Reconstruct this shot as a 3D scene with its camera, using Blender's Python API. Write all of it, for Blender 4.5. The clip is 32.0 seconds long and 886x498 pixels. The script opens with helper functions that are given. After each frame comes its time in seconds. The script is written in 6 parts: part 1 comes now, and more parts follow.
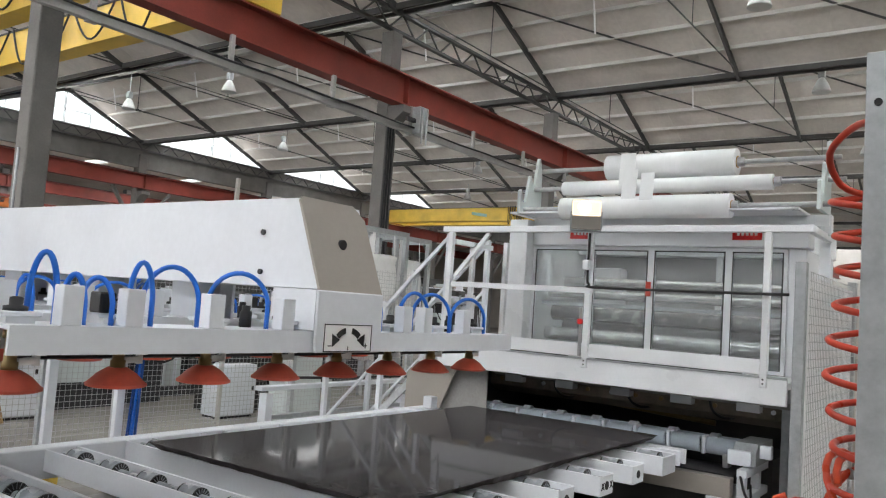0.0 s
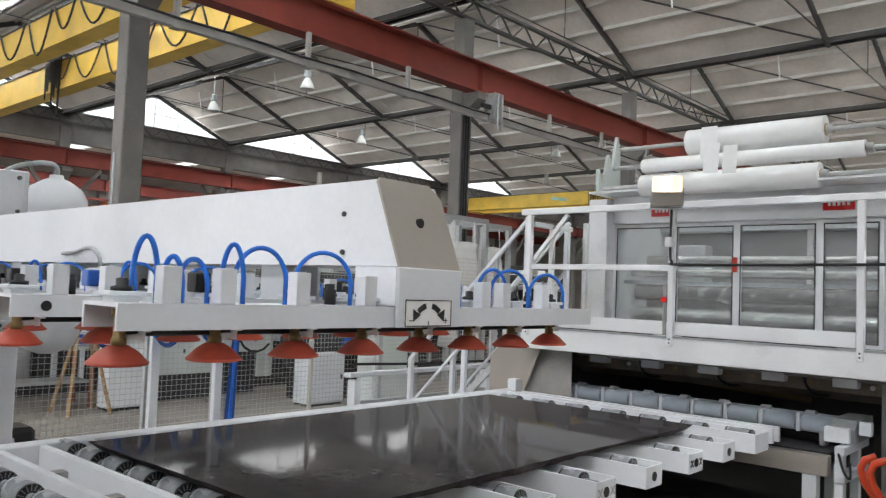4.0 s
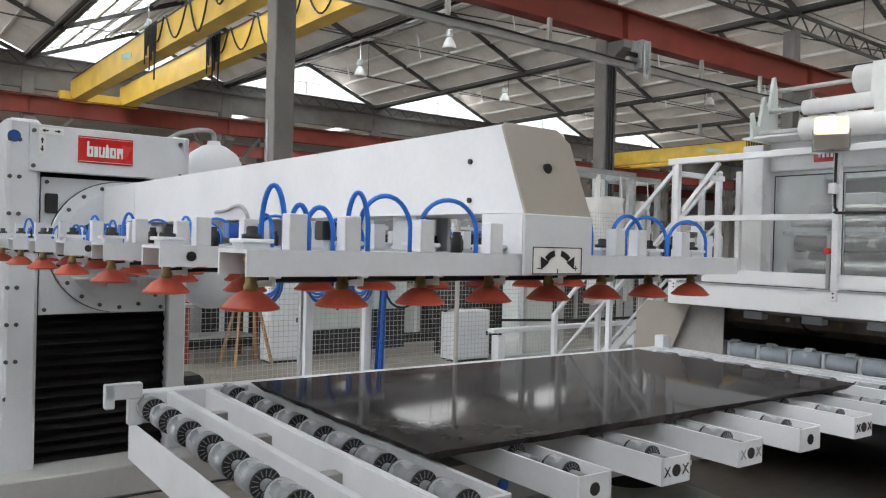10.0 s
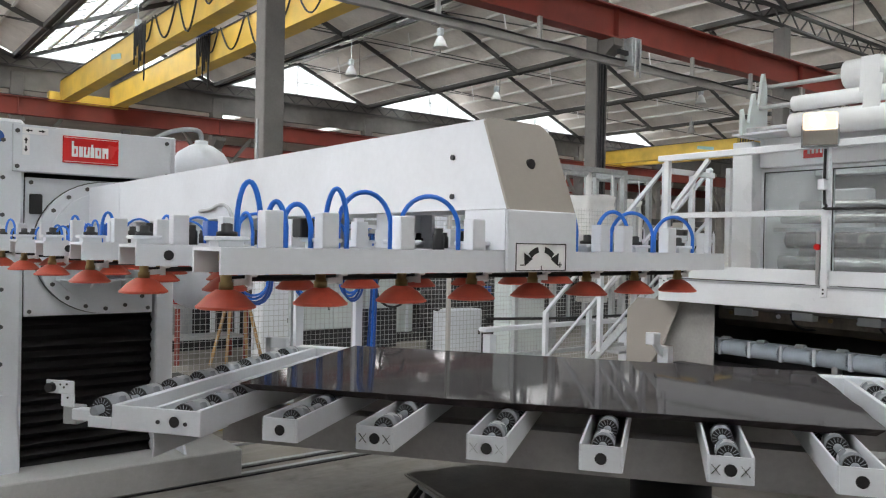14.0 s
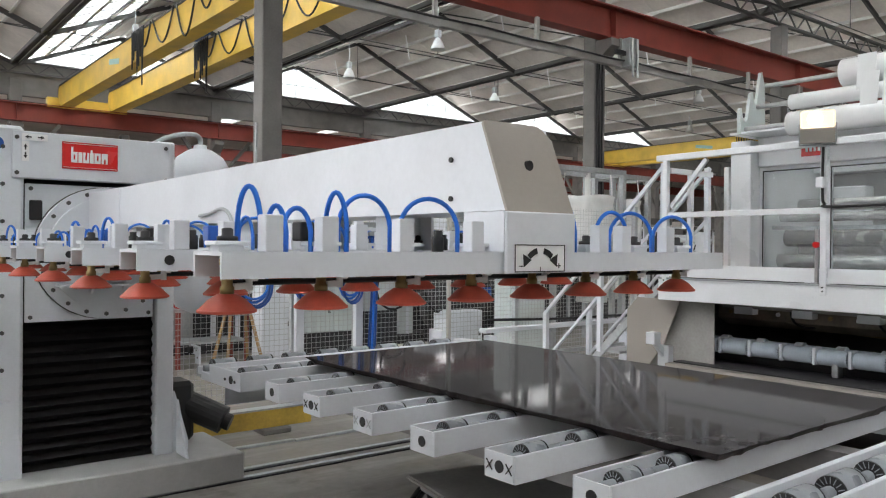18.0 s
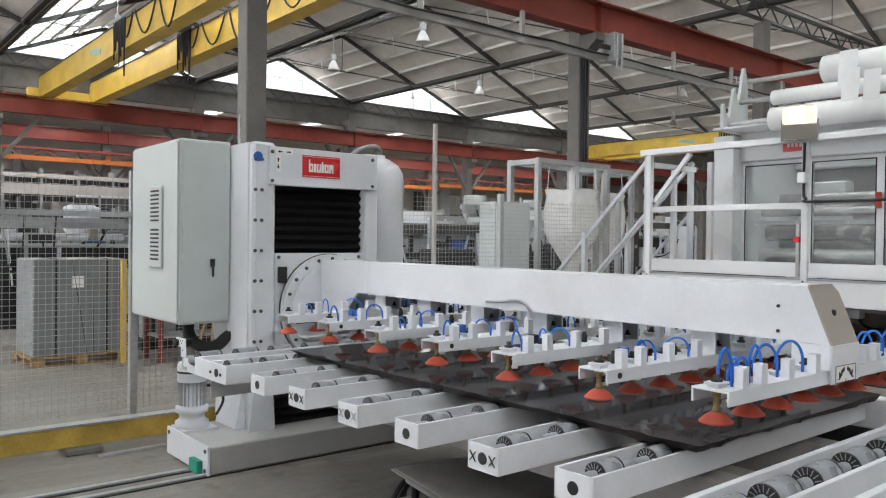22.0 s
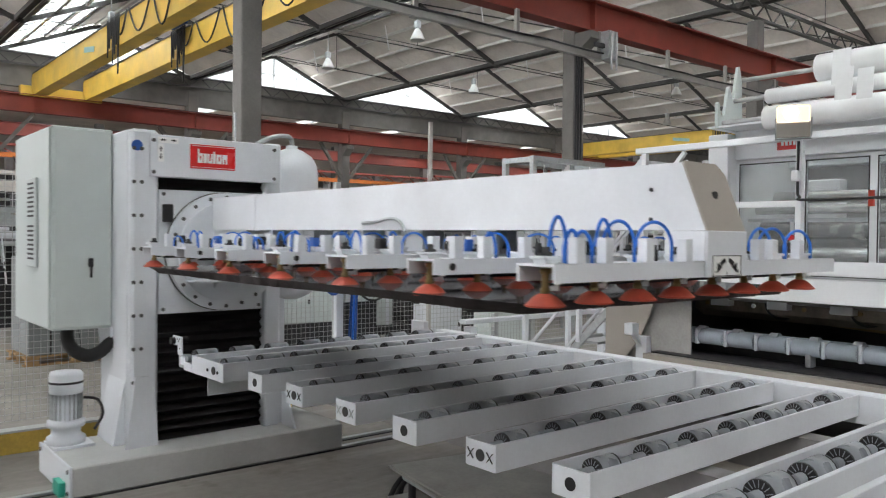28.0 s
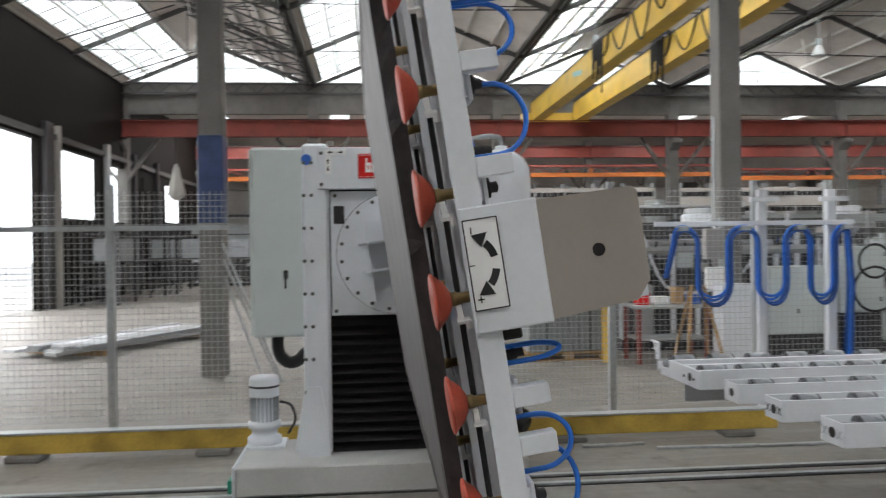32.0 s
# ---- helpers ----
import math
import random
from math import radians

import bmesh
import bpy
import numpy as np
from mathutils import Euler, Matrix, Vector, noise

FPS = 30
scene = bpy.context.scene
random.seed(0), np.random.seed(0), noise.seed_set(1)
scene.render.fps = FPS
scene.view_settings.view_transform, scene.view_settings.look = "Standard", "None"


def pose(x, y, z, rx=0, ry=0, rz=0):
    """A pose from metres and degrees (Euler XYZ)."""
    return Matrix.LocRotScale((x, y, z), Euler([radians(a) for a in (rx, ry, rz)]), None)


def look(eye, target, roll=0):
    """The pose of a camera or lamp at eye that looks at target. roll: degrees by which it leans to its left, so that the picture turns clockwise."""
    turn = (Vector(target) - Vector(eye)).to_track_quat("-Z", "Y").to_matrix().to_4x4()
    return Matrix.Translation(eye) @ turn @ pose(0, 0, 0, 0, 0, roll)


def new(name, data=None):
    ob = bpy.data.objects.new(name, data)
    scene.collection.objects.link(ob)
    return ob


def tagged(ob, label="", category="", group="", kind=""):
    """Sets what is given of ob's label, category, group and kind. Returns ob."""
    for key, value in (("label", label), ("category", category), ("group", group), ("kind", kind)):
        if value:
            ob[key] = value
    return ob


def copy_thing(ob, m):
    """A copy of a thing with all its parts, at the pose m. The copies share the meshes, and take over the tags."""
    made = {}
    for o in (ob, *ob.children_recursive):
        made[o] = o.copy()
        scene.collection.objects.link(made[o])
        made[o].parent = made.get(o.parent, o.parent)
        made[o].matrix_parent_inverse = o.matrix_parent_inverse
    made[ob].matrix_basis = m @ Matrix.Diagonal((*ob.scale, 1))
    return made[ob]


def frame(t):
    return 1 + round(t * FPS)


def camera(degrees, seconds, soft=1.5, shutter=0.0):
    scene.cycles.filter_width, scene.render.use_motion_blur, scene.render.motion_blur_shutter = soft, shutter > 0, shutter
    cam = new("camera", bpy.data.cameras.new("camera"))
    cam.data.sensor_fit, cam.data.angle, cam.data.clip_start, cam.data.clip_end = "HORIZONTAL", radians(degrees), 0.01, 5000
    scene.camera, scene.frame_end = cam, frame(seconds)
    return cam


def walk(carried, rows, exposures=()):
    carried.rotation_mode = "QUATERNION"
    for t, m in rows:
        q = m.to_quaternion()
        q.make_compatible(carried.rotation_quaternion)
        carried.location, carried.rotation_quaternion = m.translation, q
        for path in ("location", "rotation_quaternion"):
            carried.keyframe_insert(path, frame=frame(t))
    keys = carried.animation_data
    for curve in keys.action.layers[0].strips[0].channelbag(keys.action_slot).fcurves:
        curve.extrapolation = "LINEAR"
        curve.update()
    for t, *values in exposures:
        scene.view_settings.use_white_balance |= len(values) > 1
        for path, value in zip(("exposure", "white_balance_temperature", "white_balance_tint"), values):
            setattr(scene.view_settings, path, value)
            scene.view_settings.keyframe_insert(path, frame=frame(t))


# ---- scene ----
cam = camera(59.1, 32.0, soft=1.15, shutter=0.5)
PATH = [
    (0, pose(-0.036, 0.046, 1.660, 94.18, -3.96, -54.35)),
    (0.5, pose(-0.037, 0.043, 1.655, 94.04, -4.08, -54.66)),
    (1, pose(-0.041, 0.049, 1.649, 94.10, -3.85, -53.39)),
    (1.5, pose(-0.053, 0.048, 1.644, 93.96, -3.69, -53.04)),
    (2, pose(-0.047, 0.052, 1.640, 93.84, -3.45, -52.84)),
    (2.5, pose(-0.047, 0.049, 1.635, 93.62, -3.19, -52.75)),
    (4.5, pose(-0.061, 0.004, 1.620, 92.59, -1.90, -46.18)),
    (5, pose(-0.032, 0.023, 1.612, 91.92, -1.63, -44.22)),
    (5.5, pose(-0.013, 0.007, 1.609, 91.22, -1.27, -42.39)),
    (6, pose(-0.007, -0.005, 1.609, 90.77, -0.89, -40.89)),
    (6.5, pose(-0.001, -0.002, 1.607, 90.61, -0.78, -40.07)),
    (7, pose(0.003, 0.004, 1.606, 90.39, -1.00, -39.42)),
    (7.5, pose(0.000, 0.003, 1.605, 90.12, -1.12, -38.54)),
    (8, pose(-0.007, -0.002, 1.604, 89.85, -1.24, -37.47)),
    (8.5, pose(-0.001, 0.000, 1.601, 89.76, -1.34, -37.39)),
    (9, pose(0.000, 0.000, 1.600, 89.78, -1.44, -37.42)),
    (9.5, pose(0.001, 0.001, 1.599, 89.76, -1.51, -37.48)),
    (10, pose(0.005, 0.003, 1.600, 89.67, -1.43, -37.52)),
    (10.5, pose(0.006, -0.001, 1.601, 89.65, -1.37, -37.56)),
    (11, pose(0.015, 0.001, 1.601, 89.61, -1.41, -37.67)),
    (11.5, pose(0.024, 0.002, 1.600, 89.57, -1.40, -37.75)),
    (12, pose(0.030, 0.005, 1.600, 89.55, -1.46, -37.91)),
    (12.5, pose(0.035, 0.006, 1.599, 89.59, -1.35, -37.95)),
    (13, pose(0.035, 0.008, 1.598, 89.56, -1.22, -37.90)),
    (13.5, pose(0.042, 0.010, 1.597, 89.56, -1.21, -37.93)),
    (14, pose(0.044, 0.009, 1.595, 89.64, -1.05, -38.01)),
    (14.5, pose(0.041, 0.010, 1.596, 89.66, -0.94, -37.98)),
    (16.5, pose(0.041, 0.010, 1.597, 89.69, -0.73, -37.91)),
    (17, pose(0.043, 0.007, 1.597, 89.70, -0.60, -37.95)),
    (17.5, pose(0.040, 0.005, 1.595, 89.73, -0.50, -38.02)),
    (18, pose(0.039, 0.001, 1.597, 89.75, -0.46, -38.03)),
    (18.5, pose(0.037, -0.000, 1.597, 89.71, -0.50, -37.99)),
    (19, pose(0.036, -0.001, 1.597, 89.69, -0.54, -38.09)),
    (19.5, pose(0.034, -0.001, 1.597, 89.61, -0.57, -38.19)),
    (20, pose(0.032, -0.002, 1.598, 89.52, -0.65, -38.35)),
    (20.5, pose(0.031, -0.002, 1.598, 89.43, -0.67, -38.54)),
    (21, pose(0.029, -0.003, 1.598, 89.42, -0.71, -38.82)),
    (21.5, pose(0.027, -0.003, 1.598, 89.32, -0.62, -39.03)),
    (22, pose(0.026, -0.004, 1.598, 89.27, -0.64, -39.19)),
    (22.5, pose(0.024, -0.004, 1.598, 89.31, -0.62, -39.39)),
    (23, pose(0.022, -0.005, 1.598, 89.31, -0.60, -39.51)),
    (23.5, pose(0.020, -0.005, 1.598, 89.22, -0.66, -39.66)),
    (24, pose(0.019, -0.006, 1.598, 89.19, -0.56, -39.71)),
    (24.5, pose(0.017, -0.006, 1.599, 89.16, -0.49, -39.78)),
    (25, pose(0.015, -0.006, 1.599, 89.10, -0.47, -39.81)),
    (25.5, pose(0.014, -0.007, 1.599, 89.05, -0.44, -39.80)),
    (27.5, pose(0.007, -0.009, 1.599, 89.06, -0.54, -39.74)),
    (28, pose(0.005, -0.009, 1.599, 89.12, -0.60, -39.61)),
    (28.5, pose(0.004, -0.010, 1.600, 89.11, -0.58, -39.44)),
    (29, pose(0.002, -0.010, 1.600, 89.15, -0.59, -39.01)),
    (29.5, pose(-0.005, -0.009, 1.600, 89.14, 0.00, -33.65)),
    (30, pose(0.005, -0.021, 1.595, 89.20, 0.30, -27.50)),
    (30.5, pose(-0.020, -0.030, 1.600, 89.43, 1.30, -22.87)),
    (31, pose(-0.060, -0.050, 1.605, 89.65, 1.97, -15.04)),
    (31.5, pose(0.000, -0.060, 1.600, 90.20, 2.80, -10.76)),
    (32, pose(0.035, -0.080, 1.600, 89.66, 0.78, -5.20)),
]
walk(cam, PATH, ((0, 0.43), (29.8, 0.43), (30.9, 0.6), (32, 0.3)))

# ---- world and light ----
world = bpy.data.worlds.new("sky")
scene.world = world
world.use_nodes = True
wn, wl = world.node_tree.nodes, world.node_tree.links
sky = wn.new("ShaderNodeTexSky")
sky.sky_type, sky.sun_disc = "NISHITA", False
sky.sun_elevation, sky.sun_rotation = radians(48), radians(120)
wl.new(sky.outputs[0], wn["Background"].inputs[0])
wn["Background"].inputs[1].default_value = 0.15
sun = new("sun", bpy.data.lights.new("sun", "SUN"))
sun.data.energy, sun.data.angle, sun.data.color = 1.2, radians(12), (1, 0.96, 0.9)
sun.matrix_world = look((0, 0, 30), (-12, 6, 0))

BAY, X0 = 6.68, -2.0          # column spacing and the first column
NEAR, FAR, BACK = 9.85, 28.5, 46.0
EAVE, RIDGE = 7.45, 8.85
BAYS = range(-1, 9)
Y_OPEN = -14.0


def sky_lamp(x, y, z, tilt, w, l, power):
    """An added area lamp that stands in for the sky's light at an opening."""
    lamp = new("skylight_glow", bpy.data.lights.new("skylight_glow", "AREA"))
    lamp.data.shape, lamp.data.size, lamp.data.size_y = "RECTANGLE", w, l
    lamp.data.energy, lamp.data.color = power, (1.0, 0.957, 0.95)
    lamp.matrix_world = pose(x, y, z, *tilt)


for k, power in ((-1, 1600), (0, 1400), (1, 1400), (2, 1400), (3, 1400), (4, 1400), (5, 1400)):
    sky_lamp(X0 + (k + 0.21) * BAY, 7, 8.22, (0, -22.7, 0), 1.9, 40, power)
    sky_lamp(X0 + (k + 0.5) * BAY, FAR - 0.15, 7.9, (-75, 0, 0), 4.0, 0.9, 18)

# added lamp in the west door opening, for light from the yard
sky_lamp(-8.72, 15.6, 2.3, (0, -90, 0), 4.3, 10.0, 320)


# ---- materials ----
def mat(name, color, rough=0.5, metal=0.0, var=0.12, scale=6.0, bump=0.15, fine=90.0, dirt=0.0, vary=0.0):
    """A painted or raw surface: base colour broken up at two scales, with fine relief and uneven gloss."""
    m = bpy.data.materials.new(name)
    m.use_nodes = True
    n, l = m.node_tree.nodes, m.node_tree.links
    b = n["Principled BSDF"]
    co = n.new("ShaderNodeTexCoord")
    big, small = n.new("ShaderNodeTexNoise"), n.new("ShaderNodeTexNoise")
    big.inputs["Scale"].default_value, big.inputs["Detail"].default_value = scale, 5
    small.inputs["Scale"].default_value, small.inputs["Detail"].default_value = fine, 3
    l.new(co.outputs["Object"], big.inputs["Vector"])
    l.new(co.outputs["Object"], small.inputs["Vector"])
    add = n.new("ShaderNodeMath")
    add.operation = "MULTIPLY_ADD"
    l.new(small.outputs[0], add.inputs[0])
    add.inputs[1].default_value = 0.4
    l.new(big.outputs[0], add.inputs[2])
    ramp = n.new("ShaderNodeMapRange")
    ramp.inputs[1].default_value, ramp.inputs[2].default_value = 0.45, 0.95
    ramp.inputs[3].default_value, ramp.inputs[4].default_value = 1 - var, 1 + var
    l.new(add.outputs[0], ramp.inputs[0])
    hsv = n.new("ShaderNodeHueSaturation")
    hsv.inputs["Color"].default_value = (*color, 1)
    value = ramp.outputs[0]
    if vary:
        info, mr, mul = n.new("ShaderNodeObjectInfo"), n.new("ShaderNodeMapRange"), n.new("ShaderNodeMath")
        mr.inputs[3].default_value, mr.inputs[4].default_value = 1 - vary, 1 + vary
        mul.operation = "MULTIPLY"
        l.new(info.outputs["Random"], mr.inputs[0])
        l.new(mr.outputs[0], mul.inputs[0])
        l.new(value, mul.inputs[1])
        value = mul.outputs[0]
    l.new(value, hsv.inputs["Value"])
    colour = hsv.outputs[0]
    if dirt:
        spots, mr, mix = n.new("ShaderNodeTexNoise"), n.new("ShaderNodeMapRange"), n.new("ShaderNodeMix")
        spots.inputs["Scale"].default_value, spots.inputs["Detail"].default_value = scale * 0.45, 8
        l.new(co.outputs["Object"], spots.inputs["Vector"])
        mr.inputs[1].default_value, mr.inputs[2].default_value, mr.inputs[4].default_value = 0.52, 0.75, dirt
        l.new(spots.outputs[0], mr.inputs[0])
        mix.data_type = "RGBA"
        l.new(mr.outputs[0], mix.inputs[0])
        l.new(colour, mix.inputs[6])
        mix.inputs[7].default_value = (color[0] * 0.35, color[1] * 0.32, color[2] * 0.28, 1)
        colour = mix.outputs[2]
    l.new(colour, b.inputs["Base Color"])
    b.inputs["Metallic"].default_value = metal
    mr = n.new("ShaderNodeMapRange")
    mr.inputs[3].default_value, mr.inputs[4].default_value = max(0.02, rough - min(0.1, rough * 0.35)), min(1, rough + min(0.12, rough * 0.35))
    l.new(big.outputs[0], mr.inputs[0])
    l.new(mr.outputs[0], b.inputs["Roughness"])
    if bump:
        bp = n.new("ShaderNodeBump")
        bp.inputs["Strength"].default_value, bp.inputs["Distance"].default_value = bump, 0.002
        l.new(small.outputs[0], bp.inputs["Height"])
        l.new(bp.outputs[0], b.inputs["Normal"])
    return m


def glow(name, color, strength):
    m = bpy.data.materials.new(name)
    m.use_nodes = True
    b = m.node_tree.nodes["Principled BSDF"]
    b.inputs["Base Color"].default_value = (*color, 1)
    b.inputs["Emission Color"].default_value = (*color, 1)
    b.inputs["Emission Strength"].default_value = strength
    return m


def clear(name, tint, rough, share):
    """A pane: part clear, part glossy or milky."""
    m = bpy.data.materials.new(name)
    m.use_nodes = True
    n, l = m.node_tree.nodes, m.node_tree.links
    b = n["Principled BSDF"]
    b.inputs["Base Color"].default_value, b.inputs["Roughness"].default_value = (*tint, 1), rough
    tr, mix = n.new("ShaderNodeBsdfTransparent"), n.new("ShaderNodeMixShader")
    tr.inputs[0].default_value = (0.92, 0.95, 0.95, 1)
    mix.inputs[0].default_value = share
    l.new(tr.outputs[0], mix.inputs[1])
    l.new(b.outputs[0], mix.inputs[2])
    l.new(mix.outputs[0], n["Material Output"].inputs[0])
    return m


WHITE = mat("white_machine_paint", (0.71, 0.735, 0.775), 0.34, 0, 0.06, 3, 0.06, 60, 0.2)
CABINET = mat("light_grey_powder_coat", (0.55, 0.60, 0.59), 0.42, 0, 0.04, 4, 0.2, 300)
PLATE = mat("beige_grey_plate", (0.34, 0.31, 0.275), 0.45, 0.0, 0.06, 3, 0.05, 80)
STEEL = mat("bare_steel", (0.42, 0.42, 0.42), 0.35, 0.9, 0.15, 20, 0.1, 150)
GALV = mat("galvanised_steel", (0.42, 0.44, 0.45), 0.45, 0.6, 0.15, 25, 0.1, 120)
DARK = mat("dark_steel", (0.035, 0.035, 0.038), 0.5, 0.3, 0.2, 9, 0.2)
BLACK = mat("black_rubber", (0.012, 0.012, 0.013), 0.55, 0, 0.25, 12, 0.3)
BELLOWS = mat("black_bellows_cloth", (0.0055, 0.005, 0.0055), 0.5, 0, 0.3, 8, 0.3, 160)
BELLOWS.node_tree.nodes["Principled BSDF"].inputs["Specular IOR Level"].default_value = 0.3
CUP = mat("orange_red_rubber", (0.5, 0.08, 0.045), 0.5, 0, 0.14, 20, 0.15, 100, 0.35, 0.25)
BLUE = mat("blue_hose_plastic", (0.025, 0.17, 0.68), 0.3, 0, 0.08, 20, 0)
BLUEPAINT = mat("blue_label", (0.02, 0.10, 0.42), 0.4, 0, 0.05, 10, 0)
REDHOSE = mat("red_hose_plastic", (0.46, 0.045, 0.022), 0.3, 0, 0.12, 20, 0)
HOSEORANGE = mat("orange_red_hose_plastic", (0.54, 0.06, 0.02), 0.3, 0, 0.12, 20, 0)
RAILGREY = mat("grey_rail_paint", (0.36, 0.35, 0.335), 0.5, 0.1, 0.15, 3, 0.2, 40, 0.25)
RED = mat("red_oxide_paint", (0.235, 0.043, 0.03), 0.55, 0, 0.18, 2, 0.2, 40, 0.35)
SIGNRED = mat("red_sign_enamel", (0.62, 0.02, 0.02), 0.25, 0, 0.04, 8, 0)
SIGNWHITE = mat("white_sign_ink", (0.85, 0.85, 0.85), 0.4, 0, 0.02, 8, 0)
YELLOW = mat("yellow_crane_paint", (0.74, 0.49, 0.075), 0.45, 0, 0.14, 2, 0.1, 40, 0.35)
ORANGE = mat("orange_paint", (0.5, 0.15, 0.025), 0.5, 0, 0.1, 3, 0.1)
CONCRETE = mat("grey_column_concrete", (0.185, 0.178, 0.168), 0.85, 0, 0.2, 2.5, 0.5, 45, 0.3)
FLOOR = mat("dusty_concrete_floor", (0.222, 0.206, 0.186), 0.55, 0, 0.3, 0.7, 0.4, 14, 0.5)
# long drag marks and dark oily spots on the floor
_n, _l = FLOOR.node_tree.nodes, FLOOR.node_tree.links
_base = _n["Principled BSDF"].inputs["Base Color"]
_from = _base.links[0].from_socket
_co, _map = _n.new("ShaderNodeTexCoord"), _n.new("ShaderNodeMapping")
_map.inputs["Scale"].default_value = (0.35, 3.2, 1)
_map.inputs["Rotation"].default_value = (0, 0, radians(4))
_l.new(_co.outputs["Object"], _map.inputs["Vector"])
for _src, _scale, _lo, _hi, _tone, _amount in ((_map.outputs[0], 1.6, 0.5, 0.72, (0.42, 0.40, 0.37, 1), 0.45), (_co.outputs["Object"], 2.6, 0.58, 0.7, (0.06, 0.052, 0.043, 1), 0.55), (_co.outputs["Object"], 0.45, 0.5, 0.75, (0.16, 0.115, 0.07, 1), 0.5)):
    _tex, _mr, _mix = _n.new("ShaderNodeTexNoise"), _n.new("ShaderNodeMapRange"), _n.new("ShaderNodeMix")
    _tex.inputs["Scale"].default_value, _tex.inputs["Detail"].default_value, _tex.inputs["Roughness"].default_value = _scale, 9, 0.62
    _l.new(_src, _tex.inputs["Vector"])
    _mr.inputs[1].default_value, _mr.inputs[2].default_value, _mr.inputs[4].default_value = _lo, _hi, _amount
    _l.new(_tex.outputs[0], _mr.inputs[0])
    _mix.data_type = "RGBA"
    _l.new(_mr.outputs[0], _mix.inputs[0])
    _l.new(_from, _mix.inputs[6])
    _mix.inputs[7].default_value = _tone
    _from = _mix.outputs[2]
_l.new(_from, _base)
ROOF = mat("weathered_roof_sheet", (0.68, 0.642, 0.60), 0.8, 0, 0.16, 0.8, 0.3, 9, 0.25)
PURLIN = mat("pale_purlin_paint", (0.72, 0.71, 0.68), 0.6, 0, 0.1, 2, 0.1, 30, 0.2)
WALL = mat("dirty_plaster_wall", (0.5, 0.48, 0.45), 0.85, 0, 0.15, 0.6, 0.3, 12, 0.3)
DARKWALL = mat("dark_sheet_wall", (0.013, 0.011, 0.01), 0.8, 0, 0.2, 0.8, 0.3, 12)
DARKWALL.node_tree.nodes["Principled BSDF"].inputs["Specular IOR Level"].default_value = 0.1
GUARD = mat("worn_yellow_guard_paint", (0.5, 0.34, 0.06), 0.6, 0, 0.3, 4, 0.4, 40, 0.9)
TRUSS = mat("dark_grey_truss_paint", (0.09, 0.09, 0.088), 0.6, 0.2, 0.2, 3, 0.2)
STONE = mat("dark_polished_slab", (0.03, 0.029, 0.031), 0.055, 0, 0.35, 18, 0.0, 220)
STONE.node_tree.nodes["Principled BSDF"].inputs["Specular IOR Level"].default_value = 0.14
# a thin film of dust dulls the polish
_n, _l = STONE.node_tree.nodes, STONE.node_tree.links
_dust, _mix = _n.new("ShaderNodeBsdfDiffuse"), _n.new("ShaderNodeMixShader")
_dust.inputs[0].default_value = (0.046, 0.044, 0.045, 1)
_mix.inputs[0].default_value = 0.52
_l.new(_n["Principled BSDF"].outputs[0], _mix.inputs[1])
_l.new(_dust.outputs[0], _mix.inputs[2])
_l.new(_mix.outputs[0], _n["Material Output"].inputs[0])
STONEUNDER = mat("dull_slab_underside", (0.07, 0.064, 0.069), 0.45, 0, 0.22, 5, 0.15, 60)
STONEEDGE = mat("rough_slab_edge", (0.021, 0.014, 0.015), 0.55, 0, 0.85, 22, 1.0, 60)
PALESTONE = mat("pale_stone_slab", (0.3, 0.29, 0.28), 0.5, 0, 0.2, 3, 0.2, 60)
FILM = mat("milky_plastic_film", (0.84, 0.85, 0.85), 0.22, 0, 0.05, 4, 0.05, 20)
BAG = mat("white_woven_bag", (0.72, 0.72, 0.71), 0.8, 0, 0.08, 6, 0.5, 120)
CARD = mat("brown_cardboard", (0.42, 0.27, 0.13), 0.8, 0, 0.1, 6, 0.2, 60)
GOODS = mat("dark_grey_wrapped_goods", (0.2, 0.215, 0.22), 0.4, 0, 0.15, 3, 0.25, 30)
WOOD = mat("pallet_wood", (0.36, 0.23, 0.11), 0.75, 0, 0.25, 6, 0.4, 40, 0.2, 0.2)
# darker grey for recessed parts, some of their shade put into the colour
SHADEGREY = mat("grey_frame_paint", (0.3, 0.29, 0.29), 0.5, 0, 0.12, 5, 0.1, 40, 0.2)
BASEPAINT = mat("dusty_grey_white_paint", (0.5, 0.5, 0.49), 0.5, 0, 0.1, 4, 0.15, 60, 0.35)
PALEBLUE = mat("pale_blue_patch", (0.3, 0.52, 0.5), 0.5)
LAMPGREY = mat("dusty_enamel_reflector", (0.5, 0.5, 0.49), 0.5, 0, 0.1, 6, 0.05, 40, 0.2)
SHEETGREY = mat("dusty_grey_sheet", (0.36, 0.35, 0.33), 0.7, 0, 0.2, 4, 0.3, 50, 0.3)
GREYBLOCK = mat("wrapped_grey_block", (0.33, 0.35, 0.37), 0.5, 0, 0.12, 3, 0.2)
GREEN = mat("green_plastic", (0.02, 0.28, 0.2), 0.5)
BRASS = mat("brass_fitting", (0.3, 0.22, 0.1), 0.4, 0.85, 0.1, 20)
ROLLER = mat("grey_roller_plastic", (0.29, 0.31, 0.335), 0.28, 0, 0.08, 10, 0.05)
GLASS = clear("window_glass", (0.66, 0.67, 0.68), 0.07, 0.12)
WIRE = mat("zinc_wire", (0.46, 0.465, 0.46), 0.45, 0.2, 0.1, 20, 0)
SKYPANE = clear("translucent_roof_pane", (0.9, 0.93, 0.95), 0.4, 0.45)
LAMPGLOW = glow("lit_lamp_glass", (1.0, 0.93, 0.8), 6.0)
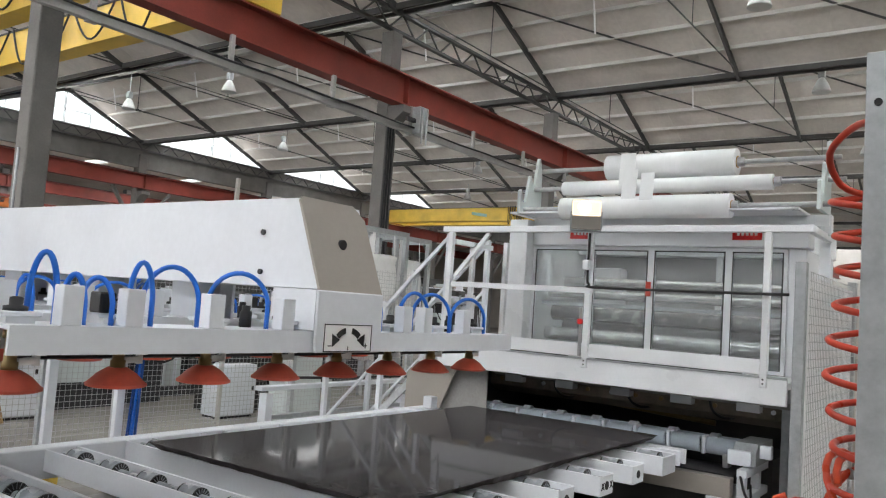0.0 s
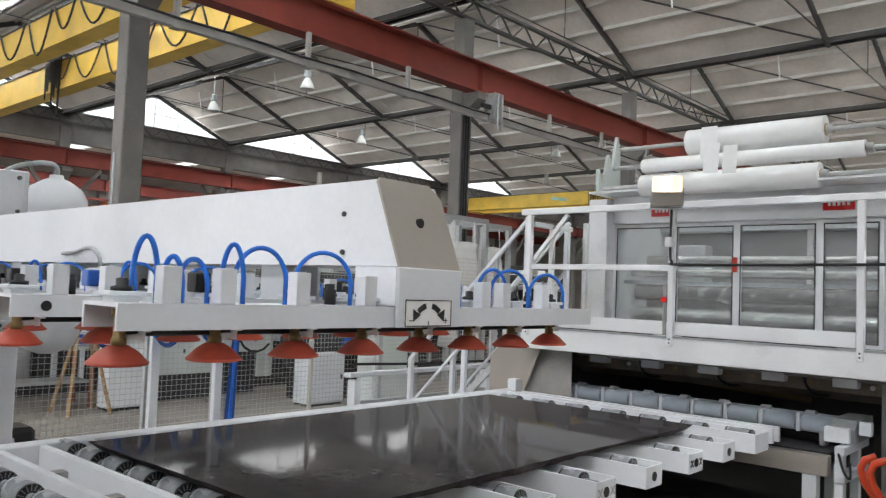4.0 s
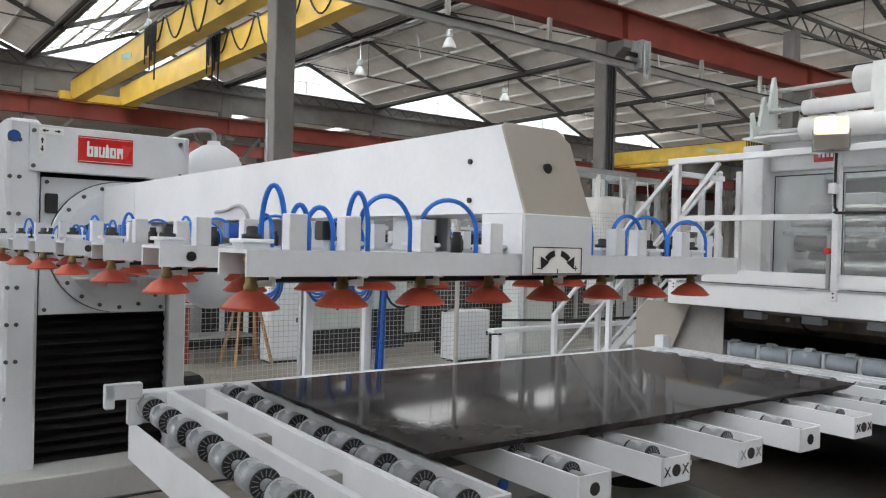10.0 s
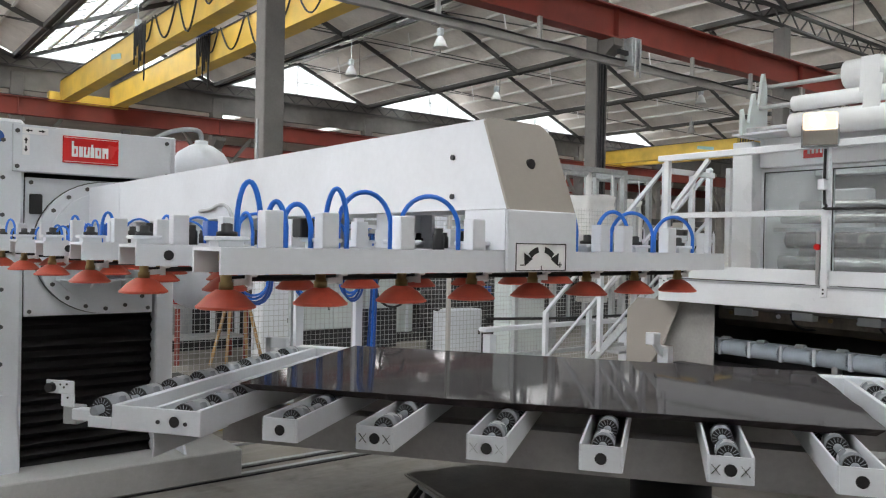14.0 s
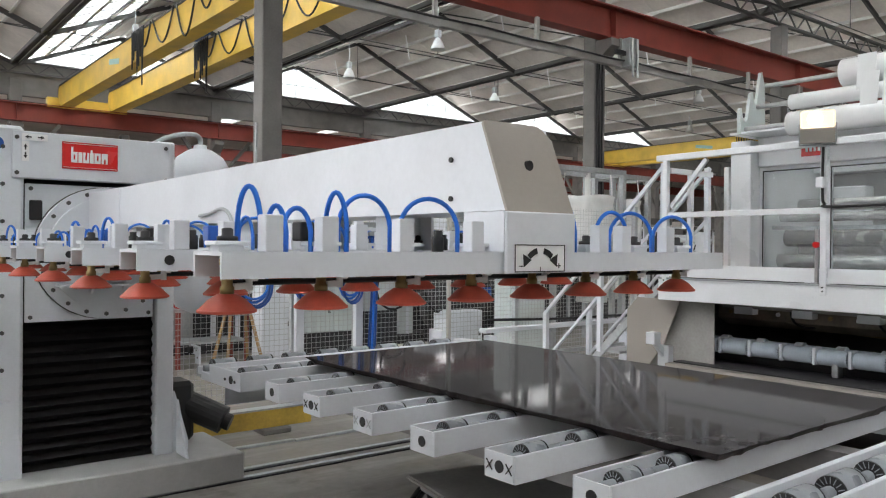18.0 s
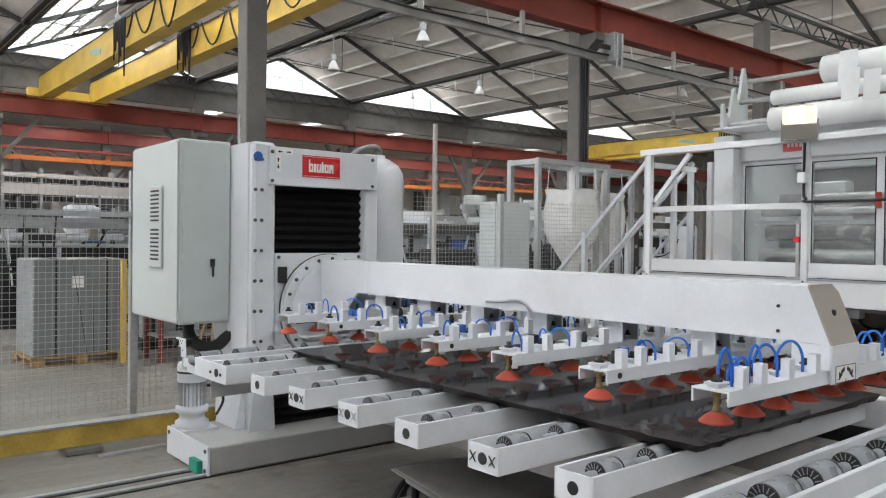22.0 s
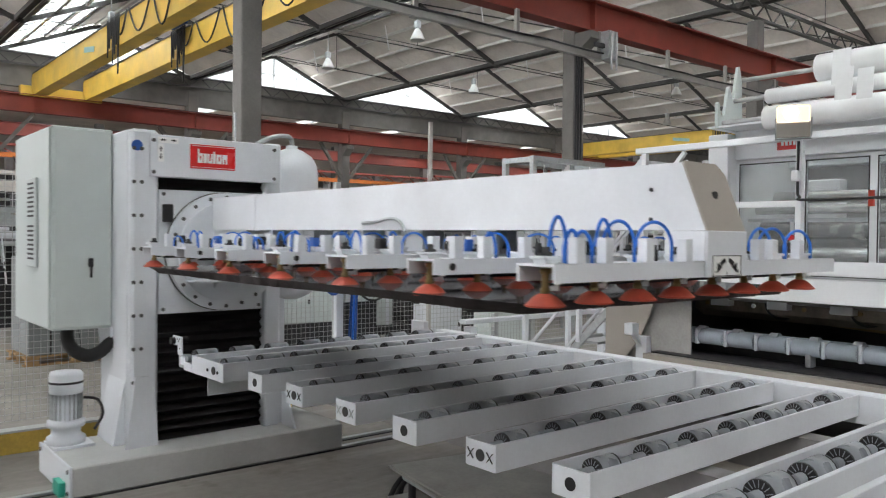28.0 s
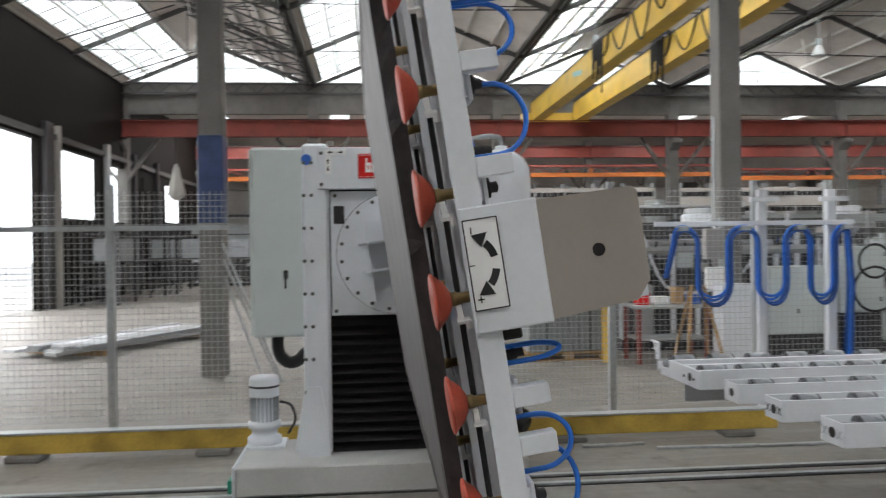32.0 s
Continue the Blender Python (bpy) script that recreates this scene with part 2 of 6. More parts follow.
LAMPVEIL = glow("lit_lamp_cover", (0.7, 0.57, 0.42), 1.1)
WRAP = mat("blue_plastic_wrap", (0.035, 0.06, 0.15), 0.35, 0, 0.3, 6, 0.4, 25)
OUTSIDE = mat("sunlit_yard", (0.55, 0.54, 0.52), 0.9, 0, 0.1, 0.3, 0.2)


# ---- mesh helpers ----
def put(bm, verts, m):
    bmesh.ops.transform(bm, matrix=m, verts=verts)


def box(bm, x0, x1, y0, y1, z0, z1, bevel=0.0):
    vs = bmesh.ops.create_cube(bm, size=1)["verts"]
    put(bm, vs, Matrix.Translation(((x0 + x1) / 2, (y0 + y1) / 2, (z0 + z1) / 2)) @ Matrix.Diagonal((x1 - x0, y1 - y0, z1 - z0, 1)))
    if bevel:
        es = list({e for v in vs for e in v.link_edges})
        bmesh.ops.bevel(bm, geom=es, offset=bevel, segments=1, affect="EDGES")
    return bm


def rod(bm, a, b, r, n=8, r2=None, caps=True):
    a, b = Vector(a), Vector(b)
    d = b - a
    m = Matrix.Translation((a + b) / 2) @ d.to_track_quat("Z", "Y").to_matrix().to_4x4()
    bmesh.ops.create_cone(bm, cap_ends=caps, segments=n, radius1=r, radius2=r if r2 is None else r2, depth=d.length, matrix=m)
    return bm


def bar(bm, a, b, w, h=None):
    """A square bar between two points."""
    a, b = Vector(a), Vector(b)
    d = b - a
    vs = bmesh.ops.create_cube(bm, size=1)["verts"]
    put(bm, vs, Matrix.Translation((a + b) / 2) @ d.to_track_quat("Y", "Z").to_matrix().to_4x4() @ Matrix.Diagonal((w, d.length, h or w, 1)))
    return bm


def prism(bm, outline, axis, lo, hi):
    """A flat outline pushed along an axis. The outline's pairs are the two other axes in order."""
    def at(p, q):
        return {"x": (q, p[0], p[1]), "y": (p[0], q, p[1]), "z": (p[0], p[1], q)}[axis]
    a = [bm.verts.new(at(p, lo)) for p in outline]
    b = [bm.verts.new(at(p, hi)) for p in outline]
    fs = [bm.faces.new(a), bm.faces.new(b[::-1])]
    for i in range(len(a)):
        fs.append(bm.faces.new((a[i - 1], b[i - 1], b[i], a[i])))
    bmesh.ops.recalc_face_normals(bm, faces=fs)
    return bm


def smooth(pts, k=4):
    """More points on a soft curve through a few."""
    out = []
    for i in range(len(pts) - 1):
        p0, p1, p2, p3 = pts[max(i - 1, 0)], pts[i], pts[i + 1], pts[min(i + 2, len(pts) - 1)]
        for j in range(k):
            t = j / k
            out.append(0.5 * (2 * p1 + (p2 - p0) * t + (2 * p0 - 5 * p1 + 4 * p2 - p3) * t * t + (3 * p1 - p0 - 3 * p2 + p3) * t ** 3))
    return out + [pts[-1]]


def tube(bm, pts, r, n=6):
    """A round tube along a row of points."""
    pts = [Vector(p) for p in pts]
    if 2 < len(pts) < 9:
        pts = smooth(pts)
    rings, side = [], None
    for i, p in enumerate(pts):
        t = (pts[min(i + 1, len(pts) - 1)] - pts[max(i - 1, 0)]).normalized()
        if side is None:
            side = t.orthogonal().normalized()
        side = (side - t * side.dot(t)).normalized()
        up = t.cross(side)
        rings.append([bm.verts.new(p + r * (math.cos(a) * side + math.sin(a) * up)) for a in [2 * math.pi * j / n for j in range(n)]])
    for a, b in zip(rings, rings[1:]):
        for j in range(n):
            bm.faces.new((a[j - 1], a[j], b[j], b[j - 1])).smooth = True
    bm.faces.new(rings[0])
    bm.faces.new(rings[-1][::-1])
    return bm


def lathe(bm, prof, m=Matrix(), n=16):
    """A turned shape: rows of radius and height, about z, then moved by m."""
    rings = [[bm.verts.new(m @ Vector((r * math.cos(2 * math.pi * j / n), r * math.sin(2 * math.pi * j / n), z))) for j in range(n)] for r, z in prof]
    for a, b in zip(rings, rings[1:]):
        for j in range(n):
            bm.faces.new((a[j - 1], a[j], b[j], b[j - 1])).smooth = True
    bm.faces.new(rings[0][::-1])
    bm.faces.new(rings[-1])
    return bm


def mesh(bm, name, material):
    me = bpy.data.meshes.new(name)
    bmesh.ops.recalc_face_normals(bm, faces=bm.faces)
    bm.to_mesh(me)
    bm.free()
    for mm in (material if isinstance(material, (list, tuple)) else [material]):
        me.materials.append(mm)
    return me


def part(name, bm, material, parent=None, label="", at=None):
    ob = new(name, mesh(bm, name, material))
    if parent:
        ob.parent = parent
    if at is not None:
        ob.matrix_basis = at
    if label:
        ob["label"] = label
    return ob


def again(ob, parent, at):
    """Another object on the same mesh."""
    o = new(ob.name.split(".")[0], ob.data)
    o.parent = parent
    o.matrix_basis = at
    if "label" in ob:
        o["label"] = ob["label"]
    return o


def thing(name, label, category, group="", at=None, kind=""):
    ob = new(name)
    ob.empty_display_size = 0.2
    if at is not None:
        ob.matrix_basis = at
    return tagged(ob, label, category, group, kind)


def structure(name, bm, material, label="", category=""):
    return tagged(part(name, bm, material), label, category or name.split("_")[0], kind="structure")


def B():
    return bmesh.new()


# ---- the hall ----
structure("floor", box(B(), -120, 160, -60, 160, -0.2, 0), FLOOR, "dusty grey concrete factory floor", "floor")


def column(x, y, wrapped=False, cables=False):
    c = thing("column", "square grey concrete column" + (" with a blue plastic wrap" if wrapped else ""), "column", "hall columns", pose(x, y, 0))
    h = 0.147 if y < NEAR + 1 else 0.19
    part("shaft", box(B(), -h, h, -h, h, 0, EAVE - 0.55, 0.015), CONCRETE, c)
    part("corbel", prism(B(), [(-h, 5.0), (-0.52, 5.28), (-0.52, 5.41), (-h, 5.41)], "x", 0.01 - h, h - 0.01), CONCRETE, c)
    if y > NEAR + 1:
        for s in (-1, 1):
            part("knee_brace", bar(B(), (s * 0.15, -0.1, 4.0), (s * 1.3, -0.25, 5.48), 0.12), CONCRETE, c)
    if wrapped:
        part("wrap", box(B(), -0.154, 0.154, -0.154, 0.154, 1.9, 2.98, 0.01), WRAP, c, "blue plastic wrap")
    if cables:
        for i, dx in enumerate((-0.1, -0.03, 0.05)):
            part("conduit", rod(B(), (dx - 0.02, -0.172, 0.4), (dx - 0.02, -0.172, 5.0), 0.02, 8), DARK, c, "dark vertical conduit")
    return c


for k in range(-1, 9):
    column(4.7 + (k - 1) * 6.62, NEAR, k == 0, k == 2)
    column(X0 + k * BAY, FAR)
    column(X0 + k * BAY, BACK - 6)


def crane_beam(y, z, x0, x1):
    c = thing("crane_runway_beam", "long red-painted steel crane runway beam", "beam", "crane runways", pose(0, y, z))
    b = B()
    box(b, x0, x1, -0.14, 0.14, 0, 0.025)
    box(b, x0, x1, -0.17, 0.17, 0.555, 0.58)
    box(b, x0, x1, -0.01, 0.01, 0.025, 0.555)
    part("girder", b, RED, c)
    part("rail", box(B(), x0, x1, -0.03, 0.03, 0.58, 0.63), DARK, c)
    stiff = None
    for i in range(int((x1 - x0) / BAY)):
        at = pose(X0 + (i - 1) * BAY, 0, 0)
        stiff = again(stiff, c, at) if stiff else part("stiffener", box(B(), -0.008, 0.008, -0.13, 0.13, 0.025, 0.555), RED, c, at=at)
    return c


crane_beam(NEAR - 0.35, 5.42, -8.6, 60)
crane_beam(FAR - 0.35, 5.5, -8.6, 60)
crane_beam(BACK - 6.35, 6.0, -8.6, 60)

# the cable rail that hangs under the near runway
rail = thing("cable_rail", "grey steel cable rail hung under the runway", "rail", at=pose(0, NEAR - 0.5, 4.97))
b = prism(B(), [(-0.05, -0.07), (0.05, -0.07), (0.05, 0.07), (0.042, 0.07), (0.042, -0.06), (-0.042, -0.06), (-0.042, 0.07), (-0.05, 0.07)], "x", -8, 50)
part("channel", b, RAILGREY, rail)
part("power_cable", tube(B(), [(-8 + i, -0.09, 0.05 - 0.02 * (i % 2)) for i in range(58)], 0.018), DARK, rail)
hang = None
for i in range(-5, 18):
    at = pose(7.16 + i * 2.15, 0, 0)
    if hang:
        hang = again(hang, rail, at)
    else:
        b = box(B(), -0.035, 0.035, -0.03, 0.03, 0.07, 0.46)
        box(b, -0.07, 0.07, -0.06, 0.06, -0.09, -0.07)
        hang = part("hanger", b, RAILGREY, rail, at=at)

# switch gear fixed to the second column
gear = thing("rail_feeder", "grey power feeder with rods on the column", "electric box", at=pose(11.36, NEAR - 0.6, 4.8))
part("body", box(B(), 0.1, 0.36, -0.12, 0.08, 0.1, 0.62, 0.01), GALV, gear)
for dx in (0.16, 0.3):
    part("rod", rod(B(), (dx, -0.14, -0.1), (dx, -0.14, 0.6), 0.02), STEEL, gear)
part("arm", box(B(), -0.15, 0.12, -0.03, 0.03, 0.3, 0.38), DARK, gear)


def roof_bay(k):
    xa, xb, xm = X0 + k * BAY, X0 + (k + 1) * BAY, X0 + (k + 0.5) * BAY
    y0, y1 = Y_OPEN, FAR
    tag = k + 2

    def at(f, lift=0.0):
        return (xa + (xm - xa) * f, EAVE + (RIDGE - EAVE) * f + lift)

    # closed slope in lapped boards, on the right of the ridge
    rnd = random.Random(30 + k)
    b = B()
    n, rows = 30, 4
    for r in range(rows):
        for i in range(n):
            ya, yb = y0 + (y1 - y0) * i / n + 0.004, y0 + (y1 - y0) * (i + 1) / n - 0.004
            f0, f1 = r / rows, (r + 1) / rows + 0.012
            d = rnd.uniform(0, 0.012)
            q = [(xm + (xb - xm) * f, RIDGE + (EAVE - RIDGE) * f + d + 0.014 * (1 if f == f0 else 0)) for f in (f0, f1)]
            prism(b, [q[0], q[1], (q[1][0], q[1][1] + 0.008), (q[0][0], q[0][1] + 0.008)], "y", ya, yb)
    prism(b, [(xm, RIDGE + 0.05), (xb, EAVE + 0.05), (xb, EAVE + 0.06), (xm, RIDGE + 0.06)], "y", y0, y1)
    tagged(part(f"ceiling_slope_{tag}", b, ROOF), "grey weathered roof sheeting in lapped boards", "ceiling", kind="structure")
    # glazed strip in the slope on the left of the ridge
    b = B()
    for f0, f1 in ((0, 0.1), (0.7, 1.0)):
        prism(b, [at(f0), at(f1), at(f1, 0.03), at(f0, 0.03)], "y", y0, y1)
    tagged(part(f"ceiling_strip_{tag}", b, ROOF), "grey roof sheeting beside the skylight strip", "ceiling", kind="structure")
    p = tagged(part(f"skylight_{tag}", prism(B(), [at(0.1), at(0.7), at(0.7, 0.01), at(0.1, 0.01)], "y", y0, y1), SKYPANE), "milky translucent skylight strip", "skylight", kind="structure")
    p.visible_shadow = False
    # rafters, purlins, tie rods
    b = B()
    for i in range(10):
        y = FAR - 0.1 - i * 4.66
        bar(b, (xa, y, EAVE - 0.12), (xm, y, RIDGE - 0.12), 0.07, 0.13)
        bar(b, (xm, y, RIDGE - 0.12), (xb, y, EAVE - 0.12), 0.07, 0.13)
        bar(b, (xa, y, EAVE + 0.02), (xb, y, EAVE + 0.02), 0.022)
        bar(b, (xm, y, EAVE + 0.02), (xm, y, RIDGE - 0.1), 0.018)
    for i in range(9):
        y = FAR - 0.1 - i * 4.66
        bar(b, (xm, y, RIDGE - 0.1), (xb, y - 4.66, EAVE - 0.05), 0.035)
    if k < 0:
        for i in range(26):
            y = FAR - 1.6 - i * 1.553
            bar(b, (xm, y, RIDGE - 0.3), (xb, y, EAVE - 0.3), 0.05)
            if i % 3 == 0:
                bar(b, (xa + 0.2, y, EAVE - 0.1), (xm, y, RIDGE - 0.5), 0.035)
            bar(b, (xm, y, RIDGE - 0.3), (xm + 0.84, y + 0.75, RIDGE - 0.4), 0.03)
            for f in (0.0, 0.25, 0.5, 0.75):
                za, zc = RIDGE + (EAVE - RIDGE) * f, RIDGE + (EAVE - RIDGE) * (f + 0.25)
                bar(b, (xm + (xb - xm) * f, y, za - 0.3), (xm + (xb - xm) * (f + 0.25), y, zc - 0.06), 0.03)
                bar(b, (xm + (xb - xm) * f, y, za - 0.3), (xm + (xb - xm) * (f + 0.25), y - 1.553, zc - 0.3), 0.024)
        for f in (0.2, 0.45, 0.7, 0.95):
            bar(b, (xm + (xb - xm) * f, y0, RIDGE + (EAVE - RIDGE) * f - 0.3), (xm + (xb - xm) * f, y1, RIDGE + (EAVE - RIDGE) * f - 0.3), 0.03)
    tagged(part(f"ceiling_rafters_{tag}", b, TRUSS), "dark steel rafters and tie rods", "ceiling", kind="structure")
    b = B()
    for a in (xa, xb):
        for f in (0.03, 0.27, 0.51, 0.75, 0.97):
            px, pz = a + (xm - a) * f, EAVE + (RIDGE - EAVE) * f - 0.05
            box(b, px - 0.035, px + 0.035, y0, y1, pz - 0.045, pz - 0.035)
            box(b, px - 0.006, px + 0.006, y0, y1, pz - 0.035, pz + 0.05)
    tagged(part(f"ceiling_purlins_{tag}", b, PURLIN), "pale steel purlins", "ceiling", kind="structure")
    # short pale stays below the ridge and bars of the glazing
    b = B()
    for i in range(9):
        y = FAR - 2.4 - i * 4.66
        bar(b, (xm + 0.45, y, RIDGE - 0.22), (xm + 0.62, y, RIDGE - 1.0), 0.03)
    tagged(part(f"ceiling_stays_{tag}", b, SIGNWHITE), "short white hanging stays", "ceiling", kind="structure")
    b = B()
    for i in range(int((y1 - y0) / 0.93)):
        y = y1 - 0.4 - i * 0.93
        bar(b, (at(0.1)[0], y, at(0.1)[1] - 0.01), (at(0.7)[0], y, at(0.7)[1] - 0.01), 0.018)
    for f in (0.1, 0.3, 0.5, 0.7):
        box(b, at(f)[0] - 0.02, at(f)[0] + 0.02, y0, y1, at(f)[1] - 0.05, at(f)[1] - 0.012)
    tagged(part(f"ceiling_glazing_bars_{tag}", b, TRUSS), "dark glazing bars of the skylight", "ceiling", kind="structure")
    b = B()
    for dx in (-0.12, 0.12):
        box(b, xb + dx - 0.03, xb + dx + 0.03, y0, y1, EAVE - 0.12, EAVE)
    box(b, xb - 0.1, xb + 0.1, y0, y1, EAVE - 0.02, EAVE + 0.02)
    tagged(part(f"ceiling_gutter_{tag}", b, TRUSS), "dark steel valley gutter", "ceiling", kind="structure")
    # glazed gable end over the far row
    g = tagged(part(f"window_gable_{tag}", prism(B(), [(xa + 0.2, EAVE + 0.03), (xb - 0.2, EAVE + 0.03), (xm, RIDGE - 0.06)], "y", FAR + 0.02, FAR + 0.04), SKYPANE), "bright triangular glazed gable", "window", kind="structure")
    g.visible_shadow = False
    b = B()
    for i in range(1, 6):
        px = xa + 0.2 + (xb - xa - 0.4) * i / 6
        top = EAVE + 0.03 + (RIDGE - 0.09 - EAVE) * (1 - abs(px - xm) / (xm - xa - 0.2))
        box(b, px - 0.008, px + 0.008, FAR - 0.02, FAR + 0.015, EAVE + 0.03, top)
    for f in (0.4,):
        w = (xm - xa - 0.2) * (1 - f)
        z = EAVE + 0.03 + (RIDGE - 0.09 - EAVE) * f
        box(b, xm - w, xm + w, FAR - 0.02, FAR + 0.015, z - 0.012, z + 0.012)
    tagged(part(f"window_gable_bars_{tag}", b, GALV), "thin steel glazing bars of the gable", "window", kind="structure")


for k in BAYS:
    roof_bay(k)


def lattice(name, y, x0, x1, z0, z1):
    b = B()
    box(b, x0, x1, y - 0.05, y + 0.05, z1 - 0.06, z1)
    box(b, x0, x1, y - 0.05, y + 0.05, z0, z0 + 0.06)
    n = int((x1 - x0) / 0.42)
    s = (x1 - x0) / n
    for i in range(n):
        a, c = (z0 + 0.03, z1 - 0.03) if i % 2 else (z1 - 0.03, z0 + 0.03)
        bar(b, (x0 + i * s, y, a), (x0 + (i + 1) * s, y, c), 0.03)
    return tagged(part(name, b, TRUSS), "dark steel lattice girder along the column row", "girder", kind="structure")


lattice("trim_lattice_near", NEAR, -8.6, 60, EAVE - 0.5, EAVE - 0.05)
lattice("trim_lattice_far", FAR - 0.25, -8.6, 60, EAVE - 0.42, EAVE + 0.0)
structure("wall_fascia", box(B(), -8.6, 62, FAR - 0.12, FAR + 0.1, 6.35, EAVE + 0.03), CONCRETE, "grey concrete fascia girder over the column row", "wall")
structure("wall_north", box(B(), -8.6, 62, BACK, BACK + 0.2, 0, 7.4), WALL, "dirty pale plaster rear wall", "wall")
structure("wall_east", box(B(), 62, 62.2, Y_OPEN, BACK, 0, 8.6), WALL, "pale end wall of the hall", "wall")
structure("wall_south", box(B(), -9, 62, Y_OPEN - 0.2, Y_OPEN, 0, 8.9), WALL, "pale plaster wall behind the line", "wall")
# rear skylight strips, their number and spacing assumed
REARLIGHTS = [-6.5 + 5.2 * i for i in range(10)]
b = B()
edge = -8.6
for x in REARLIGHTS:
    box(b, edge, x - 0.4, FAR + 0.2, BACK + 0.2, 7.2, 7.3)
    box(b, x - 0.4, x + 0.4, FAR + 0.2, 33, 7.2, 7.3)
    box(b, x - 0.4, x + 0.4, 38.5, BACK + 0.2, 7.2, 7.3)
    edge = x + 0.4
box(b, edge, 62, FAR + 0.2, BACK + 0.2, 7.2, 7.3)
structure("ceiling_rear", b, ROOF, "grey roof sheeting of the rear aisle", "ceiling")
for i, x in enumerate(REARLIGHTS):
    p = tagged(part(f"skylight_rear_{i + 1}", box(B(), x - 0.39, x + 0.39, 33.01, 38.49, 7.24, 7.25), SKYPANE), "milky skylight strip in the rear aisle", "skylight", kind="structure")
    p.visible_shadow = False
# the overcast sky outside the glazing, as a plain glowing distance
tagged(part("backdrop_gable_sky", box(B(), -30, 90, FAR + 9, FAR + 9.1, 7.4, 16), glow("overcast_sky", (0.97, 0.985, 1.0), 1.6)), "white overcast sky", "sky", kind="structure")
tagged(part("backdrop_west_sky", box(B(), -40.1, -40, -60, 260, 0.0, 40), bpy.data.materials["overcast_sky"]), "white overcast sky", "sky", kind="structure")
tagged(part("backdrop_roof_sky", box(B(), -30, 90, -30, FAR + 9, 16, 16.1), bpy.data.materials["overcast_sky"]), "white overcast sky", "sky", kind="structure")
structure("ground_yard", box(B(), -40, -9.0, -60, 260, 0.0, 0.01), OUTSIDE, "pale sunlit concrete yard", "ground")
# added lamps under the strips brighten the rear aisle, most on the left
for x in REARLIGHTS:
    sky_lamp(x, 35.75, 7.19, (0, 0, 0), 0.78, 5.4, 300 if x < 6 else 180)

# west wall with door and window openings
b = B()
WX0, WX1 = -8.8, -8.6
ops = [(10.5, 21.2, 0.0, 4.5), (22.6, 25.8, 2.5, 4.45), (26.9, 28.5, 2.5, 4.4), (30.25, 30.65, 0.0, 4.3), (33.8, 36.7, 2.7, 4.3), (40.5, 42.0, 2.3, 4.2)]
box(b, WX0, WX1, Y_OPEN, BACK, 4.5, EAVE)
edge = Y_OPEN
for y0, y1, z0, z1 in ops:
    box(b, WX0, WX1, edge, y0, 0, 4.5)
    if z0:
        box(b, WX0, WX1, y0, y1, 0, z0)
    if z1 < 4.5:
        box(b, WX0, WX1, y0, y1, z1, 4.5)
    edge = y1
box(b, WX0, WX1, edge, BACK, 0, 4.5)
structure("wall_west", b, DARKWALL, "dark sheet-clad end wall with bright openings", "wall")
structure("trim_west_rail", box(B(), WX1, WX1 + 0.08, Y_OPEN, BACK, 4.6, 4.75), TRUSS, "dark steel rail along the end wall", "trim")

for i, (y, w, m) in enumerate(((21.6, 0.5, DARK), (22.3, 0.12, WALL), (26.3, 0.24, GALV), (29.2, 0.3, DARK), (32.2, 0.3, DARK))):
    structure(f"trim_west_post_{i + 1}", box(B(), WX1, WX1 + 0.15, y - w / 2, y + w / 2, 0, 5.0, 0.01), m, "steel post against the end wall", "trim")


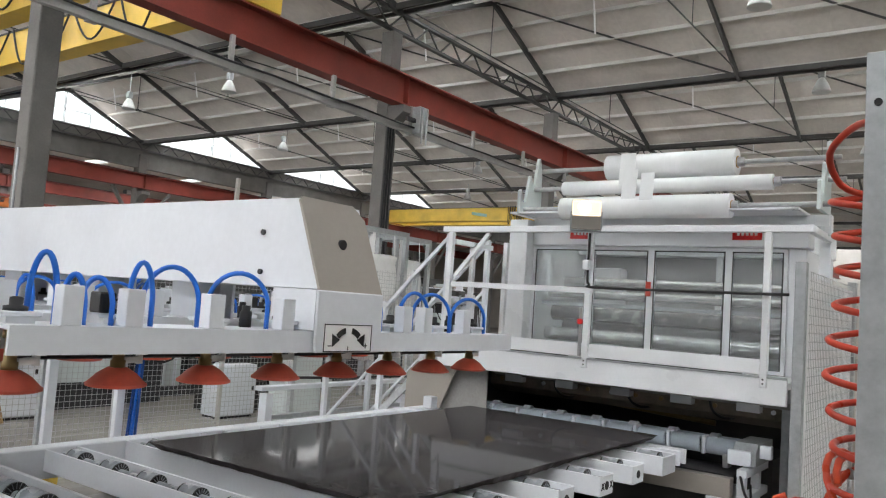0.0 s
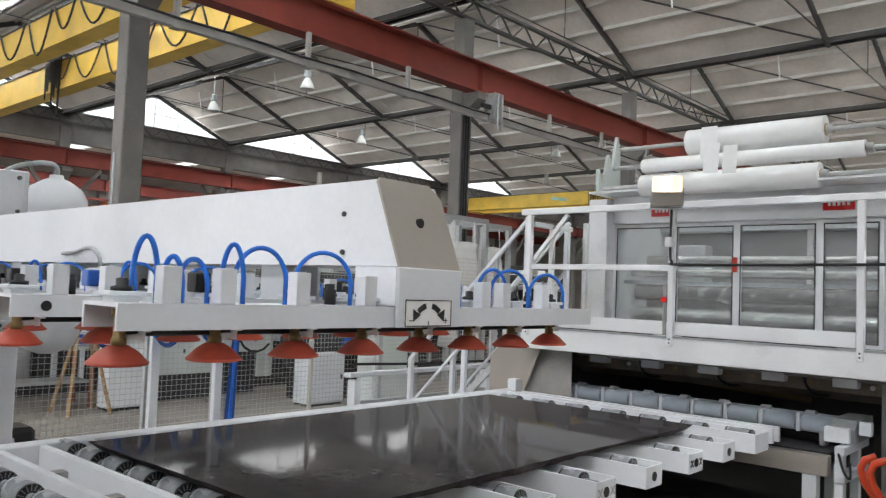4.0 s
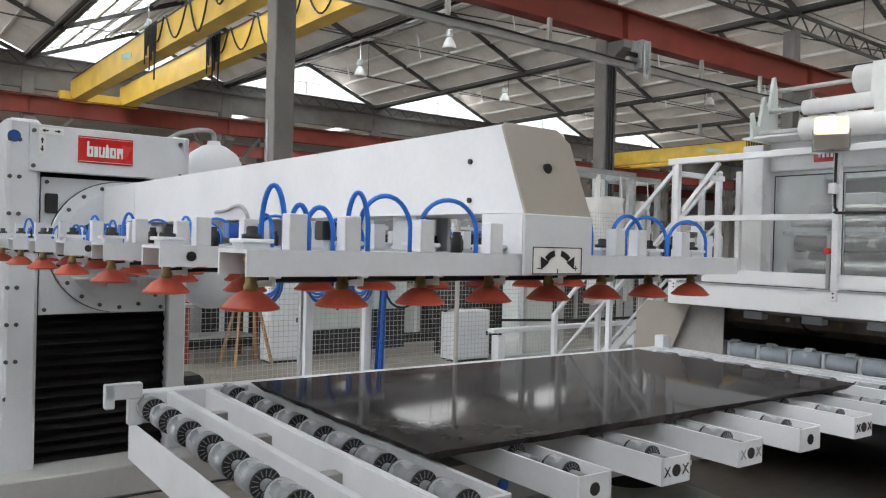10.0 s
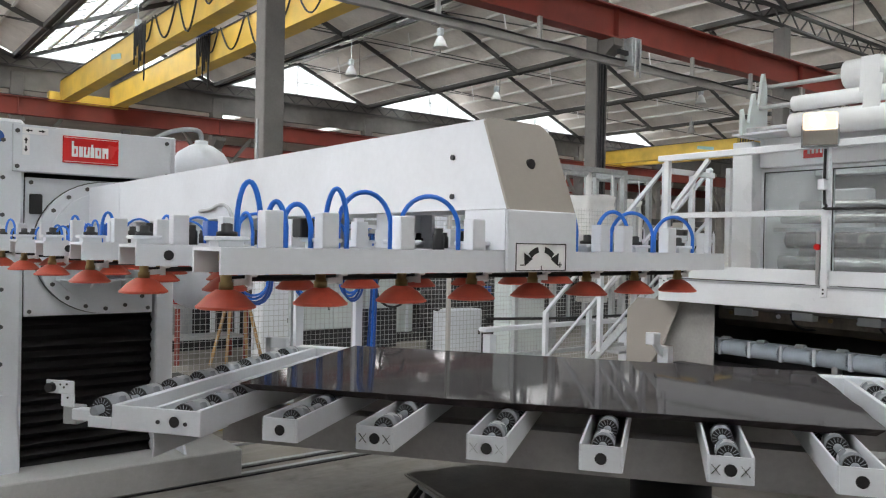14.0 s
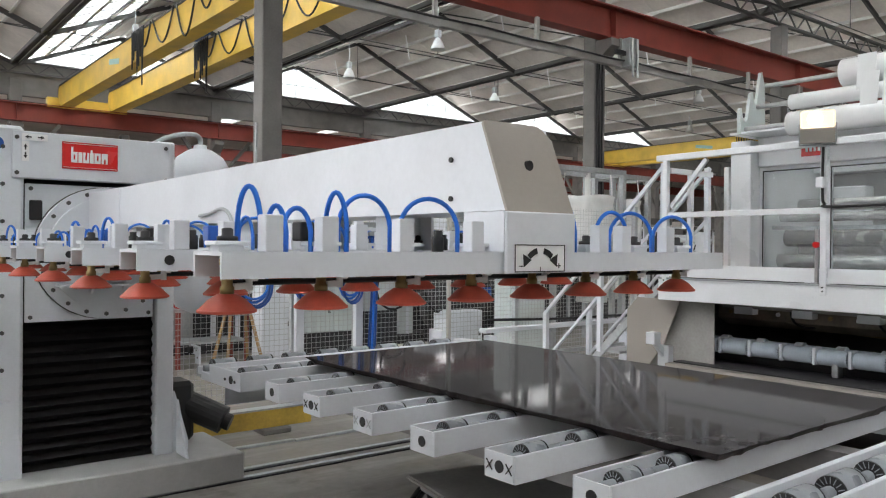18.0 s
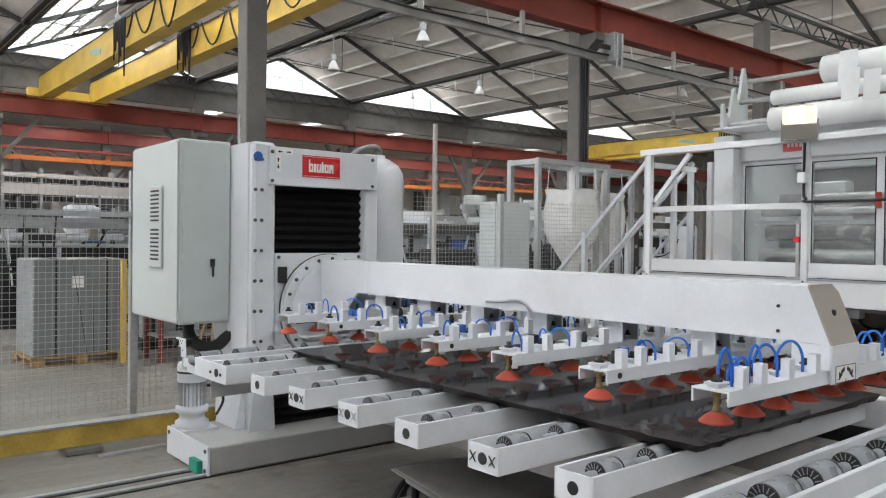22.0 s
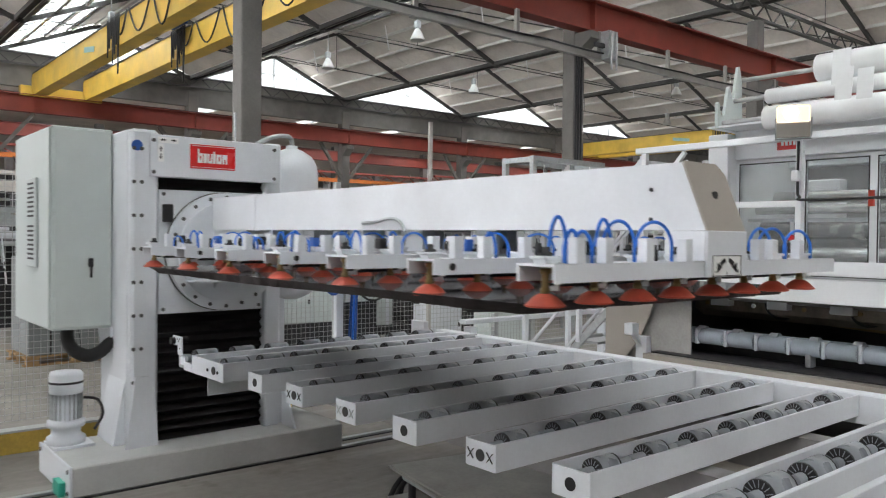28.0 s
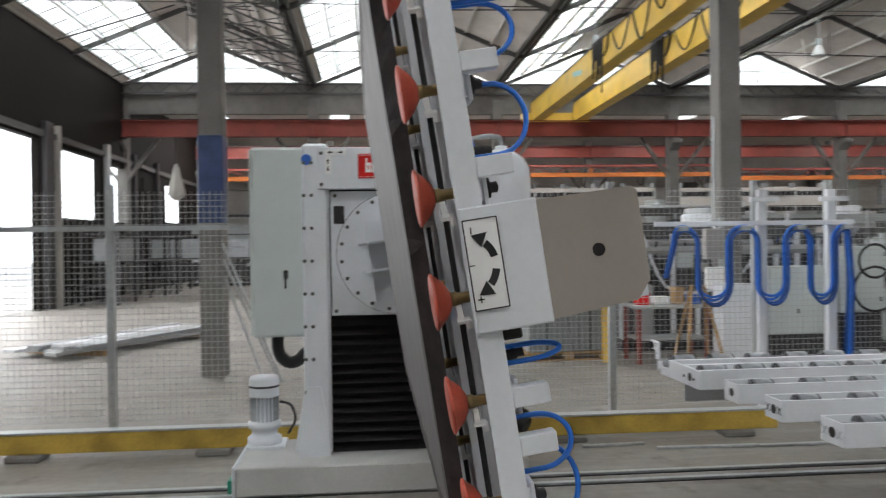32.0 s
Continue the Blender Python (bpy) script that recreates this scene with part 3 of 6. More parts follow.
# ---- overhead cranes ----
def bridge_crane(x, label):
    c = thing("bridge_crane", label, "crane", "bridge cranes", pose(x, 0, 6.03))
    for dx in (-0.78, 0.78):
        b = B()
        y0, y1 = NEAR - 0.2, FAR - 0.5
        prism(b, [(y0, 0.0), (y0, 0.35), (y0 + 0.6, 0.66), (y1 - 0.12, 0.66), (y1, 0.58), (y1, 0.2), (y1 - 0.3, 0.0)], "x", dx - 0.2, dx + 0.2)
        g = part("girder", b, YELLOW, c)
        part("top_flange", box(B(), dx - 0.23, dx + 0.23, y0 + 0.7, y1 - 0.2, 0.66, 0.685), TRUSS, c)
        if dx < 0:
            part("logo_patch", bar(B(), (dx - 0.206, y1 - 6.9, 0.27), (dx - 0.206, y1 - 6.0, 0.4), 0.008, 0.14), PALEBLUE, c, "pale blue painted mark")
        yy = y0 + 1.0
        for i in range(7):
            span, deep = 0.9 + 0.25 * ((i * 7) % 3), 0.55 + 0.17 * ((i * 5) % 3)
            pts = [(dx - 0.24, yy + span * s, 0.7 - deep * 0.9 * math.sin(math.pi * s)) for s in [j / 10 for j in range(11)]]
            part("festoon_loop", tube(B(), pts, 0.02, 6), BLACK, c, "black hanging cable loop")
            yy += span + 0.15
        for i in range(7):
            yy = y0 + 9.3 + i * 0.13
            deep = 0.5 + 0.2 * ((i * 5) % 4) + (0.9 if i == 0 else 0)
            part("hanging_cable", tube(B(), [(dx - 0.25, yy, 0.72), (dx - 0.27, yy + 0.02, 0.72 - deep * 0.8), (dx - 0.26, yy + 0.06, 0.72 - deep), (dx - 0.25, yy + 0.1, 0.72 - deep * 0.8), (dx - 0.25, yy + 0.11, 0.72)], 0.017), BLACK, c, "hanging black cable loop")
    part("end_carriage", box(B(), -1.2, 1.2, NEAR - 0.5, NEAR - 0.2, 0.0, 0.32, 0.01), YELLOW, c)
    part("end_carriage", box(B(), -1.3, 1.2, FAR - 0.5, FAR - 0.2, 0.0, 0.32, 0.01), YELLOW, c)
    part("hoist", box(B(), -0.5, 0.5, NEAR + 8.8, NEAR + 9.7, 0.686, 1.06, 0.03), BLUEPAINT, c, "blue hoist trolley")
    return c


bridge_crane(6.85, "yellow double-girder bridge crane with hanging cables")
bridge_crane(33.5, "yellow bridge crane far down the hall")

# slim orange cranes and pipes of the rear aisle
for x0, x1, y, z in ((-8.4, 5.2, 39.55, 4.95), (5.3, 18.4, 39.4, 5.05), (18.6, 31.8, 39.55, 4.85), (31.9, 45.0, 39.5, 5.05)):
    c = thing("light_crane", "orange truss crane girder on the rear columns", "crane", "rear cranes", pose(0, y, z))
    part("top_chord", box(B(), x0, x1, -0.08, 0.08, 0.44, 0.55), RED, c, "red-brown upper chord")
    part("bottom_chord", box(B(), x0, x1, -0.06, 0.06, -0.08, 0.14), ORANGE, c)
    webs = [part("web_bar", bar(B(), (0, 0, 0.0), (0.8, 0, 0.45), 0.05), RED, c, at=pose(x0 + 0.8, 0, 0)), part("web_bar", bar(B(), (0, 0, 0.45), (0.8, 0, 0.0), 0.05), RED, c, at=pose(x0, 0, 0))]
    for j in range(2, int((x1 - x0) / 0.8)):
        again(webs[(j + 1) % 2], c, pose(x0 + j * 0.8, 0, 0))
    for j in range(-1, 9):
        cx = X0 + j * BAY
        if x0 < cx < x1:
            part("bracket", box(B(), cx - 0.1, cx + 0.1, 0.06, BACK - 6.15 - y, 0.1, 0.42), ORANGE, c)
    for j in range(4):
        px = x0 + 2.2 + j * 3.1
        pts = [(px + 0.5 * s, -0.1, -0.02 - 0.5 * math.sin(math.pi * s)) for s in [i / 8 for i in range(9)]]
        part("cable_loop", tube(B(), pts, 0.02), BLACK, c)


# ---- high-bay lamps ----
def bay_lamp(x, y, z):
    f = ((x - X0) / BAY) % 1
    up = EAVE + (RIDGE - EAVE) * (1 - abs(2 * f - 1)) + 0.03 - z
    c = thing("high_bay_lamp", "white bell-shaped high-bay lamp on a rod", "lamp", "high-bay lamps", pose(x, y, z))
    part("reflector", lathe(B(), [(0.2, 0.0), (0.19, 0.04), (0.13, 0.2), (0.07, 0.3), (0.05, 0.32)], n=18), LAMPGREY, c)
    part("gear_box", box(B(), -0.07, 0.07, -0.07, 0.07, 0.32, 0.52, 0.01), GALV, c)
    part("rod", rod(B(), (0, 0, 0.5), (0, 0, up), 0.012), GALV, c)
    part("bulb", lathe(B(), [(0.03, 0.16), (0.1, 0.1), (0.12, 0.03), (0.06, 0.01)], n=12), WALL, c, "unlit frosted bulb")
    return c


for x, y in ((12.95, 16.8), (19.2, 21.5), (25.0, 16.8), (13.0, 21.5), (31.0, 21.3), (12.95, 3.4), (18.3, 3.4), (0.8, 20.3), (6.4, 21.5), (-4.5, 21.5), (25.3, 3.4), (31.3, 16.8), (38, 16.8), (38, 21.4)):
    bay_lamp(x, y, 6.9)


# pipes and boxes along the rear wall
rnd = random.Random(77)
for i in range(22):
    x = -7 + i * 2.6 + rnd.uniform(-0.5, 0.5)
    m = rnd.choice((CABINET, WALL, GALV, TRUSS, WHITE))
    w, z0, z1 = rnd.uniform(0.3, 1.1), rnd.uniform(2.2, 4.0), rnd.uniform(4.2, 6.0)
    tagged(part("wall_duct", box(B(), -w / 2, w / 2, -0.4, 0, z0, z1, 0.02), m, at=pose(x, BACK - 0.002, 0)), "dull painted duct fixed to the rear wall", "duct", "rear ducts")
for z, r, m in ((5.6, 0.09, GALV), (4.9, 0.06, WALL), (3.4, 0.08, TRUSS), (2.7, 0.05, GALV)):
    tagged(part("wall_pipe", rod(B(), (-8.4, 0, 0), (60, 0, 0), r, 10), m, at=pose(0, BACK + 0.005 - r, z)), "long dull pipe along the rear wall", "pipe", "rear pipes")


# ---- roller turntable ----
CX, CY, TOP = 3.07, 2.79, 0.868
PIVOT = (3.02, 2.80)           # the turntable turns about this point
table = thing("roller_turntable", "white roller turntable with open channel beams and grey rollers", "conveyor", at=pose(CX, CY, 0))
BEAMS = (-1.07, -0.655, -0.2, 0.23, 0.68, 1.1)
L0, L1 = -1.12, 0.88


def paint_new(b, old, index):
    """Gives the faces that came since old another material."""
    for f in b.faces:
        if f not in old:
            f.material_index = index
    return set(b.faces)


def channel_beam():
    b = B()
    box(b, -0.08, -0.07, L0, L1, TOP - 0.1, TOP, 0.002)
    box(b, 0.07, 0.08, L0, L1, TOP - 0.1, TOP, 0.002)
    box(b, -0.07, 0.07, L0, L0 + 0.008, TOP - 0.1, TOP - 0.004)
    old = set(b.faces)
    # dark floor carries the shade between the channel's white sides
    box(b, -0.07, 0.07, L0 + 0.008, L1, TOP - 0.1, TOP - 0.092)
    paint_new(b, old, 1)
    return b


def fin_roller(r, half, shaft):
    """A grey roller along y with black finned ends and its grey shaft."""
    b = B()
    rod(b, (0, -half, 0), (0, half, 0), r, 20)
    rod(b, (0, -shaft, 0), (0, shaft, 0), 0.4 * r, 10)
    for f in b.faces:
        f.smooth = len(f.verts) == 4
    old = set(b.faces)
    for s in (-1, 1):
        rod(b, (0, s * half, 0), (0, s * (half + 0.01), 0), r * 0.97, 20)
    old = paint_new(b, old, 1)
    for s in (-1, 1):
        for i in range(16):
            a = math.pi * i / 8
            bar(b, (0.5 * r * math.cos(a), s * (half + 0.01), 0.5 * r * math.sin(a)), (0.92 * r * math.cos(a), s * (half + 0.01), 0.92 * r * math.sin(a)), 0.002, 0.003)
    paint_new(b, old, 2)
    return b


ROLLERMATS = [ROLLER, BLACK, ROLLER]
beam0 = roll0 = hole0 = mark0 = None
for i, x in enumerate(BEAMS):
    if beam0 is None:
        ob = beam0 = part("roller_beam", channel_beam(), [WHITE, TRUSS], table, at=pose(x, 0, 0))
    else:
        ob = again(beam0, table, pose(x, 0, 0))
    if hole0 is None:
        hole0 = part("end_hole", rod(B(), (0, L0 - 0.003, TOP - 0.052), (0, L0 + 0.001, TOP - 0.052), 0.022, 16), BLACK, ob, "round black hole")
    else:
        again(hole0, ob, Matrix())
    if i in (1, 2, 4):
        for dx in (-0.05, 0.05):
            if mark0 is None:
                b = B()
                bar(b, (-0.015, 0, -0.018), (0.015, 0, 0.018), 0.0045, 0.002)
                bar(b, (-0.015, -0.001, 0.018), (0.015, -0.001, -0.018), 0.0045, 0.002)
                mark0 = part("cross_mark", b, BLACK, ob, "hand-drawn black cross", pose(dx, L0 - 0.002, TOP - 0.052))
            elif i == 2:
                m2 = again(mark0, ob, pose(dx, L0 - 0.002, TOP - 0.052))
                m2.data = faint = m2.data.copy()
                faint.materials[0] = GALV
                m2["label"] = "faded grey cross"
            else:
                again(mark0, ob, pose(dx, L0 - 0.002, TOP - 0.052))
    for j in range(7):
        at = pose(0, -0.96 + j * 0.28, TOP - 0.03)
        roll0 = again(roll0, ob, at) if roll0 else part("roller", fin_roller(0.042, 0.045, 0.14), ROLLERMATS, ob, "grey plastic roller with finned hub", at)

# end channels with a close line of larger rollers
big0 = None


def roller_line(x, parent, step, y0=-1.0, y1=0.85):
    global big0
    for j in range(int((y1 - y0) / step) + 1):
        at = pose(x, y0 + j * step, TOP - 0.04)
        big0 = again(big0, parent, at) if big0 else part("large_roller", fin_roller(0.053, 0.065, 0.125), ROLLERMATS, parent, "large grey roller with black finned ends", at)


def end_channel(a, c):
    b = B()
    box(b, a, a + 0.025, L0, L1, TOP - 0.11, TOP, 0.002)
    box(b, c - 0.02, c, L0, L1, TOP - 0.11, TOP, 0.002)
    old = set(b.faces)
    # floor darkened here too, for the shade below the rollers
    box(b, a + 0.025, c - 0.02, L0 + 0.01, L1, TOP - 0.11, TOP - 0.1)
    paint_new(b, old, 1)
    return b


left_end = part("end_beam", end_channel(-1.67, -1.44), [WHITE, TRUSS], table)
roller_line(-1.555, left_end, 0.23)
part("side_plate", box(B(), -1.678, -1.6705, L0 + 0.002, L1, TOP - 0.22, TOP - 0.003, 0.002), WHITE, left_end)
left_bar = part("line_beam", box(B(), -1.865, -1.83, L0, L1, TOP - 0.11, TOP, 0.002), WHITE, table)
roller_line(-1.975, left_bar, 0.25)
for y in (-0.5, 0.1, 0.6):
    part("spacer", box(B(), -1.83, -1.67, y - 0.03, y + 0.03, TOP - 0.1, TOP - 0.06), SHADEGREY, left_bar)
b = box(B(), -1.875, -1.435, L0 - 0.012, L0, TOP - 0.11, TOP - 0.002, 0.003)
box(b, -2.0, -1.876, L0 - 0.012, L0, TOP - 0.11, TOP - 0.06, 0.003)
plate = part("end_plate", b, WHITE, left_end)
part("end_hole", rod(B(), (-1.56, L0 - 0.016, TOP - 0.055), (-1.56, L0 - 0.011, TOP - 0.055), 0.024, 16), BLACK, plate)
for x in (-1.64, -1.505):
    part("bolt", rod(B(), (x, L0 - 0.018, TOP - 0.06), (x, L0 - 0.012, TOP - 0.06), 0.009, 10), DARK, plate)
part("side_skirt", box(B(), -2.03, -2.022, -0.62, 0.9, TOP - 0.3, TOP - 0.12, 0.002), WHITE, left_end)
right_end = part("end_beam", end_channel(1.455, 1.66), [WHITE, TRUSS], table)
roller_line(1.557, right_end, 0.28)
part("end_plate", box(B(), 1.45, 1.665, L0 - 0.012, L0, TOP - 0.11, TOP - 0.002, 0.003), WHITE, right_end)
for x in (1.76, 1.87):
    part("line_beam", box(B(), x, x + 0.03, L0, L1, TOP - 0.09, TOP, 0.002), WHITE, table)
part("cross_frame", box(B(), -1.98, 1.9, L1, L1 + 0.1, TOP - 0.14, TOP + 0.004, 0.006), WHITE, table)
# under-slab shade is partly painted into the grey of these beams
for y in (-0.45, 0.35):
    part("under_frame", box(B(), -1.7, 1.6, y - 0.06, y + 0.06, TOP - 0.29, TOP - 0.112), SHADEGREY, table, "grey frame beam with the shade of the slab in its colour")
for x in (-0.95, 0.72):
    part("blue_cap", rod(B(), (x, -0.525, 0.65), (x, -0.511, 0.65), 0.024, 14), BLUEPAINT, table, "round blue plastic cap")
part("pivot", lathe(B(), [(0.34, 0.0), (0.34, 0.1), (0.2, 0.16), (0.2, TOP - 0.3)], pose(0.5, 0.1, 0), 32), DARK, table)
b = box(B(), -2.25, -2.1, -1.105, -1.095, TOP + 0.02, TOP + 0.08, 0.003)
box(b, -2.165, -2.1, -1.105, -1.095, TOP - 0.035, TOP + 0.02)
box(b, -2.1, -1.99, -1.115, -1.06, TOP - 0.09, TOP - 0.04, 0.004)
bracket = part("sensor_bracket", b, WHITE, table)
part("sensor_foot", box(B(), -2.16, -2.085, -1.1, -1.03, TOP - 0.115, TOP - 0.036, 0.004), GALV, table, "bare metal bracket foot")
part("sensor", rod(B(), (-2.215, -1.13, TOP + 0.048), (-2.215, -1.02, TOP + 0.048), 0.022, 14), BLACK, table, "black round sensor")
for x, z in ((-2.17, 0.062), (-2.15, 0.05), (-2.135, 0.065), (-2.13, 0.005)):
    part("hole", rod(B(), (x, -1.1075, TOP + z), (x, -1.104, TOP + z), 0.005, 8), BLACK, bracket)
b = B()
box(b, -2.16, -2.0, 0.78, 0.83, TOP + 0.0, TOP + 0.07, 0.004)
box(b, -2.06, -2.0, 0.78, 0.83, TOP - 0.12, TOP, 0.004)
box(b, -2.16, -2.12, 0.78, 0.83, TOP - 0.04, TOP + 0.07, 0.004)
part("stop_bracket", b, WHITE, table)

# grey sheets lying under the turntable on bearers
SP = pose(3.12, 2.73, 0, 0, 0, -10)
for i, (dx, dy, a) in enumerate(((0.02, 0.0, 1.0), (-0.02, 0.015, -1.2), (0.0, 0.0, 0.0))):
    tagged(part("sheet_plate", box(B(), -0.65, 0.65, -0.75, 0.75, 0, 0.01), SHEETGREY, at=SP @ pose(dx, dy, 0.268 + 0.011 * i, 0, 0, a)), "thin dusty grey sheet lying in a low stack", "sheet", "stacked sheets")
rest = thing("pipe_frame", "low frame of grey pipes under the sheets", "frame", at=SP)
for x in (-0.58, 0.58):
    part("pipe", rod(B(), (x, -0.72, 0.24), (x, 0.7, 0.24), 0.026, 10), GALV, rest)
    part("low_pipe", rod(B(), (x, -0.7, 0.1), (x, 0.7, 0.1), 0.02, 10), GALV, rest)
    part("lower_sheet", box(B(), x - 0.1, x + 0.1, -0.74, 0.73, 0.121, 0.131), SHEETGREY, rest, "narrow grey sheet lying on the lower pipes")
    for y in (-0.62, 0.62):
        part("foot", rod(B(), (x, y, 0), (x, y, 0.22), 0.022, 10), DARK, rest)
pts = [(3.95, 2.95, 0.015), (4.05, 2.9, 0.07), (4.2, 2.86, 0.05), (4.32, 2.78, 0.02), (4.36, 2.6, 0.015)]
tagged(part("loose_cable", tube(B(), pts, 0.018), BLACK), "loose black cable lying on the floor", "cable", "floor cables")
for k, off in enumerate((0.0, 0.05, -0.06)):
    pts = [(2.65 + off, 3.62, 0.015), (2.78 + off, 3.7 + off, 0.12 + 0.03 * k), (2.95, 3.72 + off, 0.2), (3.08 + off, 3.62, 0.1), (3.2, 3.66 + off, 0.02), (3.3 + off, 3.78, 0.015)]
    tagged(part("loose_cable", tube(B(), pts, 0.016), BLACK), "loose black cable lying on the floor", "cable", "floor cables")

# ---- slab ----
def slab_mesh():
    """A slab with slightly ragged long edges and a rough underside."""
    rnd = random.Random(5)
    b = B()
    top, low, drift, wave = [], [], 0.0, 0.0
    n = 60
    w, l = 0.75, 1.405
    ring = [(-l + 2 * l * i / n, -w) for i in range(n)] + [(l, -w + 2 * w * i / 30) for i in range(30)]
    ring += [(l - 2 * l * i / n, w) for i in range(n)] + [(-l, w - 2 * w * i / 30) for i in range(30)]
    for x, y in ring:
        wave += rnd.uniform(-0.004, 0.004) - wave * 0.25
        j = wave + rnd.uniform(-0.002, 0.002)
        top.append(b.verts.new((x - j * (1 if x > 0 else -1), y - j * (1 if y > 0 else -1), 0.034)))
        drift += rnd.uniform(-0.009, 0.009) - drift * 0.18
        j = rnd.uniform(-0.006, 0.006) + drift + 0.036
        low.append(b.verts.new((x - j * (1 if x > 0 else -1), y - j * (1 if y > 0 else -1), 0)))
    b.faces.new(top)
    inner = [b.verts.new((v.co.x * (1 - (0.08 + rnd.uniform(-0.03, 0.03)) / l), v.co.y * (1 - (0.085 + rnd.uniform(-0.03, 0.03)) / w), 0)) for v in low]
    for i in range(len(low)):
        b.faces.new((low[i], low[i - 1], inner[i - 1], inner[i])).material_index = 1
    b.faces.new(inner[::-1]).material_index = 2
    for i in range(len(top)):
        b.faces.new((low[i - 1], low[i], top[i], top[i - 1])).material_index = 1
    return b


slab = tagged(part("stone_slab", slab_mesh(), [STONE, STONEEDGE, STONEUNDER]), "dark grey polished engineered stone slab with rough edges", "slab")

# ---- manipulator ----
TY = 5.27
rob = thing("slab_manipulator", "white column manipulator with a long suction-cup arm", "manipulator", at=pose(1.34, TY, 0))
part("base_beam", box(B(), -1.0, 0.89, -0.31, 0.42, 0.012, 0.195, 0.008), BASEPAINT, rob, "dusty grey-white base beam")
b = B()
box(b, -0.58, -0.4, -0.05, 0.03, 0.19, 2.29, 0.02)
box(b, -0.58, -0.5, 0.03, 0.6, 0.19, 2.29, 0.01)
left_post = part("column_post", b, WHITE, rob)
b = B()
box(b, 0.38, 0.5, -0.05, 0.03, 0.19, 2.27, 0.01)
box(b, 0.42, 0.5, 0.03, 0.6, 0.19, 2.27, 0.01)
part("column_post", b, WHITE, rob)
part("column_back", box(B(), -0.5, 0.42, 0.45, 0.6, 0.19, 2.25), WHITE, rob)
part("column_top", box(B(), -0.5, 0.42, 0.03, 0.45, 2.24, 2.26), WHITE, rob)
head = part("head_plate", box(B(), -0.47, 0.46, -0.075, -0.055, 1.98, 2.26, 0.004), WHITE, rob)
bolt0 = None
for x, z in ((-0.445, 2.22), (-0.445, 2.01), (0.43, 2.22), (0.43, 2.01)):
    at = pose(x, -0.085, z)
    bolt0 = again(bolt0, head, at) if bolt0 else part("bolt", rod(B(), (0, 0, 0), (0, 0.012, 0), 0.0135, 6), TRUSS, head, at=at)
for i in range(9):
    for x in (-0.565, -0.515):
        again(bolt0, left_post, pose(x, -0.06, 0.4 + i * 0.22))
n = 54
pts = [(0.04 if i % 2 else 0.003, 0.2 + i * (1.78 / n)) for i in range(n + 1)]
part("bellows", prism(B(), pts + [(0.15, 1.98), (0.15, 0.2)], "x", -0.398, 0.378), BELLOWS, rob, "black pleated bellows")
sign = part("sign_plate", box(B(), -0.2, 0.125, -0.083, -0.076, 2.05, 2.215, 0.002), SIGNRED, rob, "red enamel maker's sign with white marks")
for x, w in (((-0.15, 0.036), (-0.108, 0.022), (-0.081, 0.034), (-0.042, 0.022), (-0.015, 0.036), (0.027, 0.036))):
    part("white_bar", box(B(), x, x + w, -0.0865, -0.0835, 2.09, 2.155), SIGNWHITE, sign)
for x, w, z in ((-0.15, 0.012, 2.185), (-0.038, 0.011, 2.172)):
    part("white_bar", box(B(), x, x + w, -0.0865, -0.0835, 2.155, z), SIGNWHITE, sign)
b = B()
for x, z in ((-0.136, 2.108), (-0.069, 2.108), (-0.067, 2.13), (-0.001, 2.108), (0.041, 2.09)):
    box(b, x, x + 0.009, -0.0875, -0.0868, z, z + 0.03)
part("red_counters", b, SIGNRED, sign)
b = B()
for z in (2.058, 2.204):
    box(b, -0.193, 0.118, -0.085, -0.0832, z, z + 0.003)
part("sign_line", b, SIGNWHITE, sign)
tag = part("label_plate", box(B(), -0.42, -0.28, -0.08, -0.0755, 2.205, 2.245), SIGNWHITE, rob)
for x, s in ((-0.385, -1), (-0.315, 1)):
    part("arrow", prism(B(), [(x - 0.018 * s, 2.221), (x, 2.221), (x, 2.214), (x + 0.018 * s, 2.225), (x, 2.236), (x, 2.229), (x - 0.018 * s, 2.229)], "y", -0.0825, -0.0805), BLACK, tag)
tag = part("label_plate", box(B(), -0.42, -0.38, -0.08, -0.0755, 2.08, 2.2), SIGNWHITE, rob)
for z, s in ((2.165, 1), (2.115, -1)):
    part("arrow", prism(B(), [(-0.404, z - 0.018 * s), (-0.404, z), (-0.411, z), (-0.4, z + 0.018 * s), (-0.389, z), (-0.396, z), (-0.396, z - 0.018 * s)], "y", -0.0825, -0.0805), BLACK, tag)
part("round_sticker", rod(B(), (-0.545, -0.054, 2.18), (-0.545, -0.0495, 2.18), 0.036, 20), BLUEPAINT, rob, "round blue sticker")

cab = part("control_cabinet", box(B(), -0.97, -0.585, 0.33, 1.36, 0.95, 2.31, 0.008), CABINET, rob, "pale grey electrical cabinet")
part("cabinet_door", box(B(), -0.955, -0.595, 0.318, 0.329, 0.965, 2.295, 0.004), CABINET, cab)
part("side_door", box(B(), -0.985, -0.9705, 0.345, 1.345, 0.965, 2.295, 0.004), CABINET, cab)
b = box(B(), -0.745, -0.715, 0.295, 0.318, 1.37, 1.43, 0.004)
box(b, -0.738, -0.725, 0.285, 0.3, 1.3, 1.38, 0.003)
part("door_handle", b, BLACK, cab, "black swing handle with key")
vent = part("filter_fan", box(B(), -1.005, -0.986, 0.62, 0.9, 1.36, 1.98, 0.006), CABINET, cab)
slat0 = None
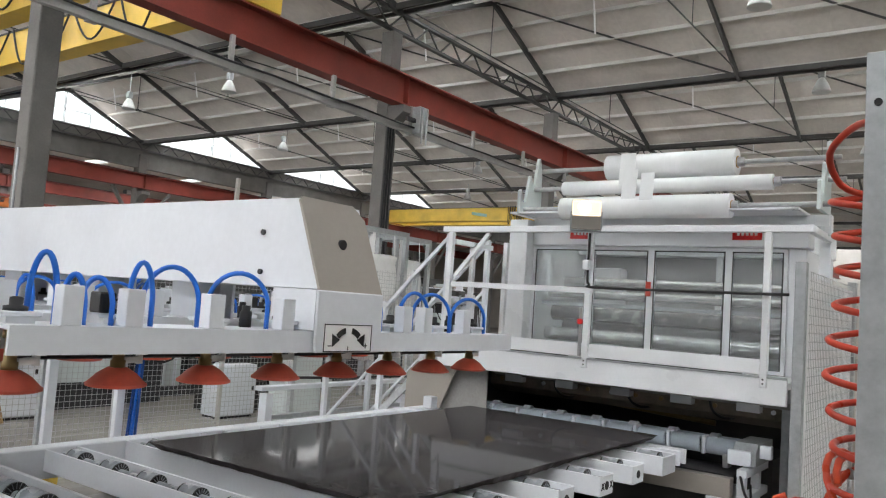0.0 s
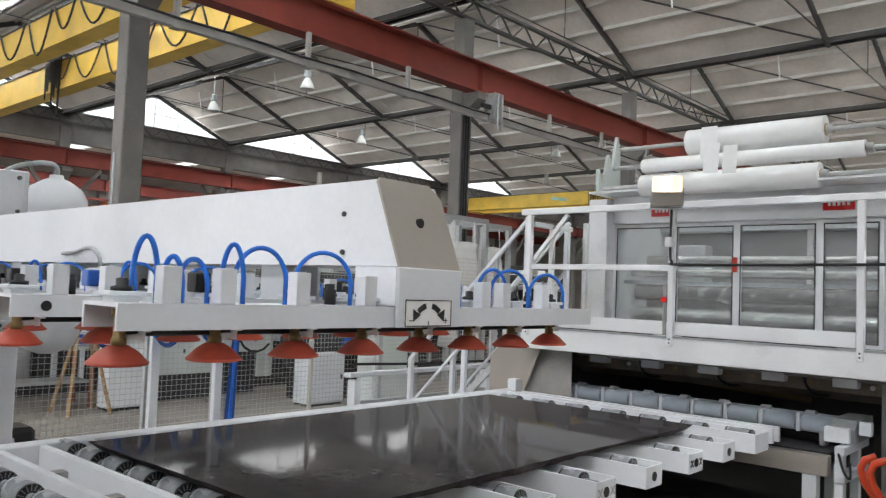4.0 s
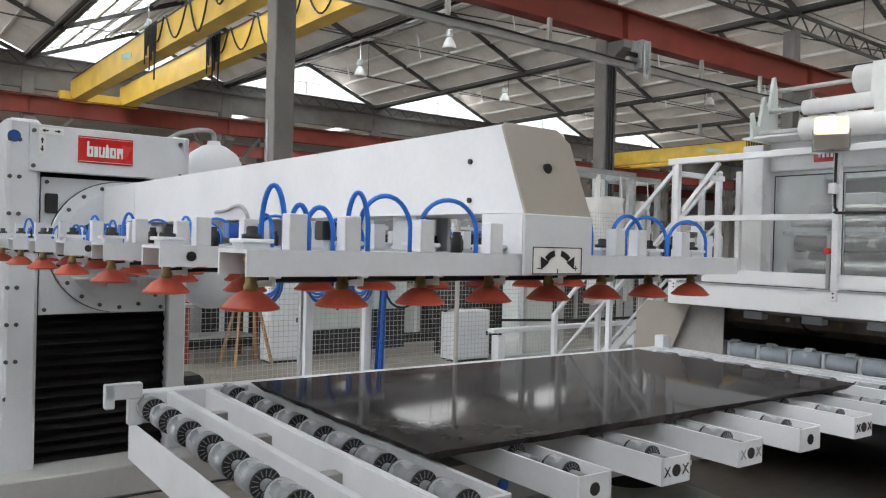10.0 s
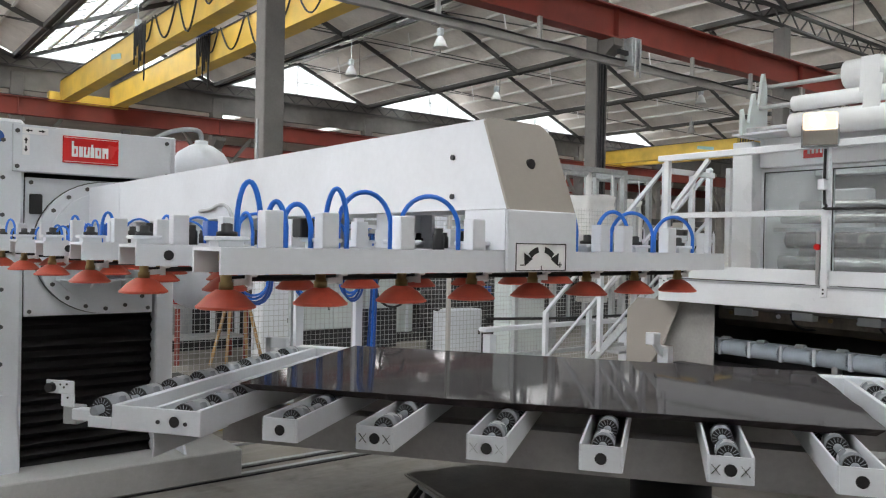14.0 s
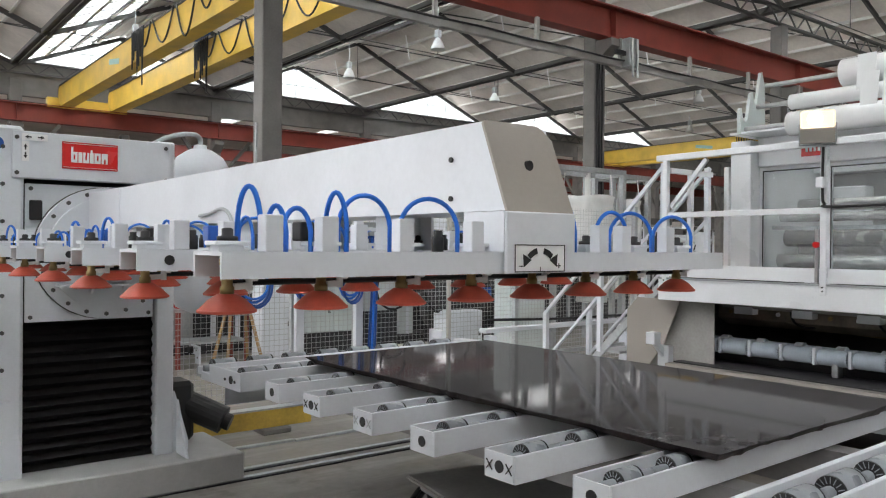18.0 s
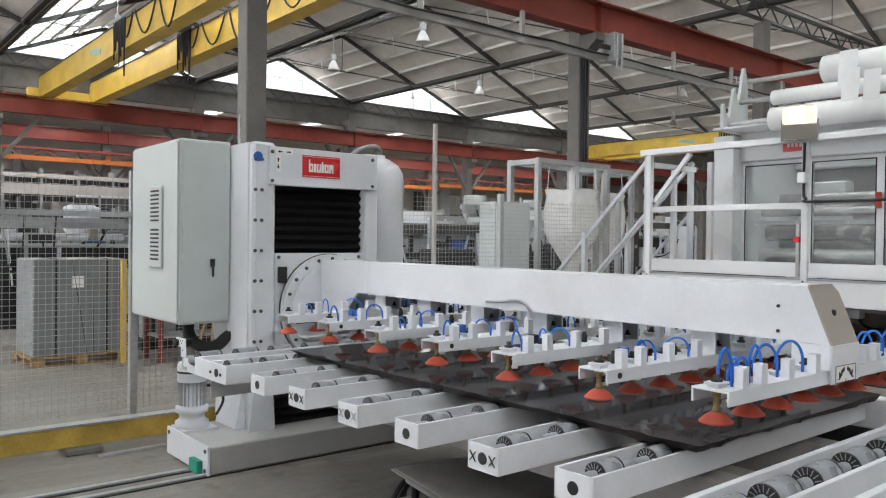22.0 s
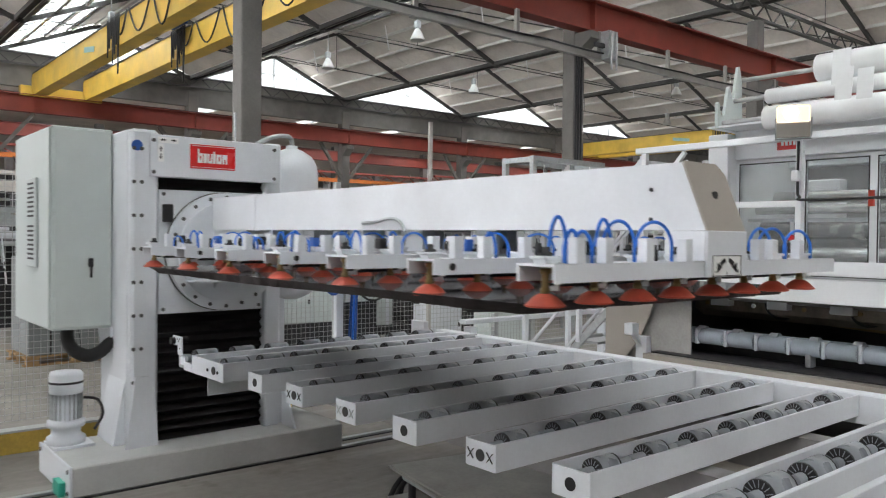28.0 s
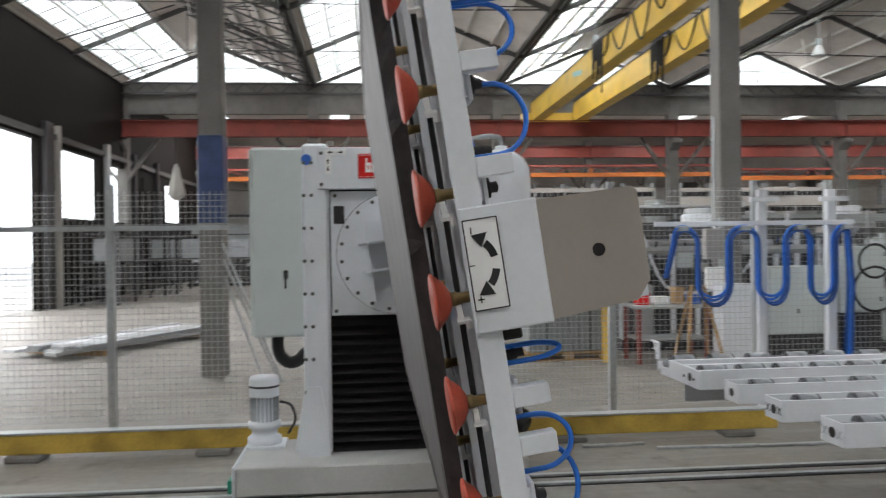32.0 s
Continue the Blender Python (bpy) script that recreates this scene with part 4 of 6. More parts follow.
for i in range(16):
    z = 1.42 + i * 0.032 if i < 8 else 1.46 + i * 0.032
    at = pose(-1.0065, 0.76, z)
    slat0 = again(slat0, cab, at) if slat0 else part("vent_slot", box(B(), -0.001, 0.001, -0.09, 0.09, -0.007, 0.007), BLACK, cab, at=at)
part("cabinet_bracket", prism(B(), [(-0.6, 0.95), (-0.58, 0.95), (-0.58, 0.7)], "y", 0.33, 0.6), WHITE, rob)
part("corrugated_hose", tube(B(), [(-0.82, 0.55, 0.96), (-0.82, 0.53, 0.86), (-0.79, 0.48, 0.79), (-0.72, 0.42, 0.755), (-0.65, 0.38, 0.78), (-0.6, 0.36, 0.83), (-0.55, 0.35, 0.86)], 0.045, 12), BLACK, rob, "black corrugated cable hose")

tank = part("air_tank", lathe(B(), [(0.06, 0.95), (0.17, 1.0), (0.205, 1.08), (0.215, 1.2), (0.215, 1.97), (0.205, 2.04), (0.165, 2.11), (0.09, 2.16), (0.05, 2.175), (0.045, 2.2)], pose(0.86, 0.45, 0.13), 28), WHITE, rob, "white air receiver tank")
part("tank_pipe", tube(B(), [(0.86, 0.45, 2.31), (0.86, 0.45, 2.37), (0.82, 0.43, 2.4), (0.7, 0.38, 2.39), (0.55, 0.33, 2.34), (0.4, 0.3, 2.24)], 0.018, 10), GALV, tank)
part("tank_bracket", box(B(), 0.5, 0.72, 0.38, 0.44, 1.9, 1.97), WHITE, rob)
motor = part("drive_motor", lathe(B(), [(0.1, 0.25), (0.12, 0.27), (0.12, 0.31), (0.09, 0.33), (0.09, 0.37), (0.115, 0.38), (0.115, 0.42), (0.085, 0.43), (0.085, 0.6)], pose(-0.89, 0.28, -0.056), 24), WHITE, rob, "pale grey vertical gear motor")
part("fan_cowl", lathe(B(), [(0.1, 0.6), (0.104, 0.605), (0.104, 0.72), (0.095, 0.74), (0.05, 0.745)], pose(-0.89, 0.28, -0.056), 24), WHITE, motor)
part("cowl_slot", lathe(B(), [(0.1045, 0.665), (0.1055, 0.668), (0.1055, 0.678), (0.1045, 0.68)], pose(-0.89, 0.28, -0.056), 24), BLACK, motor)
fin0 = None
for i in range(20):
    at = pose(-0.89, 0.28, -0.056, 0, 0, i * 18)
    fin0 = again(fin0, motor, at) if fin0 else part("cooling_fin", box(B(), 0.084, 0.1, -0.002, 0.002, 0.43, 0.6), GALV, motor, at=at)
part("motor_foot", box(B(), -0.998, -0.74, 0.15, 0.41, 0.194, 0.214, 0.003), WHITE, rob)
part("motor_cable", tube(B(), [(-0.78, 0.28, 0.5), (-0.7, 0.24, 0.48), (-0.67, 0.24, 0.38), (-0.72, 0.25, 0.28)], 0.01), BLACK, rob)
part("base_end_plate", box(B(), -1.018, -1.001, -0.32, 0.43, 0.01, 0.205, 0.003), WHITE, rob)
for y, z in ((-0.28, 0.17), (-0.28, 0.04), (0.38, 0.17)):
    part("bolt", rod(B(), (-1.025, y, z), (-1.017, y, z), 0.014, 6), TRUSS, rob)
part("foot_gusset", prism(B(), [(-0.62, 0.19), (-0.56, 0.66), (-0.47, 0.66), (-0.42, 0.4), (-0.41, 0.19)], "y", -0.085, -0.07), WHITE, rob)
part("foot_gusset", prism(B(), [(0.5, 0.19), (0.5, 0.6), (0.525, 0.6), (0.62, 0.26), (0.62, 0.19)], "y", 0.0, 0.015), WHITE, rob)
part("foot_gusset", prism(B(), [(-0.05, 0.19), (-0.05, 0.55), (-0.25, 0.19)], "x", 0.52, 0.535), WHITE, rob)
part("side_gusset", prism(B(), [(-0.66, 0.19), (-0.585, 0.62), (-0.585, 0.19)], "y", 0.05, 0.4), WHITE, rob)
b = box(B(), 0.56, 0.74, 0.2, 0.46, 0.196, 0.62, 0.03)
rod(b, (0.7, 0.3, 0.45), (0.92, 0.12, 0.33), 0.1, 20)
rod(b, (0.92, 0.12, 0.33), (0.96, 0.09, 0.31), 0.06, 16)
part("rear_motor", b, BLACK, rob, "black rear gear motor")
part("rail_wiper", box(B(), -1.06, -1.019, -0.24, -0.1, 0.012, 0.1, 0.004), GREEN, rob, "green plastic rail wiper")
for x in (-0.8, 0.65):
    for y in (-0.09, 0.34):
        part("wheel", rod(B(), (x, y - 0.03, 0.07), (x, y + 0.03, 0.07), 0.07, 18), DARK, rob)

b = box(B(), -0.39, 0.37, -0.02, 0.0, -0.42, 0.42, 0.003)
carriage = part("carriage", b, WHITE, rob)
for x, z in ((-0.36, 0.39), (0.34, 0.39), (-0.36, -0.39), (0.34, -0.39)):
    again(bolt0, carriage, pose(x, -0.028, z))
b = box(B(), -0.37, -0.3, -0.05, -0.02, 0.2, 0.32, 0.006)
part("connector", b, BLACK, carriage, "black cable connector")

AX = 0.0
arm = part("arm", prism(B(), [(-0.1, 0.15), (-3.905, 0.15), (-3.815, 0.37), (-0.1, 0.37)], "x", AX - 0.11, AX + 0.11), WHITE, rob)
b = rod(B(), (0, -0.085, 0), (0, -0.035, 0), 0.41, 48)
disc = part("disc", b, WHITE, arm)
# added dark ring draws the shadow line round the disc's rim
part("bearing_ring", rod(B(), (0, -0.035, 0), (0, -0.022, 0), 0.416, 48), TRUSS, arm, "dark ring standing in for the shadow round the disc")
part("disc_hub", rod(B(), (0, -0.11, 0), (0, -0.085, 0), 0.345, 40), WHITE, arm)
for i in range(20):
    a = 2 * math.pi * i / 20
    again(bolt0, arm, pose(0.38 * math.cos(a), -0.096, 0.38 * math.sin(a)))
for z in (-0.2, -0.05):
    part("disc_rib", box(B(), -0.3, 0.3, -0.25, -0.11, z, z + 0.012), WHITE, arm)
part("root_web", prism(B(), [(-0.11, -0.25), (-0.11, 0.15), (-0.6, 0.15)], "x", AX - 0.1, AX - 0.085), WHITE, arm)
part("root_web", prism(B(), [(-0.11, -0.25), (-0.11, 0.15), (-0.6, 0.15)], "x", AX + 0.085, AX + 0.1), WHITE, arm)
part("seam_strap", box(B(), AX - 0.113, AX + 0.113, -0.76, -0.74, 0.147, 0.373), WHITE, arm)
# slanted end cover with cut corners
b = B()
w = 0.113
outline = [(-w, 0.146), (w, 0.146), (w, 0.34), (w - 0.035, 0.375), (-w + 0.01, 0.375), (-w, 0.365)]
lo = [b.verts.new((AX + x, -3.906 + (z - 0.15) * 0.09 / 0.22, z)) for x, z in outline]
hi = [b.verts.new((AX + x, -3.914 + (z - 0.15) * 0.09 / 0.22, z)) for x, z in outline]
b.faces.new(lo)
b.faces.new(hi[::-1])
for i in range(len(lo)):
    b.faces.new((lo[i - 1], hi[i - 1], hi[i], lo[i]))
part("end_cover", b, PLATE, arm, "beige-grey end cover plate")
part("cover_hole", rod(B(), (AX, -3.872, 0.265), (AX, -3.858, 0.265), 0.013, 16), BLACK, arm, "dark round hole", pose(0, -0.0, 0))
for y, z in ((-3.7, 0.285), (-3.7, 0.185)):
    for x in (-0.112, 0.112):
        part("side_bolt", rod(B(), (AX + x - 0.004, y, z), (AX + x + 0.004, y, z), 0.007, 10), DARK, arm)
# front bracket box under the arm's end with the turning label
b = B()
box(b, AX - 0.118, AX + 0.118, -3.918, -3.908, 0.0, 0.148, 0.003)
box(b, AX - 0.118, AX - 0.108, -3.908, -3.76, 0.052, 0.148)
box(b, AX + 0.108, AX + 0.118, -3.908, -3.76, 0.052, 0.148)
part("front_bracket", b, WHITE, arm)
part("bracket_web", box(B(), AX - 0.108, AX + 0.108, -3.768, -3.76, 0.052, 0.148), WHITE, arm)
LX, LZ, LY = AX - 0.01, 0.036, -3.92
part("turn_label", box(B(), LX - 0.085, LX + 0.085, LY - 0.001, LY + 0.001, LZ - 0.033, LZ + 0.033), SIGNWHITE, arm, "white label with two turning arrows")
b = B()
for z in (-0.032, 0.032):
    box(b, LX - 0.085, LX + 0.085, LY - 0.0025, LY - 0.0015, LZ + z - 0.0012, LZ + z + 0.0012)
for x in (-0.084, 0.084):
    box(b, LX + x - 0.0012, LX + x + 0.0012, LY - 0.0025, LY - 0.0015, LZ - 0.031, LZ + 0.031)
box(b, LX - 0.001, LX + 0.001, LY - 0.0025, LY - 0.0015, LZ - 0.03, LZ - 0.02)
box(b, LX - 0.07, LX - 0.058, LY - 0.0025, LY - 0.0015, LZ - 0.02, LZ - 0.0175)
box(b, LX + 0.058, LX + 0.07, LY - 0.0025, LY - 0.0015, LZ - 0.02, LZ - 0.0175)
box(b, LX + 0.0628, LX + 0.0652, LY - 0.0025, LY - 0.0015, LZ - 0.025, LZ - 0.0125)
part("label_border", b, BLACK, arm)
for s in (-1, 1):
    ring = []
    for r in (0.062, 0.048):
        arc = [(LX + s * r * math.sin(a), LZ - 0.036 + r * math.cos(a)) for a in [radians(d) for d in range(12, 46, 8)]]
        ring += arc if r > 0.05 else arc[::-1]
    head = [(LX + s * 0.031, LZ - 0.004), (LX + s * 0.058, LZ + 0.01), (LX + s * 0.056, LZ - 0.021)]
    b = prism(B(), ring, "y", LY - 0.003, LY - 0.0015)
    prism(b, head, "y", LY - 0.0034, LY - 0.0018)
    part("turn_arrow", b, BLACK, arm, "black curved arrow")
CABY = (-1.97, 0)
part("arm_cable", tube(B(), [(AX - 0.116, CABY[0], 0.185), (AX - 0.118, CABY[0] - 0.12, 0.19), (AX - 0.122, CABY[0] - 0.22, 0.205), (AX - 0.124, CABY[0] - 0.3, 0.2), (AX - 0.12, CABY[0] - 0.345, 0.165), (AX - 0.112, CABY[0] - 0.35, 0.1)], 0.0075, 8), GALV, arm, "grey corrugated cable sleeve")

b = lathe(B(), [(0.009, 0.0), (0.016, 0.004), (0.016, 0.018), (0.01, 0.022), (0.01, 0.04)], pose(AX + 0.119, -3.86, 0.03, 0, 90, 0), 12)
part("brass_fitting", b, BRASS, arm, "brass hose fitting")
part("fitting_block", box(B(), AX + 0.1185, AX + 0.15, -3.83, -3.79, 0.06, 0.1, 0.004), BLACK, arm)

# seven cross beams with cups, posts, clamps, valves and hoses
YB = [-3.83 + i * 0.5 for i in range(7)]
XC = [-0.765 + AX + i * 0.2043 for i in range(8)]


def cross_beam():
    b = B()
    prism(b, [(-0.07, 0.0), (-0.07, 0.05), (0.07, 0.05), (0.07, 0.0), (0.063, 0.0), (0.063, 0.043), (-0.063, 0.043), (-0.063, 0.0)], "x", AX - 0.805, AX + 0.805)
    return b


def cup_mesh():
    b = lathe(B(), [(0.05, 0.0), (0.0565, 0.002), (0.0565, 0.0065), (0.0535, 0.008), (0.037, 0.025), (0.031, 0.029), (0.018, 0.037)], n=32)
    b.faces.ensure_lookup_table()
    for i, f in enumerate(b.faces):
        f.smooth = i // 32 == 3
    return b


def stem_mesh():
    b = lathe(B(), [(0.014, 0.036), (0.014, 0.05), (0.011, 0.052), (0.011, 0.09), (0.016, 0.092), (0.016, 0.105)], n=10)
    return b


def elbow_mesh():
    b = bar(B(), (0.013, 0.0, 0.05), (0.045, 0.0, 0.052), 0.012)
    rod(b, (0.045, 0, 0.043), (0.045, 0, 0.068), 0.007, 8)
    rod(b, (0.045, 0, 0.066), (0.062, 0, 0.066), 0.006, 8)
    return b


def hose_mesh(x0, x1, high):
    """An arch of hose from x0 to x1 over the beam."""
    pts = [(x0, 0.01, 0.05)]
    for s in [j / 14 for j in range(15)]:
        a = math.pi * s
        pts.append(((x0 + x1) / 2 - (x1 - x0) / 2 * math.cos(a), 0.01 - 0.03 * s, 0.05 + high * (0.45 + 0.55 * math.sin(a)) if 0 < s < 1 else 0.05 + high * 0.45))
    return tube(B(), pts + [(x1, -0.02, 0.05)], 0.0055, 8)


HOSES = ((-0.741, -0.706, 0.128), (-0.68, -0.652, 0.092), (-0.645, -0.596, 0.089), (-0.546, -0.512, 0.125), (-0.515, -0.402, 0.122), (-0.356, -0.212, 0.122), (0.164, 0.191, 0.117), (0.305, 0.405, 0.112), (0.366, 0.514, 0.112), (0.562, 0.71, 0.107))
POSTS_X = (-0.7, -0.578, -0.39, -0.19, None, 0.25, 0.343, 0.54)


def clamp_mesh():
    b = box(B(), -0.035, 0.035, -0.028, 0.028, 0.062, 0.071, 0.002)
    box(b, -0.025, 0.025, -0.022, 0.022, 0.05, 0.062)
    return b


hoses = []
cross0 = ring0 = cup0 = stem0 = elbow0 = clamp0 = post0 = valve0 = None
rnd = random.Random(11)
for bi, y in enumerate(YB):
    at = pose(0, y, 0)
    cross0 = again(cross0, arm, at) if cross0 else part("cross_beam", cross_beam(), WHITE, arm, at=at)
    if bi:
        b = box(B(), AX - 0.06, AX - 0.05, y - 0.06, y + 0.06, 0.05, 0.152)
        box(b, AX + 0.06, AX + 0.07, y - 0.06, y + 0.06, 0.05, 0.152)
        box(b, AX - 0.05, AX + 0.06, y - 0.004, y + 0.004, 0.05, 0.152)
        part("hanger_web", b, WHITE, arm)
    if bi % 2:
        part("flange_hole", rod(B(), (AX - 0.73, y - 0.073, 0.025), (AX - 0.73, y - 0.069, 0.025), 0.012, 12), BLACK, arm)
    for i, x in enumerate(XC):
        cup0 = again(cup0, arm, pose(x, y, -0.068)) if cup0 else part("suction_cup", cup_mesh(), CUP, arm, "orange-red rubber suction cup", pose(x, y, -0.068))
        stem0 = again(stem0, arm, pose(x, y, -0.068)) if stem0 else part("cup_stem", stem_mesh(), BRASS, arm, "tarnished brass cup stem", pose(x, y, -0.068))
        elbow0 = again(elbow0, arm, pose(x, y, -0.068)) if elbow0 else part("elbow", elbow_mesh(), SIGNWHITE, arm, "white plastic elbow", pose(x, y, -0.068))
        clamp0 = again(clamp0, arm, pose(x, y, 0)) if clamp0 else part("clamp", clamp_mesh(), WHITE, arm, at=pose(x, y, 0))
        ring0 = again(ring0, arm, pose(x, y, 0)) if ring0 else part("stem_nut", lathe(B(), [(0.02, 0.0712), (0.02, 0.079), (0.011, 0.081), (0.011, 0.094), (0.006, 0.096)], n=14), DARK, arm, "dark stem nut", pose(x, y, 0))
        if i != 4:
            px = AX + POSTS_X[i]
            post0 = again(post0, arm, pose(px, y, 0)) if post0 else part("guide_post", box(B(), -0.019, 0.019, -0.07, -0.035, 0.05, 0.122, 0.002), WHITE, arm, at=pose(px, y, 0))
        if i % 2:
            at = pose(x - 0.075, y + 0.035, 0)
            valve0 = again(valve0, arm, at) if valve0 else part("valve", lathe(B(), [(0.014, 0.05), (0.014, 0.085), (0.01, 0.088), (0.01, 0.1)], n=10), BLACK, arm, "small dark valve", at)
        if i % 3 == 1:
            part("valve_block", box(B(), x - 0.045, x - 0.012, y + 0.005, y + 0.045, 0.072, 0.112, 0.003), BLUEPAINT if bi % 2 else BLACK, arm, "dark valve block")
    keep = set(range(len(HOSES))) if bi == 0 else set(rnd.sample(range(len(HOSES)), 6))
    for h, spec in enumerate(HOSES):
        if h not in keep:
            continue
        turn = rnd.uniform(-14, 14) if bi else 0
        mid = AX + (spec[0] + spec[1]) / 2
        at = pose(mid + (rnd.uniform(-0.035, 0.035) if bi else 0), y, 0, rnd.uniform(-7, 7) if bi else 0, 0, turn)
        if bi == 0:
            hoses.append(part("air_hose", hose_mesh((spec[0] - spec[1]) / 2, (spec[1] - spec[0]) / 2, spec[2]), BLUE, arm, "bright blue air hose loop", at))
        else:
            again(hoses[h], arm, at @ Matrix.Diagonal((0.85, 1, 0.78, 1)))
    part("air_pipe", rod(B(), (AX - 0.75, y + 0.035, -0.012), (AX + 0.75, y + 0.035, -0.012), 0.006, 6), BLACK, arm)

# ---- floor rails and guard ----
for y in (4.99, 5.18):
    r = thing("floor_rail", "steel travel rail set on the floor", "rail", "travel rails", pose(0, y, 0))
    part("rail_head", box(B(), -9, 6.8, -0.02, 0.02, 0.006, 0.022, 0.003), GALV, r)
    part("rail_foot", box(B(), -9, 6.8, -0.032, 0.032, 0.0, 0.006), DARK, r)
guard = thing("floor_guard", "yellow-painted steel guide beam with worn edges", "guard rail", at=pose(0, 6.13, 0))
part("beam", box(B(), -9, 3.35, -0.05, 0.05, 0.05, 0.2, 0.006), GUARD, guard)
part("top_strip", box(B(), -9, 3.35, -0.055, 0.055, 0.2, 0.215), GALV, guard)
foot0 = None
for i in range(9):
    at = pose(-8.2 + i * 1.4, 0.0, 0)
    foot0 = again(foot0, guard, at) if foot0 else part("foot", box(B(), -0.13, 0.13, -0.11, 0.1, 0, 0.05, 0.01), CONCRETE, guard, at=at)

for x, y, l, turn in ((1.9, 5.9, 0.5, 3), (2.6, 5.75, 0.8, -2), (-0.6, 5.86, 0.7, 2), (3.3, 5.72, 0.6, 1)):
    tagged(part("steel_offcut", box(B(), -l / 2, l / 2, -0.02, 0.02, 0, 0.02, 0.003), GALV, at=pose(x, y, 0.0, 0, 0, turn)), "thin steel offcut lying on the floor", "bar", "floor offcuts")

# ---- film machine ----
MX = 5.0
HOODBROWN = mat("grimy_brown_paint", (0.2, 0.165, 0.13), 0.5, 0, 0.4, 6, 0.3, 40, 0.5)
CHROME = mat("polished_roller_steel", (0.62, 0.61, 0.59), 0.22, 0.75, 0.05, 10, 0)
PRESS = mat("grey_press_roller", (0.22, 0.21, 0.2), 0.25, 0.7, 0.08, 10, 0)
# lighter copy of WHITE, making up for light this machine lacks
MWHITE = mat("bright_white_machine_paint", (0.81, 0.825, 0.845), 0.3, 0, 0.04, 3, 0.05, 60, 0.12)
wrap = thing("film_machine", "white film-laying machine with a glazed cabinet on a platform", "machine", at=pose(MX, 0, 0))
b = B()
box(b, 0, 0.03, 1.1, 3.68, 1.2, 1.37, 0.004)
box(b, 0.03, 1.7, 1.1, 3.68, 1.3, 1.34)
part("platform", b, MWHITE, wrap)
part("deck_edge", box(B(), -0.006, 0.0, 1.1, 3.68, 1.358, 1.372), GALV, wrap)
for y in (1.15, 3.55):
    for x in (0.45, 1.6):
        part("leg", box(B(), x, x + 0.07, y, y + 0.07, 0, 1.299, 0.004), GALV, wrap)
for y in (1.215, 2.4, 3.6):
    post = part("rail_post", box(B(), -0.012, 0.03, y, y + 0.042, 1.3, 2.25, 0.004), MWHITE, wrap)
    for z in (1.325, 1.35):
        part("bolt", rod(B(), (-0.016, y + 0.021, z), (-0.011, y + 0.021, z), 0.006, 8), DARK, post)
for y0, y1 in ((1.262, 2.395), (2.447, 3.595)):
    part("toe_board", box(B(), 0.004, 0.012, y0, y1, 1.378, 1.47, 0.002), MWHITE, wrap)
    part("board_gap", box(B(), -0.004, 0.006, y0 + 0.1, y1 - 0.06, 1.372, 1.377), BLACK, wrap, "thin dark gap under the toe board")
part("top_rail", box(B(), -0.012, 0.037, 0.98, 3.7, 2.25, 2.295, 0.004), MWHITE, wrap)
part("rail_return", box(B(), 0.038, 0.62, 0.98, 1.02, 2.25, 2.295, 0.004), MWHITE, wrap)
part("corner_post", box(B(), 0.62, 0.69, 0.99, 1.06, 1.34, 2.44, 0.004), MWHITE, wrap)
part("mid_rail", box(B(), 0.005, 0.04, 2.4, 3.645, 1.82, 1.86, 0.003), MWHITE, wrap)
for y in (3.6, 3.28):
    part("gate_post", box(B(), 0.3, 0.34, y, y + 0.04, 1.37, 2.2, 0.004), MWHITE, wrap)
part("gate_rail", box(B(), 0.045, 0.6, 3.6, 3.64, 2.16, 2.2, 0.004), MWHITE, wrap)
part("gate_brace", bar(B(), (0.02, 3.58, 1.9), (0.02, 3.28, 2.24), 0.03), MWHITE, wrap)
# cabinet shell round the rollers
CXW = 0.7
part("cabinet_side", box(B(), 0.55, 1.7, 3.25, 3.42, 1.34, 2.42, 0.006), MWHITE, wrap)
part("cabinet_side", box(B(), CXW, 1.7, 1.15, 1.265, 1.34, 2.215, 0.006), MWHITE, wrap)
part("cabinet_head", box(B(), CXW - 0.06, CXW + 0.14, 1.13, 3.247, 2.22, 2.44, 0.006), MWHITE, wrap)
part("cabinet_head", box(B(), 1.5, 1.7, 1.13, 3.247, 2.22, 2.44, 0.006), MWHITE, wrap)
# back and floor darkened for the dimness inside the cabinet
part("cabinet_back", box(B(), 1.66, 1.7, 1.266, 3.249, 1.371, 2.219), SHADEGREY, wrap)
part("cabinet_floor", box(B(), CXW, 1.66, 1.266, 3.249, 1.341, 1.37), TRUSS, wrap)
edges = (3.249, 2.73, 2.235, 1.66, 1.266)
for a, c in zip(edges, edges[1:]):
    f = B()
    box(f, CXW - 0.02, CXW + 0.02, a - 0.025, a, 1.345, 2.215)
    box(f, CXW - 0.02, CXW + 0.02, c, c + 0.025, 1.345, 2.215)
    box(f, CXW - 0.02, CXW + 0.02, c + 0.025, a - 0.025, 2.19, 2.215)
    box(f, CXW - 0.02, CXW + 0.02, c + 0.025, a - 0.025, 1.345, 1.37)
    win = part("window_frame", f, MWHITE, wrap)
    p = part("pane", box(B(), CXW - 0.003, CXW + 0.003, c + 0.026, a - 0.026, 1.371, 2.189), GLASS, win, "clear glass pane")
    p.visible_shadow = False
    k = box(B(), CXW - 0.024, CXW - 0.0205, a - 0.033, a - 0.0255, 1.371, 2.189)
    box(k, CXW - 0.024, CXW - 0.0205, c + 0.0255, c + 0.033, 1.371, 2.189)
    box(k, CXW - 0.024, CXW - 0.0205, c + 0.033, a - 0.033, 2.18, 2.189)
    part("gasket", k, BLACK, win, "thin black gasket")
